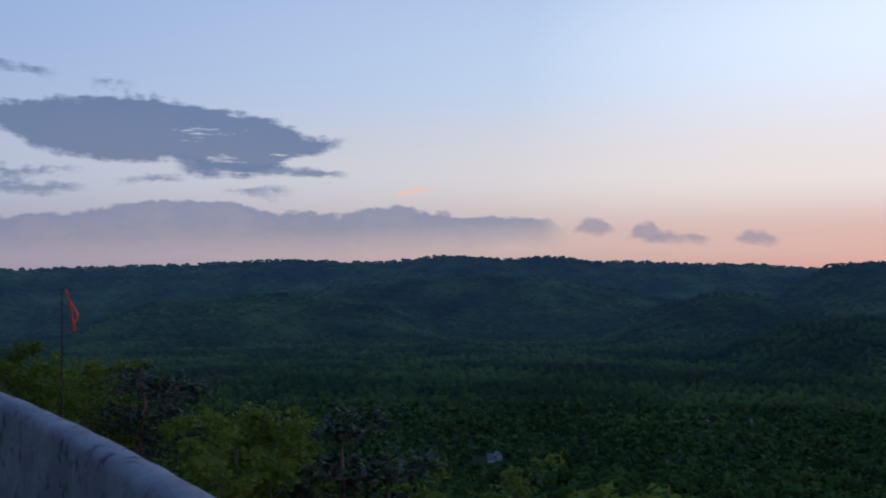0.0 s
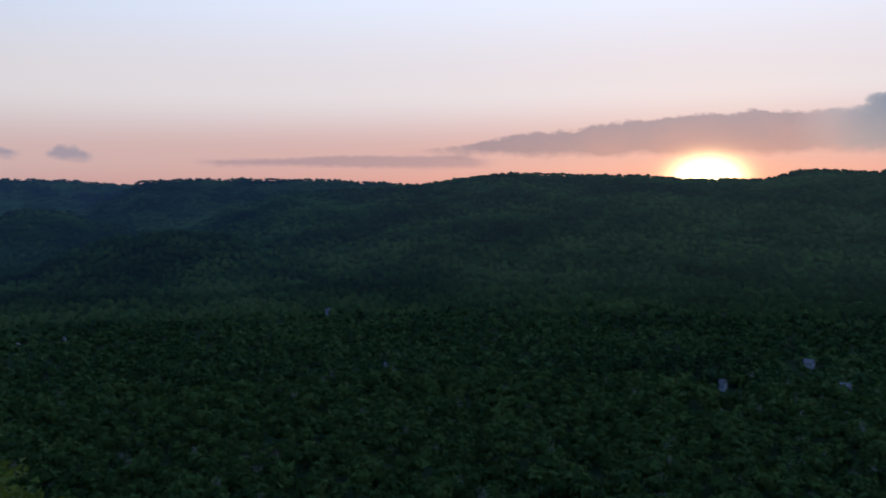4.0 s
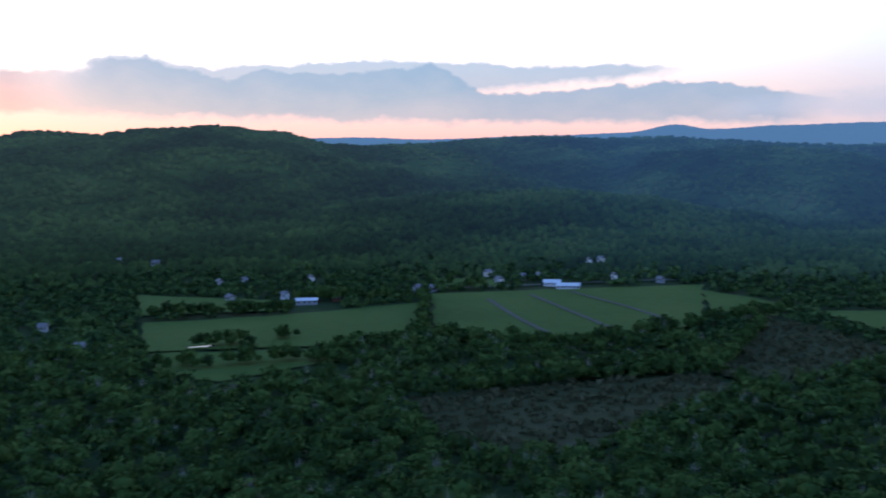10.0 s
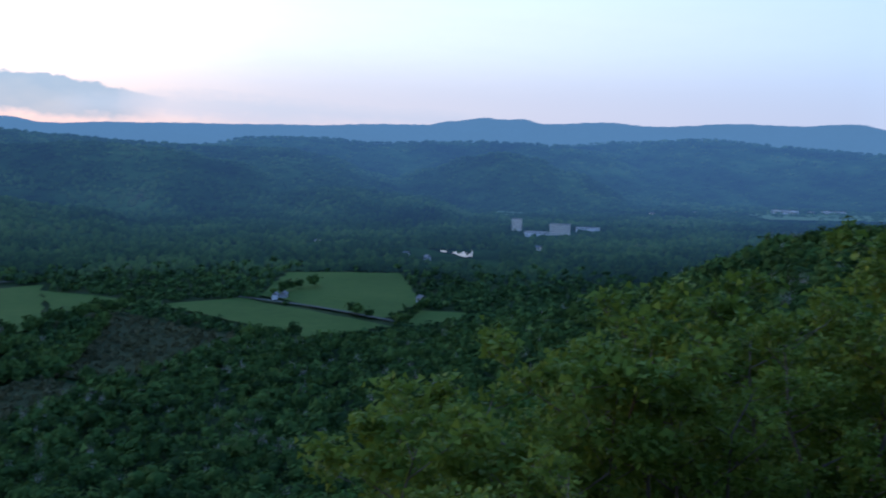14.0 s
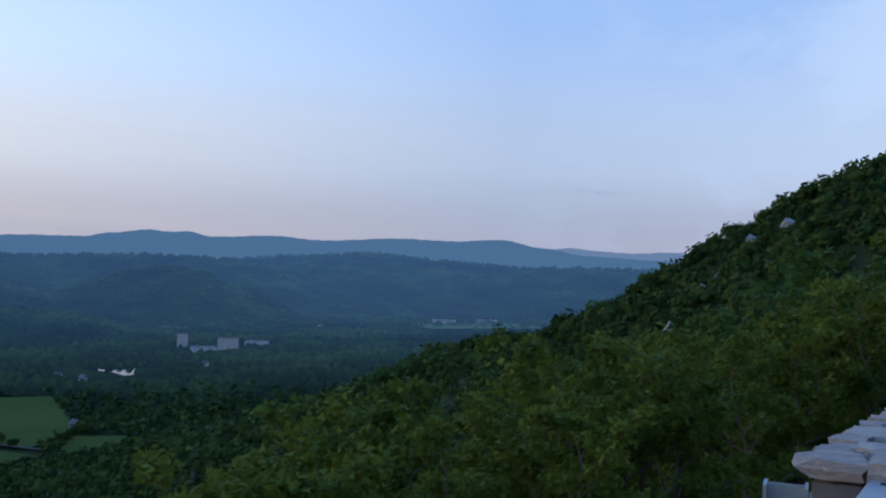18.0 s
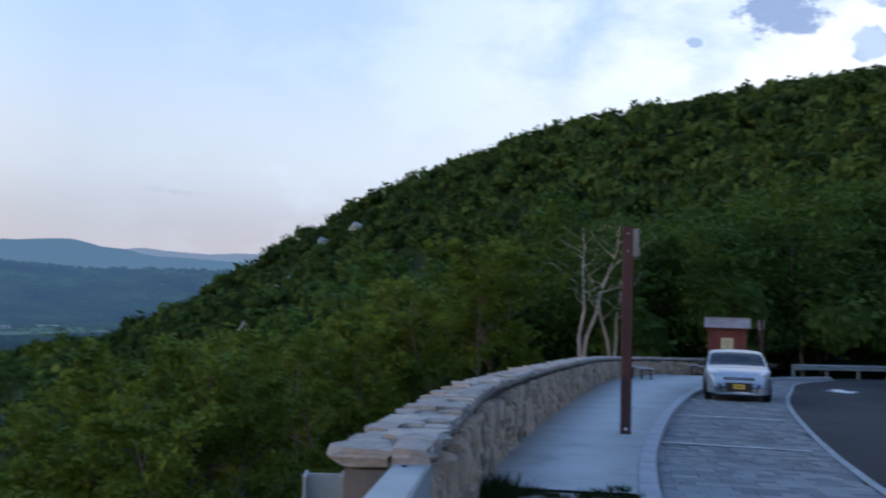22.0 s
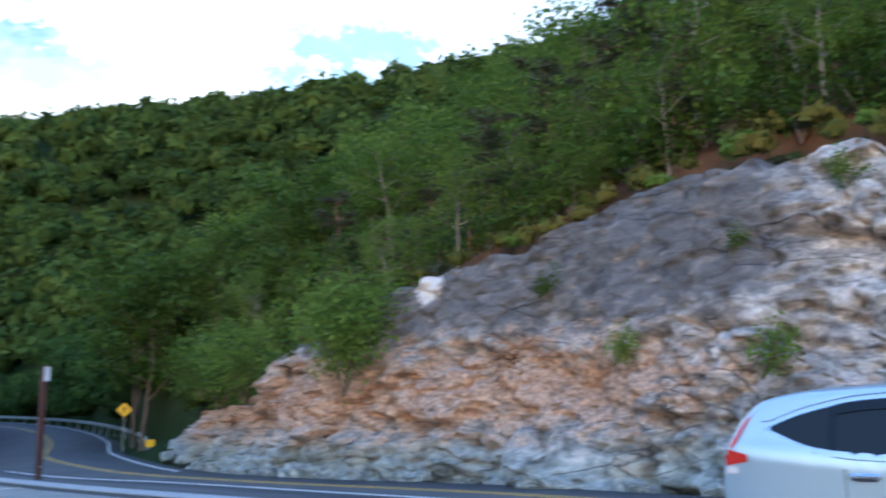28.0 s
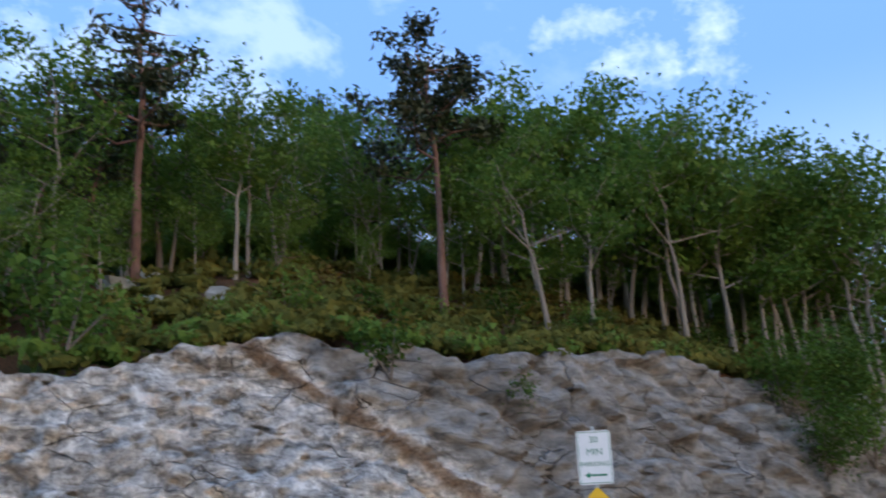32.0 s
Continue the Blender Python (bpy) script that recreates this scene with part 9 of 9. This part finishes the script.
def tufts(name, spots, blade, n, mat, label, seed):
    """Clumps of grass blades in one mesh."""
    rg = np.random.default_rng(seed)
    V, F = [], []
    for x, y, r, z in spots:
        for _ in range(n):
            a, q = rg.uniform(0, 6.28), r * math.sqrt(rg.random())
            bx, by = x + q * math.cos(a), y + q * math.sin(a)
            t, L = rg.uniform(0, 6.28), blade * rg.uniform(0.5, 1.3)
            lx, ly = rg.normal() * 0.4 * L, rg.normal() * 0.4 * L
            b = len(V)
            V += [(bx - 0.008 * math.cos(t), by - 0.008 * math.sin(t), z), (bx + 0.008 * math.cos(t), by + 0.008 * math.sin(t), z), (bx + lx, by + ly, z + L)]
            F.append((b, b + 1, b + 2))
    return tagged(mesh_np(name, V, F, mat), label, "grass", kind="stuff")


rg = np.random.default_rng(12)
spots = [(-0.86 + 0.1 * rg.normal(), 8.2 + 1.5 * rg.random(), 0.16, SLOPE * 9 + 0.06) for _ in range(26)]
tufts("grass", spots, 0.20, 45, M["grass"], "dark grass tufts at the foot of the parapet", 13)
spots = [(-0.9 + 1.3 * rg.random(), 9.75 + 0.2 * rg.normal(), 0.12, SLOPE * 9.8 + 0.09) for _ in range(26)]
spots += [(0.40 + 0.07 * rg.normal(), 8.2 + 1.6 * rg.random(), 0.1, SLOPE * 9 + 0.08) for _ in range(16)]
tufts("grass", spots, 0.06, 60, M["grass"], "short grass along the edge of the walk", 14)
spots = [(19.2 + rg.normal() * 1.2, 54.5 + rg.normal() * 0.8, 0.4, SLOPE * 54.5 - 0.02) for _ in range(40)]
tufts("grass", spots, 0.4, 30, M["grass"], "rough grass at the end of the lot", 15)


def boulders():
    """Loose blocks along the foot of the rock face."""
    r = random.Random(19)
    ms = [wall_stone(1.0, 0.8, 0.7, 300 + k) for k in range(6)]
    for me in ms:
        me.materials.clear()
        me.materials.append(M["rock"])
    for k in range(70):
        y = r.uniform(4, 46)
        s = r.choice((0.2, 0.3, 0.4, 0.6, 0.9))
        x = float(cliff_x(y)) - r.uniform(0.1, 0.9)
        o = new("boulder", ms[r.randrange(6)])
        o.matrix_world = pose(x, y, cliff_level(y) + 0.18 * s - 0.05, r.uniform(-20, 20), r.uniform(-20, 20), r.uniform(0, 360)) @ Matrix.Diagonal((s, s, s * 0.8, 1))
        tagged(o, "loose grey block at the foot of the rock face", "boulder", "fallen blocks")


boulders()
